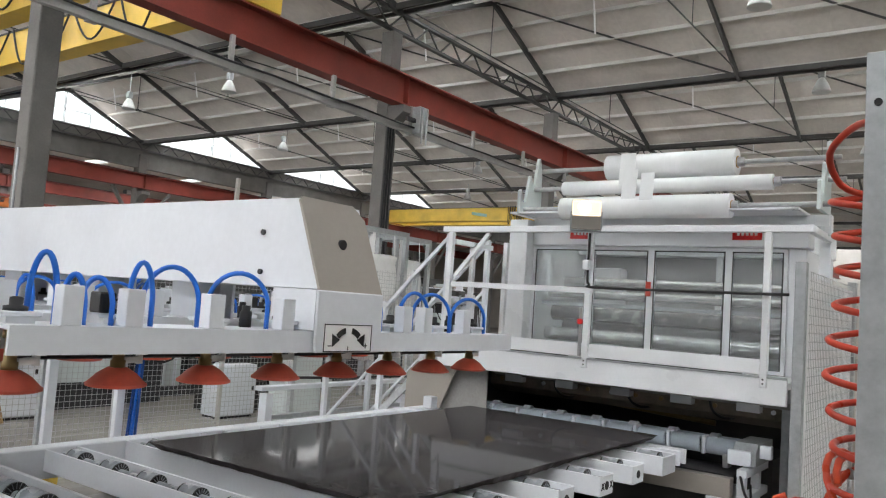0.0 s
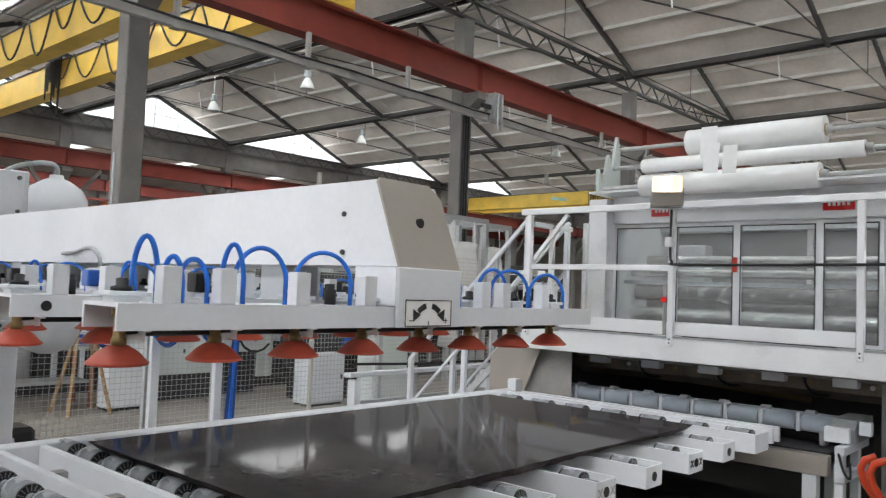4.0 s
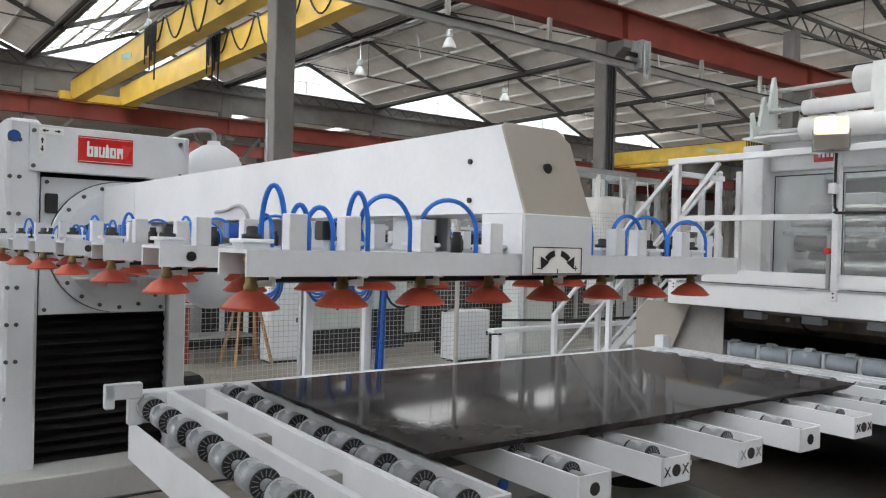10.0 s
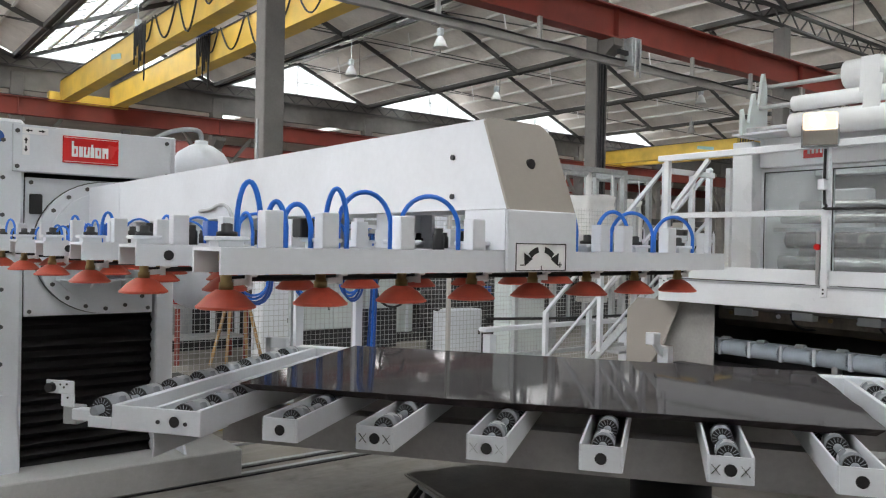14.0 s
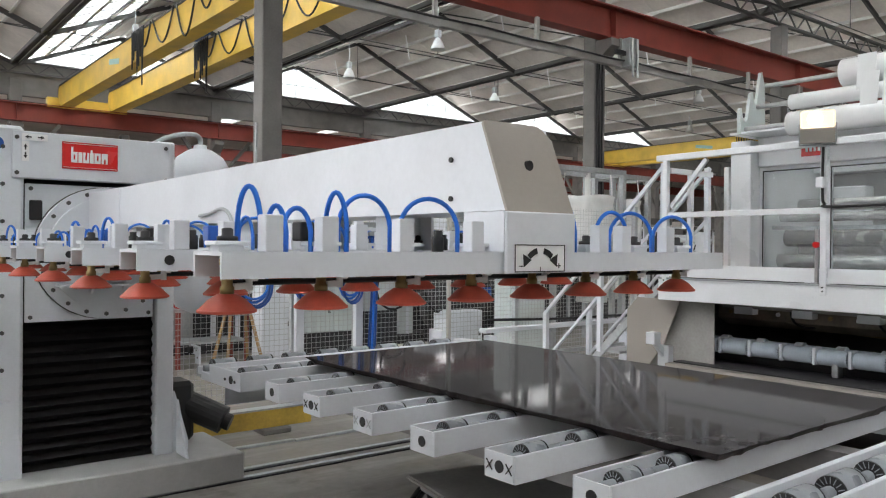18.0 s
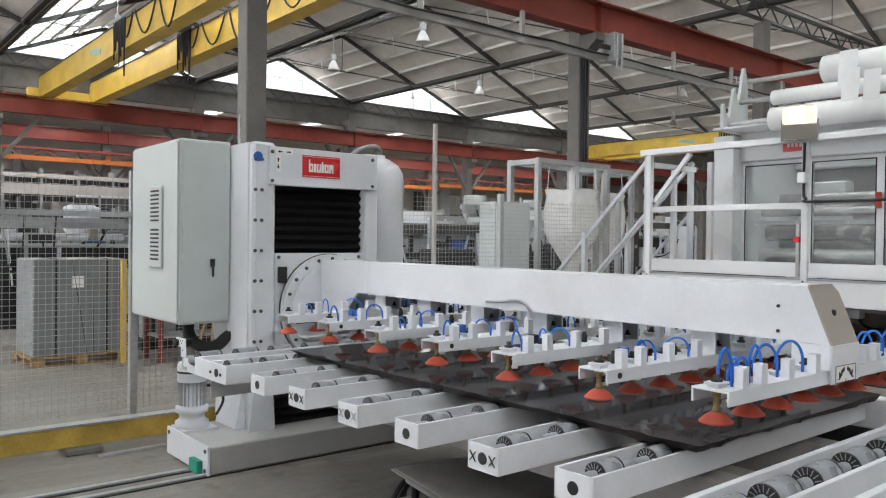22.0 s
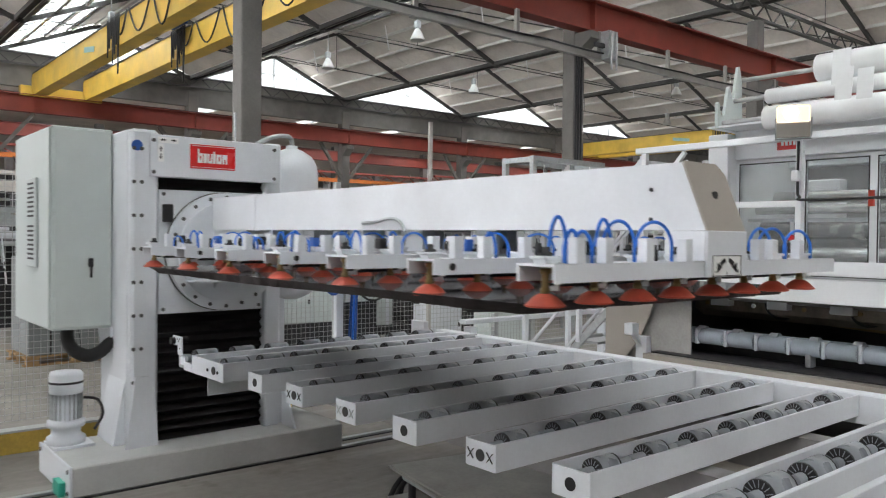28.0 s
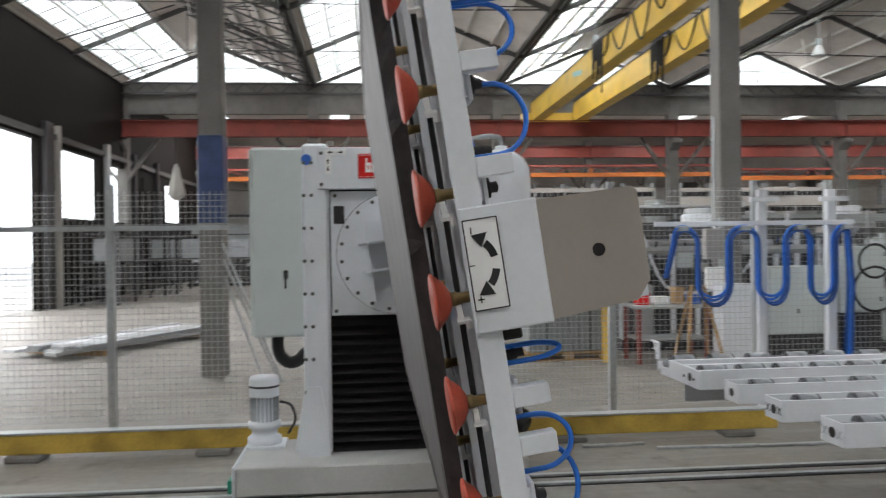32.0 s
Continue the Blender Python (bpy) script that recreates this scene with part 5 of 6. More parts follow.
for i, (x, z, r) in enumerate(((0.98, 1.5, 0.055), (1.1, 1.68, 0.07), (1.0, 1.84, 0.035), (1.35, 1.56, 0.09), (1.3, 1.95, 0.05))):
    part("press_roller", rod(B(), (x, 1.267, z), (x, 3.248, z), r, 24), CHROME if r < 0.06 else PRESS, wrap, "polished steel roller inside the cabinet")
part("control_box", box(B(), 1.45, 1.6, 2.8, 3.1, 1.371, 2.1, 0.01), MWHITE, wrap)
for y in (1.95, 2.55):
    part("inner_post", box(B(), 1.5, 1.54, y, y + 0.04, 1.371, 2.219), MWHITE, wrap)
part("guide_bar", box(B(), 0.86, 0.9, 1.267, 3.248, 1.74, 1.77), GALV, wrap)
for y in (2.8, 1.53):
    s = part("sign_plate", box(B(), CXW - 0.068, CXW - 0.062, y - 0.1, y + 0.1, 2.27, 2.35), SIGNRED, wrap, "small red maker's sign")
    for i in range(5):
        part("white_bar", box(B(), CXW - 0.0705, CXW - 0.0685, y - 0.07 + i * 0.03, y - 0.052 + i * 0.03, 2.3, 2.335), SIGNWHITE, s)
part("black_conduit", tube(B(), [(-0.02, 2.42, 2.24), (-0.025, 2.42, 1.95), (-0.03, 2.4, 1.88), (-0.03, 2.3, 1.86), (-0.03, 1.1, 1.87)], 0.009, 8), BLACK, wrap, "black flexible conduit along the railing")
part("stop_button", rod(B(), (-0.03, 2.46, 1.62), (-0.005, 2.46, 1.62), 0.02, 12), SIGNRED, wrap, "red stop switch")
part("button_stem", box(B(), -0.015, 0.0, 2.45, 2.47, 1.38, 1.72), STEEL, wrap)
part("door_latch", box(B(), CXW - 0.045, CXW - 0.0245, 2.225, 2.26, 1.84, 1.95), REDHOSE, wrap, "red-brown latch block")
part("junction_box", box(B(), -0.06, -0.002, 2.4, 2.45, 1.98, 2.05, 0.006), MWHITE, wrap, "small white junction box")
# roll holder plates over the cabinet
part("bracket_arm", box(B(), 0.6, 0.7, 1.0, 1.139, 2.36, 2.439), MWHITE, wrap)
for y in (3.22, 1.02):
    b = prism(B(), [(0.33, 2.44), (0.325, 2.62), (0.345, 2.635), (0.375, 2.54), (0.42, 2.535), (0.475, 2.76), (0.495, 2.77), (0.525, 2.68), (0.555, 2.69), (0.61, 2.935), (0.63, 2.94), (0.665, 2.82), (0.68, 2.44)], "y", y - 0.012, y + 0.012)
    part("roll_bracket", b, CABINET, wrap, "grey notched roll bracket")
part("bracket_beam", box(B(), 0.34, 0.86, 1.14, 3.3, 2.4405, 2.455), MWHITE, wrap)
# press inlet under the platform; dark back and side panels added for its shade
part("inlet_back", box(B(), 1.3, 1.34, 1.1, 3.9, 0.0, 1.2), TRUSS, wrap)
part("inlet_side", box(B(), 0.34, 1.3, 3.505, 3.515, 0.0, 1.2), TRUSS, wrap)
part("side_sheet", box(B(), 0.16, 0.172, 3.3, 3.95, 0.3, 1.195), SHEETGREY, wrap, "dull grey side sheet")
for i, (y, z) in enumerate(((3.2, 1.08), (2.6, 1.02), (2.0, 1.06))):
    part("inner_pipe", rod(B(), (0.66, y, z), (0.66, y - 0.9, z - 0.05), 0.02, 8), BRASS if i == 1 else STEEL, wrap)
    part("drop_cable", tube(B(), [(0.5, y - 0.3, 1.19), (0.5, y - 0.32, 1.08), (0.52, y - 0.4, 1.03), (0.6, y - 0.5, 1.05)], 0.01), BLACK, wrap)
part("inlet_hood", box(B(), 0.62, 1.25, 1.3, 3.5, 1.06, 1.2), PLATE, wrap)
hood = part("hood_beam", prism(B(), [(0.5, 1.06), (0.62, 1.0), (0.62, 1.15), (0.5, 1.15)], "y", 1.2, 3.48), HOODBROWN, wrap, "brownish grimy beam over the inlet")
for i in range(12):
    part("bolt", rod(B(), (0.488, 1.28 + i * 0.19, 1.11), (0.5, 1.28 + i * 0.19, 1.11), 0.016, 8), BRASS if i % 3 else MWHITE, hood)
part("hood_pipe", rod(B(), (0.44, 1.15, 1.165), (0.44, 3.4, 1.165), 0.022, 10), PALESTONE, wrap)
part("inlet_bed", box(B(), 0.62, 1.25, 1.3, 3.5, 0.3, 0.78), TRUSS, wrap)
for i in range(5):
    part("bed_block", box(B(), 0.42, 0.6, 1.35 + i * 0.45, 1.5 + i * 0.45, 1.1, 1.2, 0.004), MWHITE, wrap)
part("skirt_plate", prism(B(), [(3.55, 1.2), (3.95, 1.2), (4.05, 1.1), (4.05, 0.55), (3.85, 0.65), (3.7, 0.85)], "x", 0.1, 0.115), PLATE, wrap, "bent grey skirt plate")
part("side_column", box(B(), 0.2, 0.32, 3.52, 3.64, 0, 1.2, 0.004), MWHITE, wrap)
part("end_wall", box(B(), 1.5, 1.65, 3.4, 3.6, 0, 1.3), MWHITE, wrap)

for (x, y0, y1, z, r, s0, s1) in ((0.68, 2.62, 1.63, 2.81, 0.098, 3.3, 0.95), (0.56, 2.94, 1.35, 2.635, 0.055, 3.25, 0.9), (0.4, 2.86, 1.58, 2.45, 0.085, 3.24, 0.95)):
    roll = thing("film_roll", "milky white plastic film roll on a steel shaft", "film roll", "film rolls", pose(MX + x, 0, z + 0.03))
    b = B()
    rod(b, (0, y1, 0), (0, y0, 0), r, 32)
    for f in b.faces:
        f.smooth = len(f.verts) == 4
    part("film", b, FILM, roll)
    part("core", rod(B(), (0, y1 - 0.006, 0), (0, y0 + 0.006, 0), r * 0.45, 20), CARD, roll)
    part("shaft", rod(B(), (0, s1, 0), (0, s0, 0), 0.018, 14), STEEL, roll)
    part("collar", rod(B(), (0, y1 - 0.05, 0), (0, y1 - 0.006, 0), 0.035, 14), STEEL, roll)
for x, y, z, w, h, lean in ((0.44, 2.25, 2.49, 0.11, 0.27, 8), (0.4, 2.1, 2.52, 0.1, 0.2, 6), (0.575, 2.32, 2.67, 0.12, 0.24, 6)):
    tagged(part("film_sheet", box(B(), 0, 0.004, y, y + w, 0, h), FILM, at=pose(MX + x - 0.11, 0, z, 0, lean, 0)), "strip of white film hanging between the rolls", "film", "film strips")
flood = thing("flood_lamp", "lit warm floodlight on the railing post", "lamp", at=pose(MX - 0.05, 2.44, 2.37, 0, -8, 24))
part("housing", prism(B(), [(-0.03, -0.08), (-0.03, 0.08), (0.03, 0.07), (0.07, 0.0), (0.03, -0.07)], "y", -0.095, 0.095), GALV, flood)
part("front_plate", box(B(), -0.038, -0.0305, -0.1, 0.1, -0.105, -0.012, 0.003), PLATE, flood, "dull metal front plate")
part("cover", box(B(), -0.037, -0.0305, -0.1, 0.1, -0.01, 0.1, 0.012), LAMPVEIL, flood, "glowing frosted cover")
part("lens", lathe(B(), [(0.045, 0.0375), (0.035, 0.045), (0.01, 0.048)], pose(0, 0.015, 0.05, 0, -90, 0), 16), LAMPGLOW, flood, "glowing lamp")
b = box(B(), -0.02, 0.02, -0.1, 0.1, -0.12, -0.11)
box(b, -0.02, 0.02, -0.11, -0.1, -0.12, 0.02)
box(b, -0.02, 0.02, 0.1, 0.11, -0.12, 0.02)
rod(b, (0, 0, -0.115), (0, 0, -0.07), 0.015)
part("bracket", b, GALV, flood)
carton = thing("cardboard_box", "flat brown cardboard box on the platform", "box", at=pose(MX + 0.2, 3.25, 1.342))
part("body", box(B(), -0.11, 0.11, -0.22, 0.2, 0, 0.095, 0.003), CARD, carton)
part("tape", box(B(), -0.1125, 0.1125, -0.02, 0.02, 0.001, 0.097), WOOD, carton)

# access stair beside the platform
stair = thing("access_stair", "white steel stair with braced railings", "stair", at=pose(MX, 0, 0))
for x in (0.12, 0.7):
    part("stringer", bar(B(), (x, 3.7, 1.34), (x, 5.0, 0.08), 0.02, 0.06), GALV, stair)
    part("handrail", bar(B(), (x, 3.7, 2.25), (x, 5.0, 0.98), 0.028), WHITE, stair)
    part("mid_handrail", bar(B(), (x, 3.7, 1.85), (x, 5.0, 0.55), 0.022), WHITE, stair)
    for y, z in ((3.72, 1.3), (4.35, 0.72), (4.98, 0.0)):
        part("stair_post", box(B(), x - 0.02, x + 0.02, y - 0.02, y + 0.02, z, z + 0.95 if y < 4.9 else 1.0), WHITE, stair)
for i in range(6):
    part("tread", box(B(), 0.13, 0.69, 3.75 + i * 0.2, 3.97 + i * 0.2, 1.1 - i * 0.19, 1.12 - i * 0.19), GALV, stair)

# infeed roller line
feed = thing("infeed_conveyor", "white infeed frame with grey roller shafts", "conveyor", at=pose(0, 0, 0))
FEEDGREY = mat("grey_feed_sleeve", (0.42, 0.47, 0.53), 0.35, 0, 0.1, 10, 0.05)
part("frame_beam", box(B(), 4.98, 5.06, 1.4, 3.6, TOP - 0.26, TOP - 0.14, 0.004), PLATE, feed)
# rear beam coloured dark to stand in for the dim inlet behind the rollers
part("frame_beam", box(B(), 5.42, 5.5, 1.4, 3.6, TOP - 0.16, TOP - 0.06, 0.004), DARK, feed)
shaft = part("roller_shaft", rod(B(), (5.26, 1.42, TOP + 0.005), (5.26, 3.55, TOP + 0.005), 0.022, 12), STEEL, feed)
fr = None
for i in range(9):
    at = pose(5.26, 1.53 + i * 0.235, TOP + 0.005)
    fr = again(fr, shaft, at) if fr else part("feed_roller", fin_roller(0.054, 0.088, 0.1), [FEEDGREY, FEEDGREY, BLACK], shaft, "blue-grey plastic sleeve roller", at)
    part("sleeve_clamp", box(B(), 5.215, 5.305, 1.645 + i * 0.235 - 0.012, 1.645 + i * 0.235 + 0.012, TOP - 0.05, TOP + 0.066, 0.004), WHITE, shaft)
rear_shaft = part("rear_shaft", rod(B(), (5.44, 1.42, TOP + 0.02), (5.44, 3.55, TOP + 0.02), 0.03, 12), FEEDGREY, feed)
for i in range(7):
    part("shaft_collar", rod(B(), (5.44, 1.6 + i * 0.29, TOP + 0.02), (5.44, 1.66 + i * 0.29, TOP + 0.02), 0.045, 14), WHITE, rear_shaft)
for y in (1.5, 2.45, 3.5):
    part("bearing_block", box(B(), 5.22, 5.3, y - 0.02, y + 0.02, TOP - 0.12, TOP + 0.04, 0.006), GALV, feed)
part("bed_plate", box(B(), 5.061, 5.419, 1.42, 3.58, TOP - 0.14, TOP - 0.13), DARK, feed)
for y in (1.5, 3.5):
    for x in (5.0, 5.45):
        part("leg", box(B(), x - 0.03, x + 0.05, y - 0.04, y + 0.04, 0, TOP - 0.261), WHITE, feed)
b = box(B(), 4.88, 4.96, 3.62, 3.7, TOP + 0.0, TOP + 0.09, 0.004)
bar(b, (4.94, 3.66, TOP + 0.02), (5.06, 3.66, TOP - 0.1), 0.03, 0.05)
box(b, 5.03, 5.09, 3.601, 3.7, TOP - 0.3, TOP - 0.02)
part("sensor_bracket", b, WHITE, feed)
part("sensor_block", box(B(), 5.12, 5.17, 1.2, 1.27, TOP - 0.01, TOP + 0.07, 0.004), WHITE, feed)
b = prism(B(), [(5.08, TOP - 0.06), (5.08, TOP + 0.02), (5.14, TOP + 0.07), (5.5, TOP + 0.07), (5.5, TOP - 0.06)], "y", 1.28, 1.42)
part("end_box", b, GALV, feed, "grey sheet-metal end box")
part("end_cap", box(B(), 5.04, 5.08, 1.3, 1.44, TOP - 0.06, TOP + 0.03, 0.004), WHITE, feed)
for z in (TOP - 0.12, TOP - 0.28):
    part("end_rail", box(B(), 4.96, 5.5, 1.3, 1.36, z, z + 0.05, 0.004), WHITE, feed)
for x in (4.97, 5.3):
    part("end_leg", box(B(), x, x + 0.06, 1.31, 1.36, 0.0, TOP - 0.1, 0.004), WHITE, feed)
part("end_cable", tube(B(), [(4.97, 1.34, TOP - 0.1), (4.93, 1.3, TOP - 0.2), (4.95, 1.27, TOP - 0.24), (5.02, 1.29, TOP - 0.16)], 0.008), BLACK, feed)

# ---- wire fences ----
def wire_panel(x0, x1, z0, z1, step=0.05):
    b = B()
    v = []
    n = int((x1 - x0) / step)
    for i in range(n + 1):
        v.append(((x0 + i * step, 0, z0), (x0 + i * step, 0, z1)))
    m = int((z1 - z0) / step)
    for i in range(m + 1):
        v.append(((x0, 0.005, z0 + i * step), (x1, 0.005, z0 + i * step)))
    r = 0.0024
    for a, c in v:
        d = (0, 0, 1) if a[0] == c[0] else (1, 0, 0)
        quad = []
        for p in (a, c):
            if d[2]:
                quad.append([b.verts.new((p[0] + dx, p[1] + dy, p[2])) for dx, dy in ((-r, 0), (0, -r), (r, 0))])
            else:
                quad.append([b.verts.new((p[0], p[1] + dy, p[2] + dz)) for dy, dz in ((0, -r), (-r, 0), (0, r))])
        for j in range(3):
            b.faces.new((quad[0][j - 1], quad[0][j], quad[1][j], quad[1][j - 1]))
    return b


fence = thing("mesh_fence", "galvanised wire mesh safety fence on steel posts", "fence", "safety fences", pose(0, 6.7, 0))
POSTS = (-8.64, -6.48, -4.32, -2.16, 0.0, 2.16, 3.5, 4.2, 6.4, 8.6)
for a, c in zip(POSTS, POSTS[1:]):
    part("wire_mesh", wire_panel(a + 0.03, c - 0.03, 0.15, 2.08), WIRE, fence, "fine welded wire mesh")
for x in POSTS:
    part("post", box(B(), x - 0.03, x + 0.03, 0.01, 0.07, 0, 2.14, 0.004), GALV, fence)
part("rail", box(B(), -8.64, 2.16, -0.045, -0.01, 1.75, 1.79), GALV, fence)

side = thing("mesh_fence", "galvanised mesh panel beside the film machine", "fence", "safety fences", pose(4.75, 0.95, 0))
part("wire_mesh", wire_panel(0.05, 1.75, 0.15, 2.0), WIRE, side)
part("guard_sheet", box(B(), 0.16, 1.75, 0.03, 0.036, 0.2, 1.98), SIGNWHITE, side, "white plastic guard sheet behind the wires")
for x in (0.0, 1.8):
    part("post", box(B(), x - 0.03, x + 0.03, 0.01, 0.07, 0, 2.05, 0.004), GALV, side)

# ---- hose festoon on the fence ----
fest = thing("hose_festoon", "white rail with looped blue hoses on the fence", "hose rail", at=pose(0, 6.55, 0))
part("rail", box(B(), 2.5, 4.32, -0.03, 0.03, 1.73, 1.77, 0.003), WHITE, fest)
for x in (3.5, 4.15):
    part("post", box(B(), x - 0.04, x + 0.04, 0.035, 0.095, 0.0, 2.05, 0.004), WHITE, fest)
    part("top_bracket", box(B(), x - 0.13, x + 0.13, -0.01, 0.034, 1.94, 1.98, 0.003), WHITE, fest)
HOSEBLUE = mat("dark_blue_hose", (0.012, 0.07, 0.3), 0.35, 0, 0.1, 20, 0)
lrnd = random.Random(8)


def serpent(dx, dz, wob):
    """Hose that goes up over the hangers and down in U bends between them."""
    pts = [(2.56 + dx, 1.28)]
    arches, bends = (2.71, 3.27, 3.77, 4.2), (2.99, 3.52, 3.98)
    for i, x in enumerate(arches):
        lo = 2.56 if i == 0 else bends[i - 1]
        hi = bends[i] if i < 3 else 4.24
        r0, r1 = (x - lo) / 2, (hi - x) / 2
        for a in range(0, 181, 20):
            c, q = math.cos(radians(a)), math.sin(radians(a))
            pts.append((x - (r0 if a < 90 else r1) * c * (1 + dz * 3) + dx, 1.58 + (0.12 + dz) * q))
        if i < 3:
            nx = arches[i + 1]
            for a in range(0, 181, 20):
                c, q = math.cos(radians(a)), math.sin(radians(a))
                pts.append((hi - (r1 if a < 90 else (nx - hi) / 2) * c * (1 - dz * 3) + dx, 1.22 - (0.16 + wob - dz) * q))
    return pts + [(4.25 + dx, 1.2), (4.23 + dx, 0.6), (4.22 + dx, 0.05)]


for j, (dx, dz) in enumerate(((0, 0), (0.012, 0.014), (-0.012, 0.028), (0.006, -0.014))):
    pts = [(x, -0.05 - 0.02 * j, z) for x, z in serpent(dx, dz, lrnd.uniform(-0.03, 0.03))]
    part("looped_hose", tube(B(), pts, 0.012, 8), HOSEBLUE if j % 2 else BLUE, fest, "looped blue hose")
for i, x in enumerate((2.71, 3.27, 3.77, 4.2)):
    part("hanger", box(B(), x - 0.045, x + 0.045, -0.13, -0.02, 1.685, 1.73, 0.006), GALV, fest)
for j in range(3):
    part("drop_hose", tube(B(), [(4.2 + 0.02 * j, -0.06, 1.7), (4.22 + 0.015 * j, -0.07, 1.2), (4.2 + 0.02 * j, -0.05, 0.6), (4.19 + 0.015 * j, -0.02, 0.05)], 0.009, 6), HOSEBLUE, fest, "dark blue hose dropping to the floor")
for r0, z in ((0.2, 1.15), (0.15, 1.4)):
    pts = [(4.5 + r0 * math.cos(a), -0.04, z + r0 * math.sin(a)) for a in [k * 0.4 for k in range(15)]]
    part("cable_coil", tube(B(), pts, 0.012, 6), BLACK, fest)

# ---- behind the fence ----
def cabinet(x, y, w, d, h, material, label, feet=0.1, doors=2):
    c = thing("switch_cabinet", label, "cabinet", "cabinets behind the fence", pose(x, y, 0))
    part("body", box(B(), -w / 2, w / 2, -d / 2, d / 2, feet, h, 0.008), material, c)
    part("plinth", box(B(), -w / 2 + 0.02, w / 2 - 0.02, -d / 2 + 0.02, d / 2 - 0.02, 0, feet), DARK, c)
    for i in range(doors):
        a = -w / 2 + 0.012 + i * w / doors
        dr = part("door", box(B(), a, a + w / doors - 0.024, -d / 2 - 0.014, -d / 2 - 0.001, feet + 0.02, h - 0.02, 0.003), material, c)
        part("lock", box(B(), a + w / doors - 0.09, a + w / doors - 0.06, -d / 2 - 0.026, -d / 2 - 0.0145, h * 0.5, h * 0.5 + 0.06), BLACK, dr)
    return c


cabinet(5.73, 10.1, 0.92, 0.5, 1.24, CABINET, "pale grey double-door cabinet on a dark plinth", feet=0.34)
cabinet(4.62, 9.5, 0.44, 0.3, 1.05, WHITE, "small white cabinet in front of the column", feet=0.03, doors=1)
cabinet(6.65, 10.15, 0.62, 0.4, 1.5, CABINET, "pale grey raised cabinet behind the fence", feet=0.6, doors=1)
panel = thing("socket_panel", "beige socket boxes fixed to the concrete column", "electric box", at=pose(4.42, 9.66, 0))
part("upper_box", box(B(), -0.12, 0.12, -0.07, 0.04, 1.36, 1.76, 0.01), PALESTONE, panel)
part("lower_box", box(B(), -0.1, 0.14, -0.05, 0.04, 0.98, 1.26, 0.01), SIGNWHITE, panel)
part("conduit", rod(B(), (0.02, -0.01, 1.76), (0.02, -0.01, 3.2), 0.018, 8), GALV, panel)
part("back_rail", box(B(), 0.1, 0.16, 0.0, 0.06, 0.0, 1.9), GALV, panel)
cabinet(7.1, 7.4, 0.62, 0.3, 2.08, CABINET, "tall plain grey cabinet beside the fence", doors=1)
cabinet(6.92, 8.45, 0.6, 0.34, 0.7, WHITE, "low white box beside the line", feet=0.03, doors=1)

blower = thing("vacuum_unit", "dark vacuum pump unit behind the fence", "pump", at=pose(7.35, 8.9, 0))
part("tank", lathe(B(), [(0.1, -0.55), (0.38, -0.5), (0.4, -0.4), (0.4, 0.4), (0.38, 0.5), (0.1, 0.55)], pose(0, 0, 0.75, 0, 90, 0), 24), BLACK, blower)
part("pump", box(B(), -0.3, 0.3, -0.3, 0.3, 1.1, 1.45, 0.03), DARK, blower)
part("panel", box(B(), 0.0, 0.2, -0.44, -0.41, 0.8, 1.0), BLUEPAINT, blower, "small blue panel")
for x in (-0.35, 0.35):
    part("foot", box(B(), x - 0.05, x + 0.05, -0.3, 0.3, 0, 0.4), DARK, blower)
part("side_frame", box(B(), 0.6, 1.5, -0.25, 0.25, 0.05, 1.15, 0.03), BLACK, blower)
part("hose", tube(B(), [(-0.5, -0.3, 0.9), (-0.7, -0.4, 0.7), (-0.9, -0.45, 0.75), (-1.0, -0.4, 1.0)], 0.02), BLACK, blower)


def big_bag(x, y, f0, f1):
    c = thing("bulk_bag", "white woven bulk bag hanging from a grey frame", "bag", "bulk bags", pose(x, y, 0))
    rings = [(0.13, 0.7), (0.1, 1.0), (0.1, 1.2), (0.14, 1.3), (0.3, 1.62), (0.33, 1.74), (0.33, 2.1), (0.31, 2.3), (0.33, 2.42)]
    b = B()
    rr = []
    for r, z in rings:
        rr.append([b.verts.new((r * max(-1, min(1, 1.35 * math.cos(a))) + 0.012 * math.sin(5 * a + z * 9), r * max(-1, min(1, 1.35 * math.sin(a))), z + 0.015 * math.sin(3 * a))) for a in [2 * math.pi * j / 24 for j in range(24)]])
    for a, d in zip(rr, rr[1:]):
        for j in range(24):
            b.faces.new((a[j - 1], a[j], d[j], d[j - 1])).smooth = True
    b.faces.new(rr[0][::-1])
    b.faces.new(rr[-1])
    part("bag", b, BAG, c)
    for sx in (-1, 1):
        for sy in (-1, 1):
            part("lifting_strap", bar(B(), (0.28 * sx, 0.28 * sy, 2.4), (0.26 * sx, 0.26 * sy, 2.8), 0.05, 0.012), BAG, c)
    for sx in (f0, f1):
        for sy in (-0.3, 0.3):
            part("frame_post", box(B(), sx - 0.04, sx + 0.04, sy - 0.04, sy + 0.04, 0, 2.85), GALV, c)
    for sx in (f0, f1):
        part("frame_beam", box(B(), sx - 0.04, sx + 0.04, -0.26, 0.26, 2.76, 2.84), GALV, c)
    for sy in (-0.3, 0.3):
        part("frame_beam", box(B(), f0 + 0.04, f1 - 0.04, sy - 0.04, sy + 0.04, 2.77, 2.85), GALV, c)
    return c


big_bag(9.75, 8.6, -1.1, 0.52)
big_bag(10.95, 9.0, -0.45, 0.5)


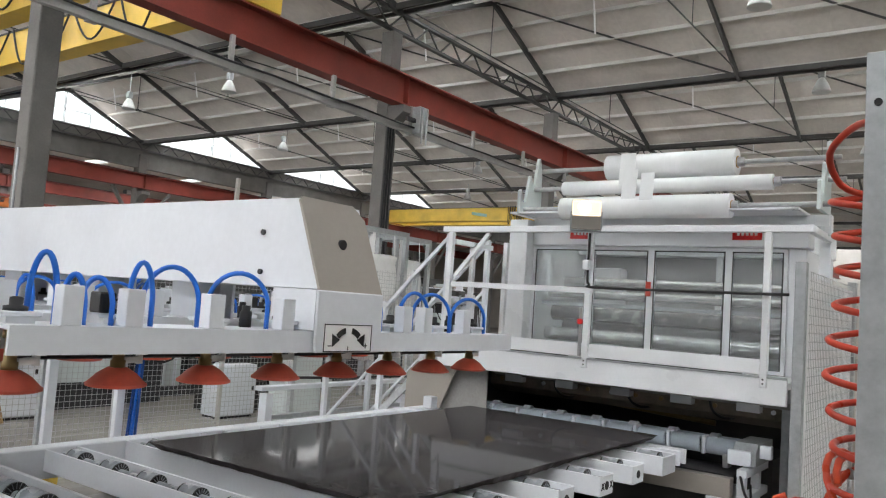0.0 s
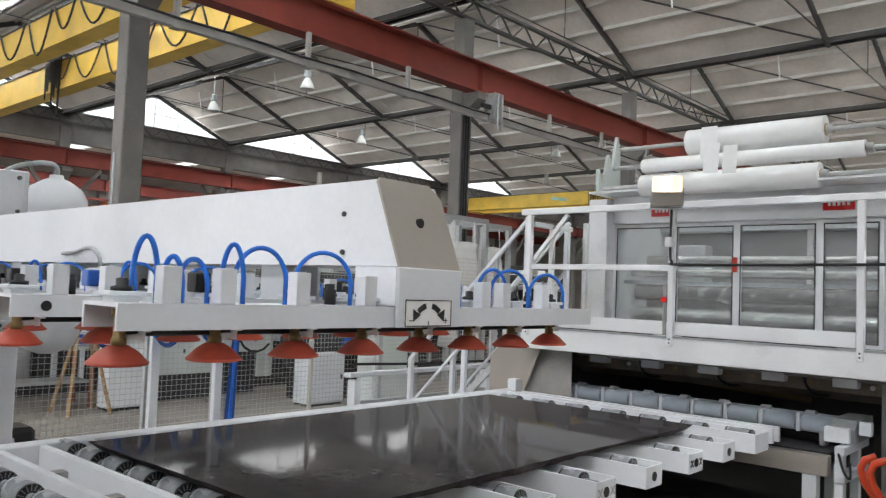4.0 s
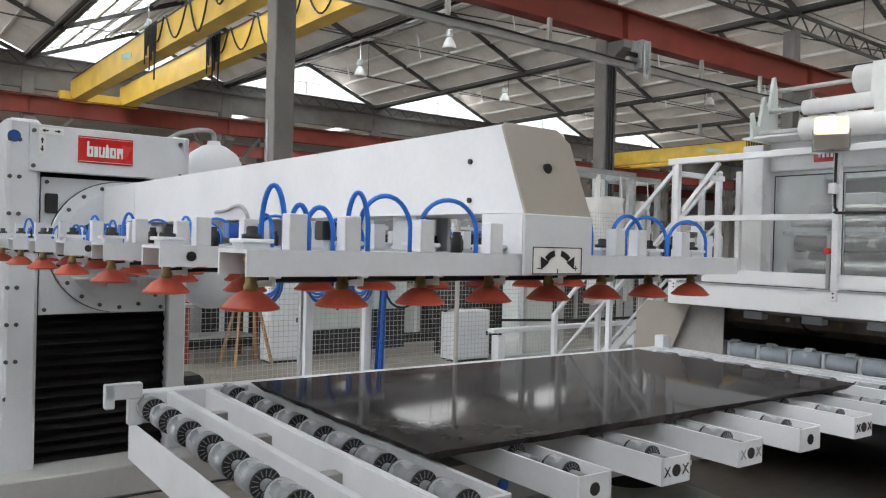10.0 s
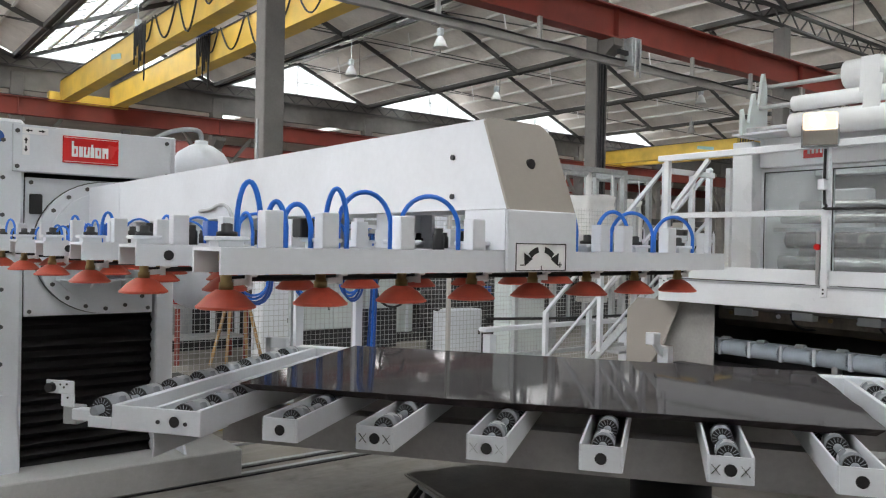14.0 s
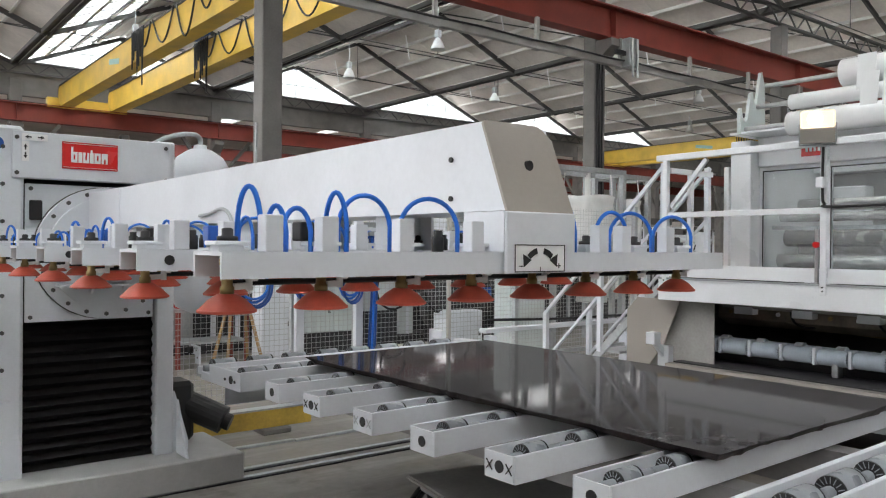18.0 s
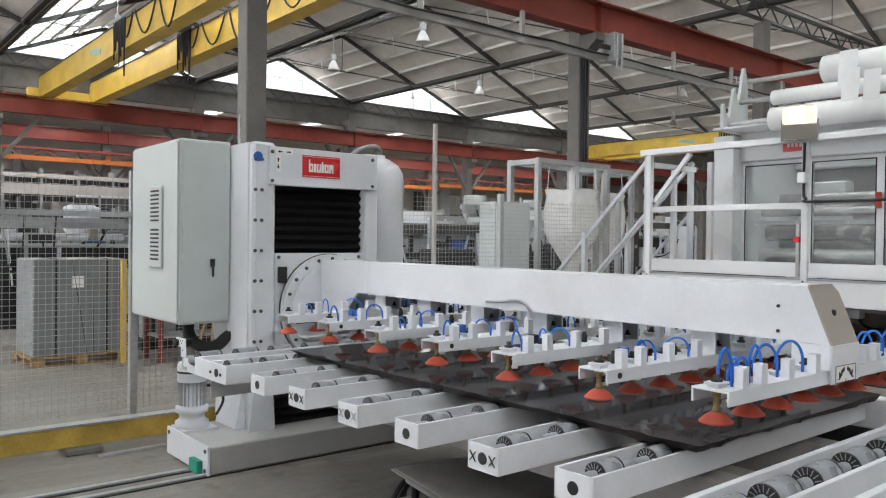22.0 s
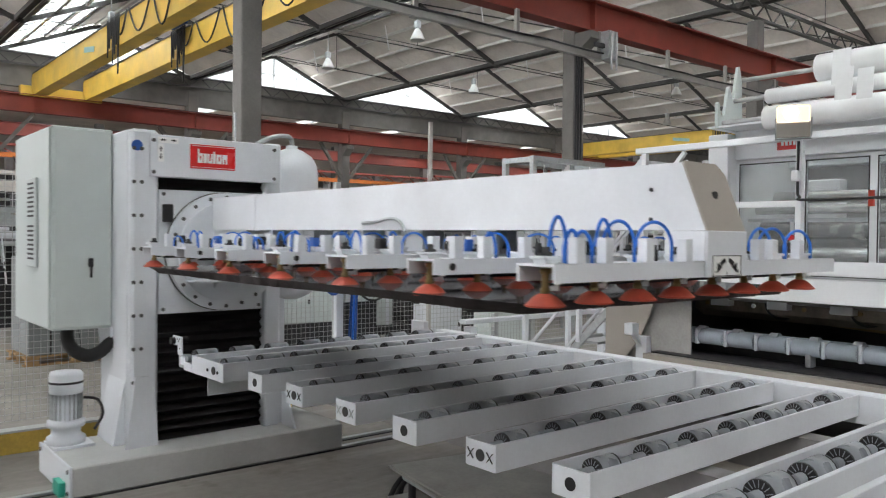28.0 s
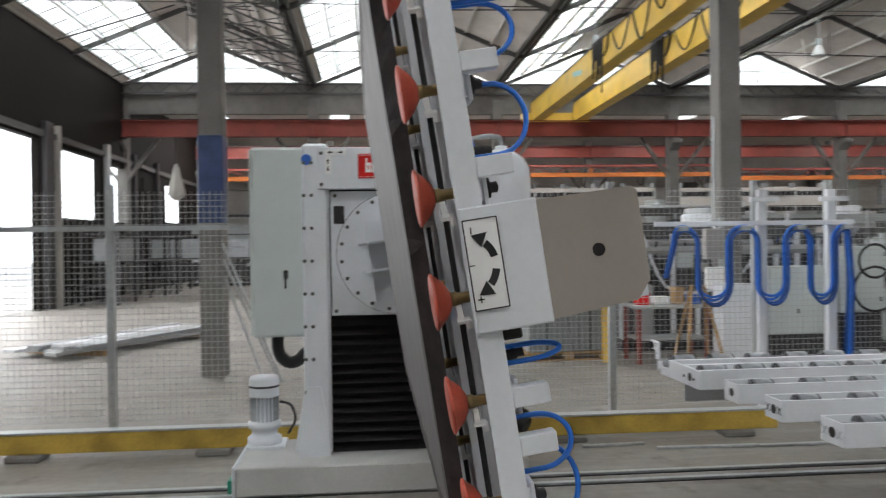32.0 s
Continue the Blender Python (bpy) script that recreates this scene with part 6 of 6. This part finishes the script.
def pallet(x, y, turn, h, label, material=GOODS):
    c = thing("pallet", "worn wooden pallet on the floor", "pallet", "pallets", pose(x, y, 0, 0, 0, turn))
    bl = None
    for px in (-0.5, 0, 0.5):
        for py in (-0.35, 0, 0.35):
            at = pose(px, py, 0.05)
            bl = again(bl, c, at) if bl else part("block", box(B(), -0.07, 0.07, -0.05, 0.05, -0.028, 0.05, 0.004), WOOD, c, at=at)
    bd = None
    for py in (-0.36, -0.18, 0, 0.18, 0.36):
        at = pose(0, py, 0.111)
        bd = again(bd, c, at) if bd else part("board", box(B(), -0.6, 0.6, -0.06, 0.06, -0.011, 0.011, 0.002), WOOD, c, at=at)
    for py in (-0.35, 0, 0.35):
        part("runner", box(B(), -0.6, 0.6, py - 0.05, py + 0.05, 0.0, 0.022), WOOD, c)
    g = thing("stacked_goods", label, "goods", "goods on pallets", pose(x, y, 0.123, 0, 0, turn))
    part("block", box(B(), -0.55, 0.55, -0.38, 0.38, 0, h, 0.012), material, g)
    for px in (-0.3, 0.3):
        part("strap", box(B(), px - 0.01, px + 0.01, -0.386, 0.386, 0.0, h + 0.006), BLACK, g)
    for px, lean in ((-0.12, 0.18), (0.12, 0.02)):
        part("strap", bar(B(), (px, -0.386, h), (px + lean, -0.386, 0.0), 0.012, 0.006), DARK, g)
    part("label", box(B(), -0.12, 0.02, -0.389, -0.381, h * 0.7, h * 0.82), SIGNWHITE, g)
    return g


pallet(2.66, 10.7, 3, 1.18, "grey wrapped block strapped on a pallet")
pallet(1.2, 12.6, -4, 1.2, "grey wrapped block strapped on a pallet")
pallet(0.2, 16.5, 10, 0.7, "low strapped load on a pallet")
tagged(part("marker_post", box(B(), -0.03, 0.03, -0.03, 0.03, 0, 1.3), YELLOW, at=pose(3.11, 10.1, 0)), "slim yellow marker post", "post")

# stone slabs leaning on racks and machinery farther back
rnd = random.Random(21)


def frame_machine(x, y, w, d, h, material, label):
    r = random.Random(int(x * 7 + y * 13))
    c = thing("machine", label, "machine", "machines down the hall", pose(x, y, 0))
    part("base", box(B(), -w / 2 - 0.05, w / 2 + 0.05, -d / 2 - 0.05, d / 2 + 0.05, 0, 0.15), DARK, c)
    part("core", box(B(), -w / 2 + 0.1, w / 2 - 0.1, -d / 4, d / 2, 0.15, h * 0.7, 0.02), DARK, c)
    px = -w / 2
    while px < w / 2 - 0.3:
        bw, bh = r.uniform(0.25, 0.9), r.uniform(0.25, 0.62) * h
        z0 = r.choice((0.15, 0.15, 0.4, 0.7))
        part("housing", box(B(), px, min(px + bw, w / 2), -d / 2 - r.uniform(-0.3, 0.1), -d / 4 - 0.002, z0, z0 + bh, 0.015), r.choice((material, TRUSS, CABINET, PLATE, DARK, DARK)), c)
        px += bw + r.uniform(0.06, 0.35)
    for i in range(3):
        z = h * r.uniform(0.55, 0.98)
        part("pipe", rod(B(), (-w / 2 + r.uniform(0, 0.6), -d / 2 + 0.1 * i, z), (w / 2 - r.uniform(0, 0.8), -d / 2 + 0.1 * i, z), r.uniform(0.03, 0.07), 8), r.choice((GALV, WHITE, STEEL)), c)
    for i in range(6):
        px = -w / 2 + (i + r.uniform(0.2, 0.8)) * w / 6
        part("post", box(B(), px - 0.03, px + 0.03, -d / 2 - 0.02, -d / 2 + 0.04, 0, h * r.uniform(0.7, 1.05)), r.choice((GALV, WHITE, DARK)), c)
    part("top_beam", box(B(), -w / 2, w / 2, -d / 2 + 0.05, -d / 2 + 0.17, h * 0.86, h * 0.95), r.choice((GALV, TRUSS)), c)
    part("hopper", lathe(B(), [(0.1, h * 0.7), (0.32, h * 0.85), (0.32, h * 1.05), (0.3, h * 1.06)], pose(r.uniform(-w / 3, w / 3), 0, 0), 14), r.choice((WHITE, CABINET)), c)
    part("motor", rod(B(), (w * 0.1, -d / 2 + 0.2, h * 0.75), (w * 0.1 + 0.35, -d / 2 + 0.2, h * 0.75), 0.11, 12), BLUEPAINT if r.random() < 0.4 else DARK, c)
    for i in range(9):
        px, z = r.uniform(-w / 2, w / 2 - 0.2), r.uniform(0.3, 1.0) * h
        s = r.uniform(0.06, 0.25)
        part("fitting", box(B(), px, px + s, -d / 2 - 0.06, -d / 2 + 0.3, z, z + s * r.uniform(0.5, 1.6), 0.008), r.choice((DARK, TRUSS, WHITE, GALV, BLACK, CABINET, PLATE)), c)
    for i in range(7):
        px, z = r.uniform(-w / 2, w / 2), r.uniform(0.2, 0.6) * h
        part("conduit", rod(B(), (px, -d / 2 - 0.05, z), (px + r.uniform(-0.1, 0.1), -d / 2 - 0.03, z + r.uniform(0.5, 1.0)), 0.015, 6), r.choice((BLACK, GALV, WHITE)), c)
    pts = [(-w * 0.4, -d / 2, h * 0.9), (-w * 0.3, -d / 2 - 0.1, h * 0.5), (-w * 0.1, -d / 2 - 0.1, h * 0.45), (w * 0.1, -d / 2 - 0.08, h * 0.6), (w * 0.2, -d / 2, h * 0.85)]
    part("hanging_hose", tube(B(), pts, 0.022), r.choice((BLACK, WHITE)), c)
    return c


for x, y, w, d, h, m in ((8.6, 10.9, 2.6, 0.9, 1.95, CABINET), (5.2, 11.6, 3.0, 1.0, 1.9, GALV), (12.6, 11.5, 3.2, 1.2, 2.1, DARK), (10.5, 14, 3.0, 1.5, 1.9, CABINET), (3.6, 15.5, 3.2, 1.4, 2.0, CABINET), (8.2, 17, 3.5, 1.6, 2.2, DARK), (14.5, 15.5, 3.5, 1.6, 2.6, PLATE), (13, 21, 5, 2, 2.4, WHITE), (6.0, 20.5, 4.5, 1.8, 2.2, CABINET), (0.5, 23, 5, 2, 2.0, PLATE), (19, 19, 5, 2, 2.8, CABINET), (20, 25, 6, 2, 2.6, DARK), (24.5, 18, 4, 2, 2.4, WHITE), (29, 22, 6, 2, 3.0, WHITE), (9, 25, 6, 2, 2.8, CABINET), (3, 33, 8, 2, 2.6, CABINET), (14, 34, 8, 2, 3.0, DARK), (-5, 34, 5, 2, 2.5, CABINET), (26, 33, 8, 2, 3.0, WHITE)):
    frame_machine(x, y, w, d, h, m, "cluttered grey and white factory machine down the hall")


def a_frame(x, y, turn, col):
    c = thing("slab_rack", "steel A-frame rack with leaning stone slabs", "rack", "slab racks", pose(x, y, 0, 0, 0, turn))
    for px in (-1.1, 0, 1.1):
        part("leg", bar(B(), (px, -0.5, 0.05), (px, 0, 1.7), 0.06), RED, c)
        part("leg", bar(B(), (px, 0.5, 0.05), (px, 0, 1.7), 0.06), RED, c)
    for i in range(4):
        part("slab", box(B(), -1.4, 1.4, -0.012, 0.012, 0, 1.5, 0.002), col, c, at=pose(0, -0.56 - i * 0.03, 0.06, -14, 0, 0))
    part("base", box(B(), -1.3, 1.3, -0.75, 0.75, 0, 0.06), DARK, c)


a_frame(-1.0, 28.0, 5, GREYBLOCK)

a_frame(1.2, 18.3, 8, PALESTONE)

low = thing("sheet_stack", "low untidy stack of long pale boards and rails", "stack", at=pose(-4.1, 13.4, 0, 0, 0, 64))
for i in range(9):
    part("board", box(B(), -1.9 + 0.1 * (i % 3), 1.7 - 0.15 * (i % 4), -0.12, 0.12, 0, 0.05), (GALV, WHITE, GREYBLOCK)[i % 3], low, at=pose(0.1 * (i % 4), -0.55 + 0.26 * (i % 5), 0.08 + 0.06 * (i // 5), 0, 0, (i * 37) % 9 - 4))
for x in (-1.2, 1.1):
    part("bearer", box(B(), x - 0.05, x + 0.05, -0.75, 0.75, 0, 0.08), WOOD, low)
for i, (dx, dy) in enumerate(((0.4, 0.1), (0.55, 0.0), (0.62, 0.2))):
    tagged(part("leaning_bar", bar(B(), (dx + 0.35, -0.45 - dy, 0.012), (0.22, -0.1 - 0.05 * i, 1.25 + 0.2 * i), 0.025), GALV, at=pose(X0, NEAR, 0)), "thin steel bar leaning on the column", "bar", "leaning bars")
shelf = thing("steel_rack", "dark steel rack with grey panels by the end wall", "rack", "steel racks", at=pose(-7.6, 24.3, 0))
for x in (-0.5, 0.5):
    for y in (-1.6, 0, 1.6):
        part("upright", box(B(), x - 0.04, x + 0.04, y - 0.04, y + 0.04, 0, 2.3), DARK, shelf)
for z in (0.5, 1.2, 2.0):
    part("shelf_board", box(B(), -0.46, 0.46, -1.55, 1.55, z, z + 0.05), DARK, shelf)
part("panel", box(B(), -0.3, 0.3, -1.2, 1.1, 1.26, 1.9, 0.02), GREYBLOCK, shelf)
part("crate", box(B(), -0.4, 0.4, -0.9, 1.3, 0.56, 1.1, 0.02), DARK, shelf)
copy_thing(shelf, pose(-5.2, 27.0, 0, 0, 0, 82))
copy_thing(shelf, pose(-7.5, 29.5, 0))

saw = thing("trestle", "red-brown metal trestle with tools", "trestle", at=pose(-1.2, 13.2, 0))
for px in (-0.4, 0.4):
    part("leg", bar(B(), (px, -0.3, 0), (px * 0.7, 0, 0.85), 0.04), RED, saw)
    part("leg", bar(B(), (px, 0.3, 0), (px * 0.7, 0, 0.85), 0.04), RED, saw)
part("top", box(B(), -0.5, 0.5, -0.05, 0.05, 0.83, 0.9), RED, saw)
ladder = thing("wooden_trestle", "bare wooden trestle behind the fence", "trestle", at=pose(4.1, 9.4, 0))
for px in (-0.25, 0.25):
    part("leg", bar(B(), (px, -0.25, 0), (px * 0.3, 0, 1.05), 0.032), WOOD, ladder)
    part("leg", bar(B(), (px, 0.25, 0), (px * 0.3, 0, 1.05), 0.032), WOOD, ladder)
bench = thing("work_table", "cluttered steel work table behind the fence", "table", at=pose(3.95, 10.1, 0))
part("top", box(B(), -0.5, 0.5, -0.3, 0.3, 0.72, 0.76, 0.004), GALV, bench)
part("lower_shelf", box(B(), -0.46, 0.46, -0.26, 0.26, 0.3, 0.33, 0.004), GALV, bench)
for x in (-0.46, 0.46):
    for y in (-0.26, 0.26):
        part("leg", box(B(), x - 0.025, x + 0.025, y - 0.025, y + 0.025, 0, 0.72), RED, bench)
for x, w, h, m, nm, lb in ((-0.35, 0.16, 0.16, SIGNRED, "tool_box", "red metal tool box on the work table"), (-0.1, 0.2, 0.1, SIGNWHITE, "plastic_tub", "white plastic tub on the work table"), (0.14, 0.12, 0.22, CARD, "cardboard_box", "brown cardboard box on the work table"), (0.36, 0.14, 0.12, BLUEPAINT, "tool_box", "blue metal tool box on the work table")):
    bx = tagged(part(nm, box(B(), -w / 2, w / 2, -0.1, 0.1, 0, h, 0.012), m, at=pose(3.95 + x, 10.05, 0.761)), lb, "box")
    part("lid", box(B(), -w / 2 - 0.005, w / 2 + 0.005, -0.105, 0.105, h * 0.8, h + 0.006, 0.004), m, bx)
truck = thing("fork_lift", "orange forklift parked far down the hall", "forklift", at=pose(-1.9, 21.5, 0))
part("body", box(B(), -0.6, 0.6, -1.0, 0.9, 0.3, 1.0, 0.08), ORANGE, truck)
part("mast", box(B(), -0.5, 0.5, -1.2, -1.02, 0.1, 2.1), DARK, truck)
for px in (-0.55, 0.55):
    part("roof_post", bar(B(), (px, -0.9, 1.0), (px, -0.7, 2.0), 0.06), DARK, truck)
    part("wheel", rod(B(), (px - 0.1, 0.5, 0.3), (px + 0.1, 0.5, 0.3), 0.3, 16), BLACK, truck)
    part("wheel", rod(B(), (px - 0.1, -0.7, 0.3), (px + 0.1, -0.7, 0.3), 0.3, 16), BLACK, truck)
part("roof", box(B(), -0.6, 0.6, -0.8, 0.6, 2.0, 2.06), DARK, truck)
pole = tagged(part("pale_pole", box(B(), -0.022, 0.022, -0.022, 0.022, 0, 3.1), WALL, at=pose(6.4, 8.0, 0)), "slim pale service pole behind the fence", "pole")

# tall pale storage rack along the rear aisle
def tall_rack(x, y, bays):
    w = bays * 1.5
    c = thing("storage_rack", "tall pale storage rack with dark pigeonholes", "rack", "tall racks", pose(x, y, 0))
    r = random.Random(int(x * 3 + 5))
    part("back_panel", box(B(), 0, w, 0.5, 0.54, 0, 4.3), WALL, c)
    for i in range(bays + 1):
        part("upright", box(B(), i * 1.5 - 0.06, i * 1.5 + 0.06, -0.06, 0.498, 0, 4.5, 0.008), GALV, c)
    for z, h in ((0.9, 0.1), (1.95, 0.28), (2.5, 0.12), (3.36, 0.42), (4.1, 0.14)):
        part("shelf_board", box(B(), -0.06, w + 0.06, -0.1, -0.062, z, z + h, 0.006), WALL, c)
    for z0, z1 in ((3.08, 3.34), (3.84, 4.06)):
        for i in range(bays * 4):
            px = i * 0.375 + 0.1
            part("pigeonhole", box(B(), px, px + 0.26, -0.05, 0.4, z0, z1), r.choice((DARK, DARK, BLACK)), c)
    for i in range(bays):
        for z0, z1 in ((0.15, 0.85), (1.05, 1.9), (2.65, 3.0)):
            if r.random() < 0.7:
                part("stored_box", box(B(), i * 1.5 + r.uniform(0.12, 0.4), i * 1.5 + r.uniform(0.8, 1.38), r.uniform(0, 0.1), 0.4, z0, z1 - r.uniform(0, 0.25), 0.02), r.choice((DARK, BLACK, GREYBLOCK, CABINET, WHITE, PLATE)), c)


tall_rack(5.0, 37.6, 6)
tall_rack(15.5, 37.9, 5)

# gathered bag on a cord under the far runway beam
bag = thing("hanging_bag", "pale gathered cloth bag hanging on a cord", "bag", at=pose(-6.79, FAR - 0.35, 0))
b = lathe(B(), [(0.03, 4.56), (0.09, 4.42), (0.15, 4.1), (0.23, 3.7), (0.26, 3.5), (0.2, 3.35), (0.05, 3.28)], pose(0, 0, 0), 22)
for i, v in enumerate(b.verts):
    k = 1 + 0.18 * math.sin(7 * math.atan2(v.co.y, v.co.x)) + 0.06 * math.sin(v.co.z * 9)
    v.co.x, v.co.y = v.co.x * k, v.co.y * k
part("sack", b, WALL, bag)
part("cord", rod(B(), (0, 0, 4.54), (0, 0, 5.51), 0.02, 6), BLACK, bag)

# steel low frames on the floor by the fence
bench = thing("low_bench", "low white steel frame with a bowed rail beside the line", "frame", at=pose(6.0, 5.6, 0))
part("top", box(B(), -1.1, 1.1, -0.05, 0.05, 0.77, 0.81, 0.004), WHITE, bench)
part("lower_rail", box(B(), -1.0, 1.0, -0.03, 0.03, 0.5, 0.54, 0.004), GALV, bench)
part("cable", tube(B(), [(-1.1, -0.07, 0.9), (0, -0.08, 0.86), (1.0, -0.08, 0.84), (1.15, -0.09, 0.7), (1.2, -0.1, 0.55)], 0.014), BLACK, bench)
for x in (-1.0, 1.0):
    part("leg", box(B(), x - 0.04, x + 0.04, -0.05, 0.05, 0, 0.74), WHITE, bench)

# ---- near stand with the coiled air hose ----
stand = thing("hose_stand", "galvanised punched steel post", "post", at=pose(1.31, 0.192, 0))
part("plate", box(B(), -0.004, 0.004, -0.06, 0.036, 0, 2.1, 0.001), GALV, stand)
part("flange", box(B(), 0.004, 0.06, -0.06, -0.054, 0, 2.1), GALV, stand)
part("foot", box(B(), -0.1, 0.1, -0.12, 0.1, 0, 0.012), GALV, stand)
for z in (2.02, 1.41, 0.9):
    part("hole", rod(B(), (-0.006, 0.018, z), (-0.0035, 0.018, z), 0.006, 12), BLACK, stand)
coil = thing("coiled_hose", "red spiral air hose hanging in coils", "hose", at=pose(1.615, 0.262, 0))
pts = []
turns = 9
for i in range(turns * 18 + 1):
    a = 2 * math.pi * i / 18
    z = 1.93 - i / 18 * 0.066
    pts.append((0.054 * math.cos(a) + 0.006 * math.sin(i * 0.11), 0.054 * math.sin(a) + 0.008 * math.cos(i * 0.07), z))
part("spiral", tube(B(), pts, 0.0068, 8), REDHOSE, coil)
for k, (du, z, ra, rb, lean) in enumerate(((0.0, 1.37, 0.055, 0.065, 0.3), (-0.01, 1.33, 0.06, 0.08, -0.5), (0.05, 1.28, 0.085, 0.055, 0.7), (0.03, 1.24, 0.08, 0.05, -0.2), (0.05, 1.2, 0.085, 0.06, 0.4))):
    pts = []
    for i in range(30):
        a = 2 * math.pi * i / 17 + k * 1.3
        u = du + ra * math.cos(a)
        n = 0.03 * math.sin(a + k) + 0.0022 * i - 0.03
        pts.append((-0.6 * u + 0.8 * n, 0.8 * u + 0.6 * n, z + rb * math.sin(a) + lean * 0.06 * math.cos(a)))
    part("tangle", tube(B(), pts, 0.007, 8), HOSEORANGE, coil, "tangled lower coils")
part("grey_sleeve", tube(B(), [(0.02, 0.02, 1.4), (0.05, -0.02, 1.39), (0.065, -0.04, 1.33), (0.06, -0.045, 1.25), (0.05, -0.04, 1.15)], 0.011, 10), GALV, coil, "grey corrugated sleeve")
part("lead", tube(B(), [(0.054, 0.0, 1.93), (0.03, 0.05, 1.95), (-0.04, 0.06, 2.0), (-0.13, 0.0, 2.03), (-0.22, -0.06, 2.0), (-0.284, -0.085, 1.93)], 0.0068, 8), REDHOSE, coil)
part("drop", tube(B(), [(0.05, 0, 1.3), (0.06, 0.02, 0.9), (0.02, 0.05, 0.4), (-0.05, 0.05, 0.01)], 0.0068, 8), REDHOSE, coil)


# ---- moving things ----
def glide(rows, t):
    """The value at t between rows of (seconds, value)."""
    if t <= rows[0][0]:
        return rows[0][1]
    for (a, u), (c, v) in zip(rows, rows[1:]):
        if t <= c:
            return u + (v - u) * (t - a) / (c - a)
    return rows[-1][1]


TRAVEL = [(0, 1.343), (18.1, 1.343), (18.5, 1.489), (19, 1.789), (19.5, 2.117), (20, 2.446), (20.5, 2.774), (21, 3.0), (21.5, 3.05), (22, 3.1), (22.5, 3.12), (26.9, 3.12), (27.2, 3.04), (27.5, 2.87), (28, 2.27), (28.5, 1.94), (29, 1.61), (29.5, 1.27), (30, 0.945), (30.5, 0.59), (31, 0.32), (31.5, 0.25), (32, 0.15)]
LIFT = [(0, 1.53), (18.1, 1.532), (18.5, 1.489), (19, 1.395), (19.5, 1.271), (20, 1.147), (20.5, 1.091), (21, 1.068), (22, 1.06), (22.5, 1.048), (23, 1.022), (24, 0.978), (24.5, 0.956), (25.7, 0.956), (26.3, 1.02), (27.5, 1.36), (28, 1.48), (28.5, 1.51), (29, 1.53), (31, 1.53), (32, 1.548)]
TILT = [(0, 0), (29.6, 0), (29.8, 3), (30, 10.8), (30.25, 22), (30.5, 34), (30.75, 46), (31, 57.3), (31.25, 67.8), (31.5, 76), (31.75, 80), (32, 81.7)]
SPIN = [(0, 0), (9.6, 0), (10, -2), (10.5, -8), (11, -14.7), (11.5, -21.3), (12, -28), (12.5, -34.4), (13, -40.6), (13.5, -47), (14, -53.5), (14.5, -59.6), (15.5, -71), (16.5, -81.3), (17, -84), (17.5, -87.4), (18, -89.0), (18.25, -89.3), (32, -89.3)]
SLIDE = [(0, 0.62), (1, 0.43), (2, 0.24), (2.5, 0.14), (3.5, -0.06), (4.5, -0.26), (5, -0.37), (5.5, -0.5), (6, -0.61), (6.5, -0.73), (7, -0.81), (7.5, -0.75), (8, -0.62), (8.5, -0.49), (9, -0.33), (9.5, -0.16), (9.8, -0.1), (32, -0.1)]
DRIFT = [(0, -0.14), (2.5, -0.13), (5, -0.09), (7, -0.075), (9, -0.06), (11.5, 0.025), (32, 0.025)]
SLAB_LIFTED = 25.8


def steps():
    return [i * 0.25 for i in range(129)]


def table_pose(t):
    return pose(*PIVOT, 0, 0, 0, glide(SPIN, t)) @ pose(CX - PIVOT[0], CY - PIVOT[1], 0)


def arm_pose(t):
    return pose(0.06, 0, glide(LIFT, t), 0, glide(TILT, t), 0)


def slab_pose(t):
    at = pose(CX, CY, TOP + 0.006, 0, 0, glide(SPIN, t)) @ pose(glide(SLIDE, t), glide(DRIFT, t), 0)
    if t <= SLAB_LIFTED:
        return at
    held = (pose(glide(TRAVEL, SLAB_LIFTED), TY, 0) @ arm_pose(SLAB_LIFTED)).inverted() @ slab_pose(SLAB_LIFTED)
    return pose(glide(TRAVEL, t), TY, 0) @ arm_pose(t) @ held


def motions():
    walk(rob, [(t, pose(glide(TRAVEL, t), TY, 0)) for t in steps()])
    walk(arm, [(t, arm_pose(t)) for t in steps()])
    walk(carriage, [(t, pose(0, 0, glide(LIFT, t))) for t in steps()])
    walk(table, [(t, table_pose(t)) for t in steps()])
    walk(slab, [(t, slab_pose(t)) for t in steps()])


motions()
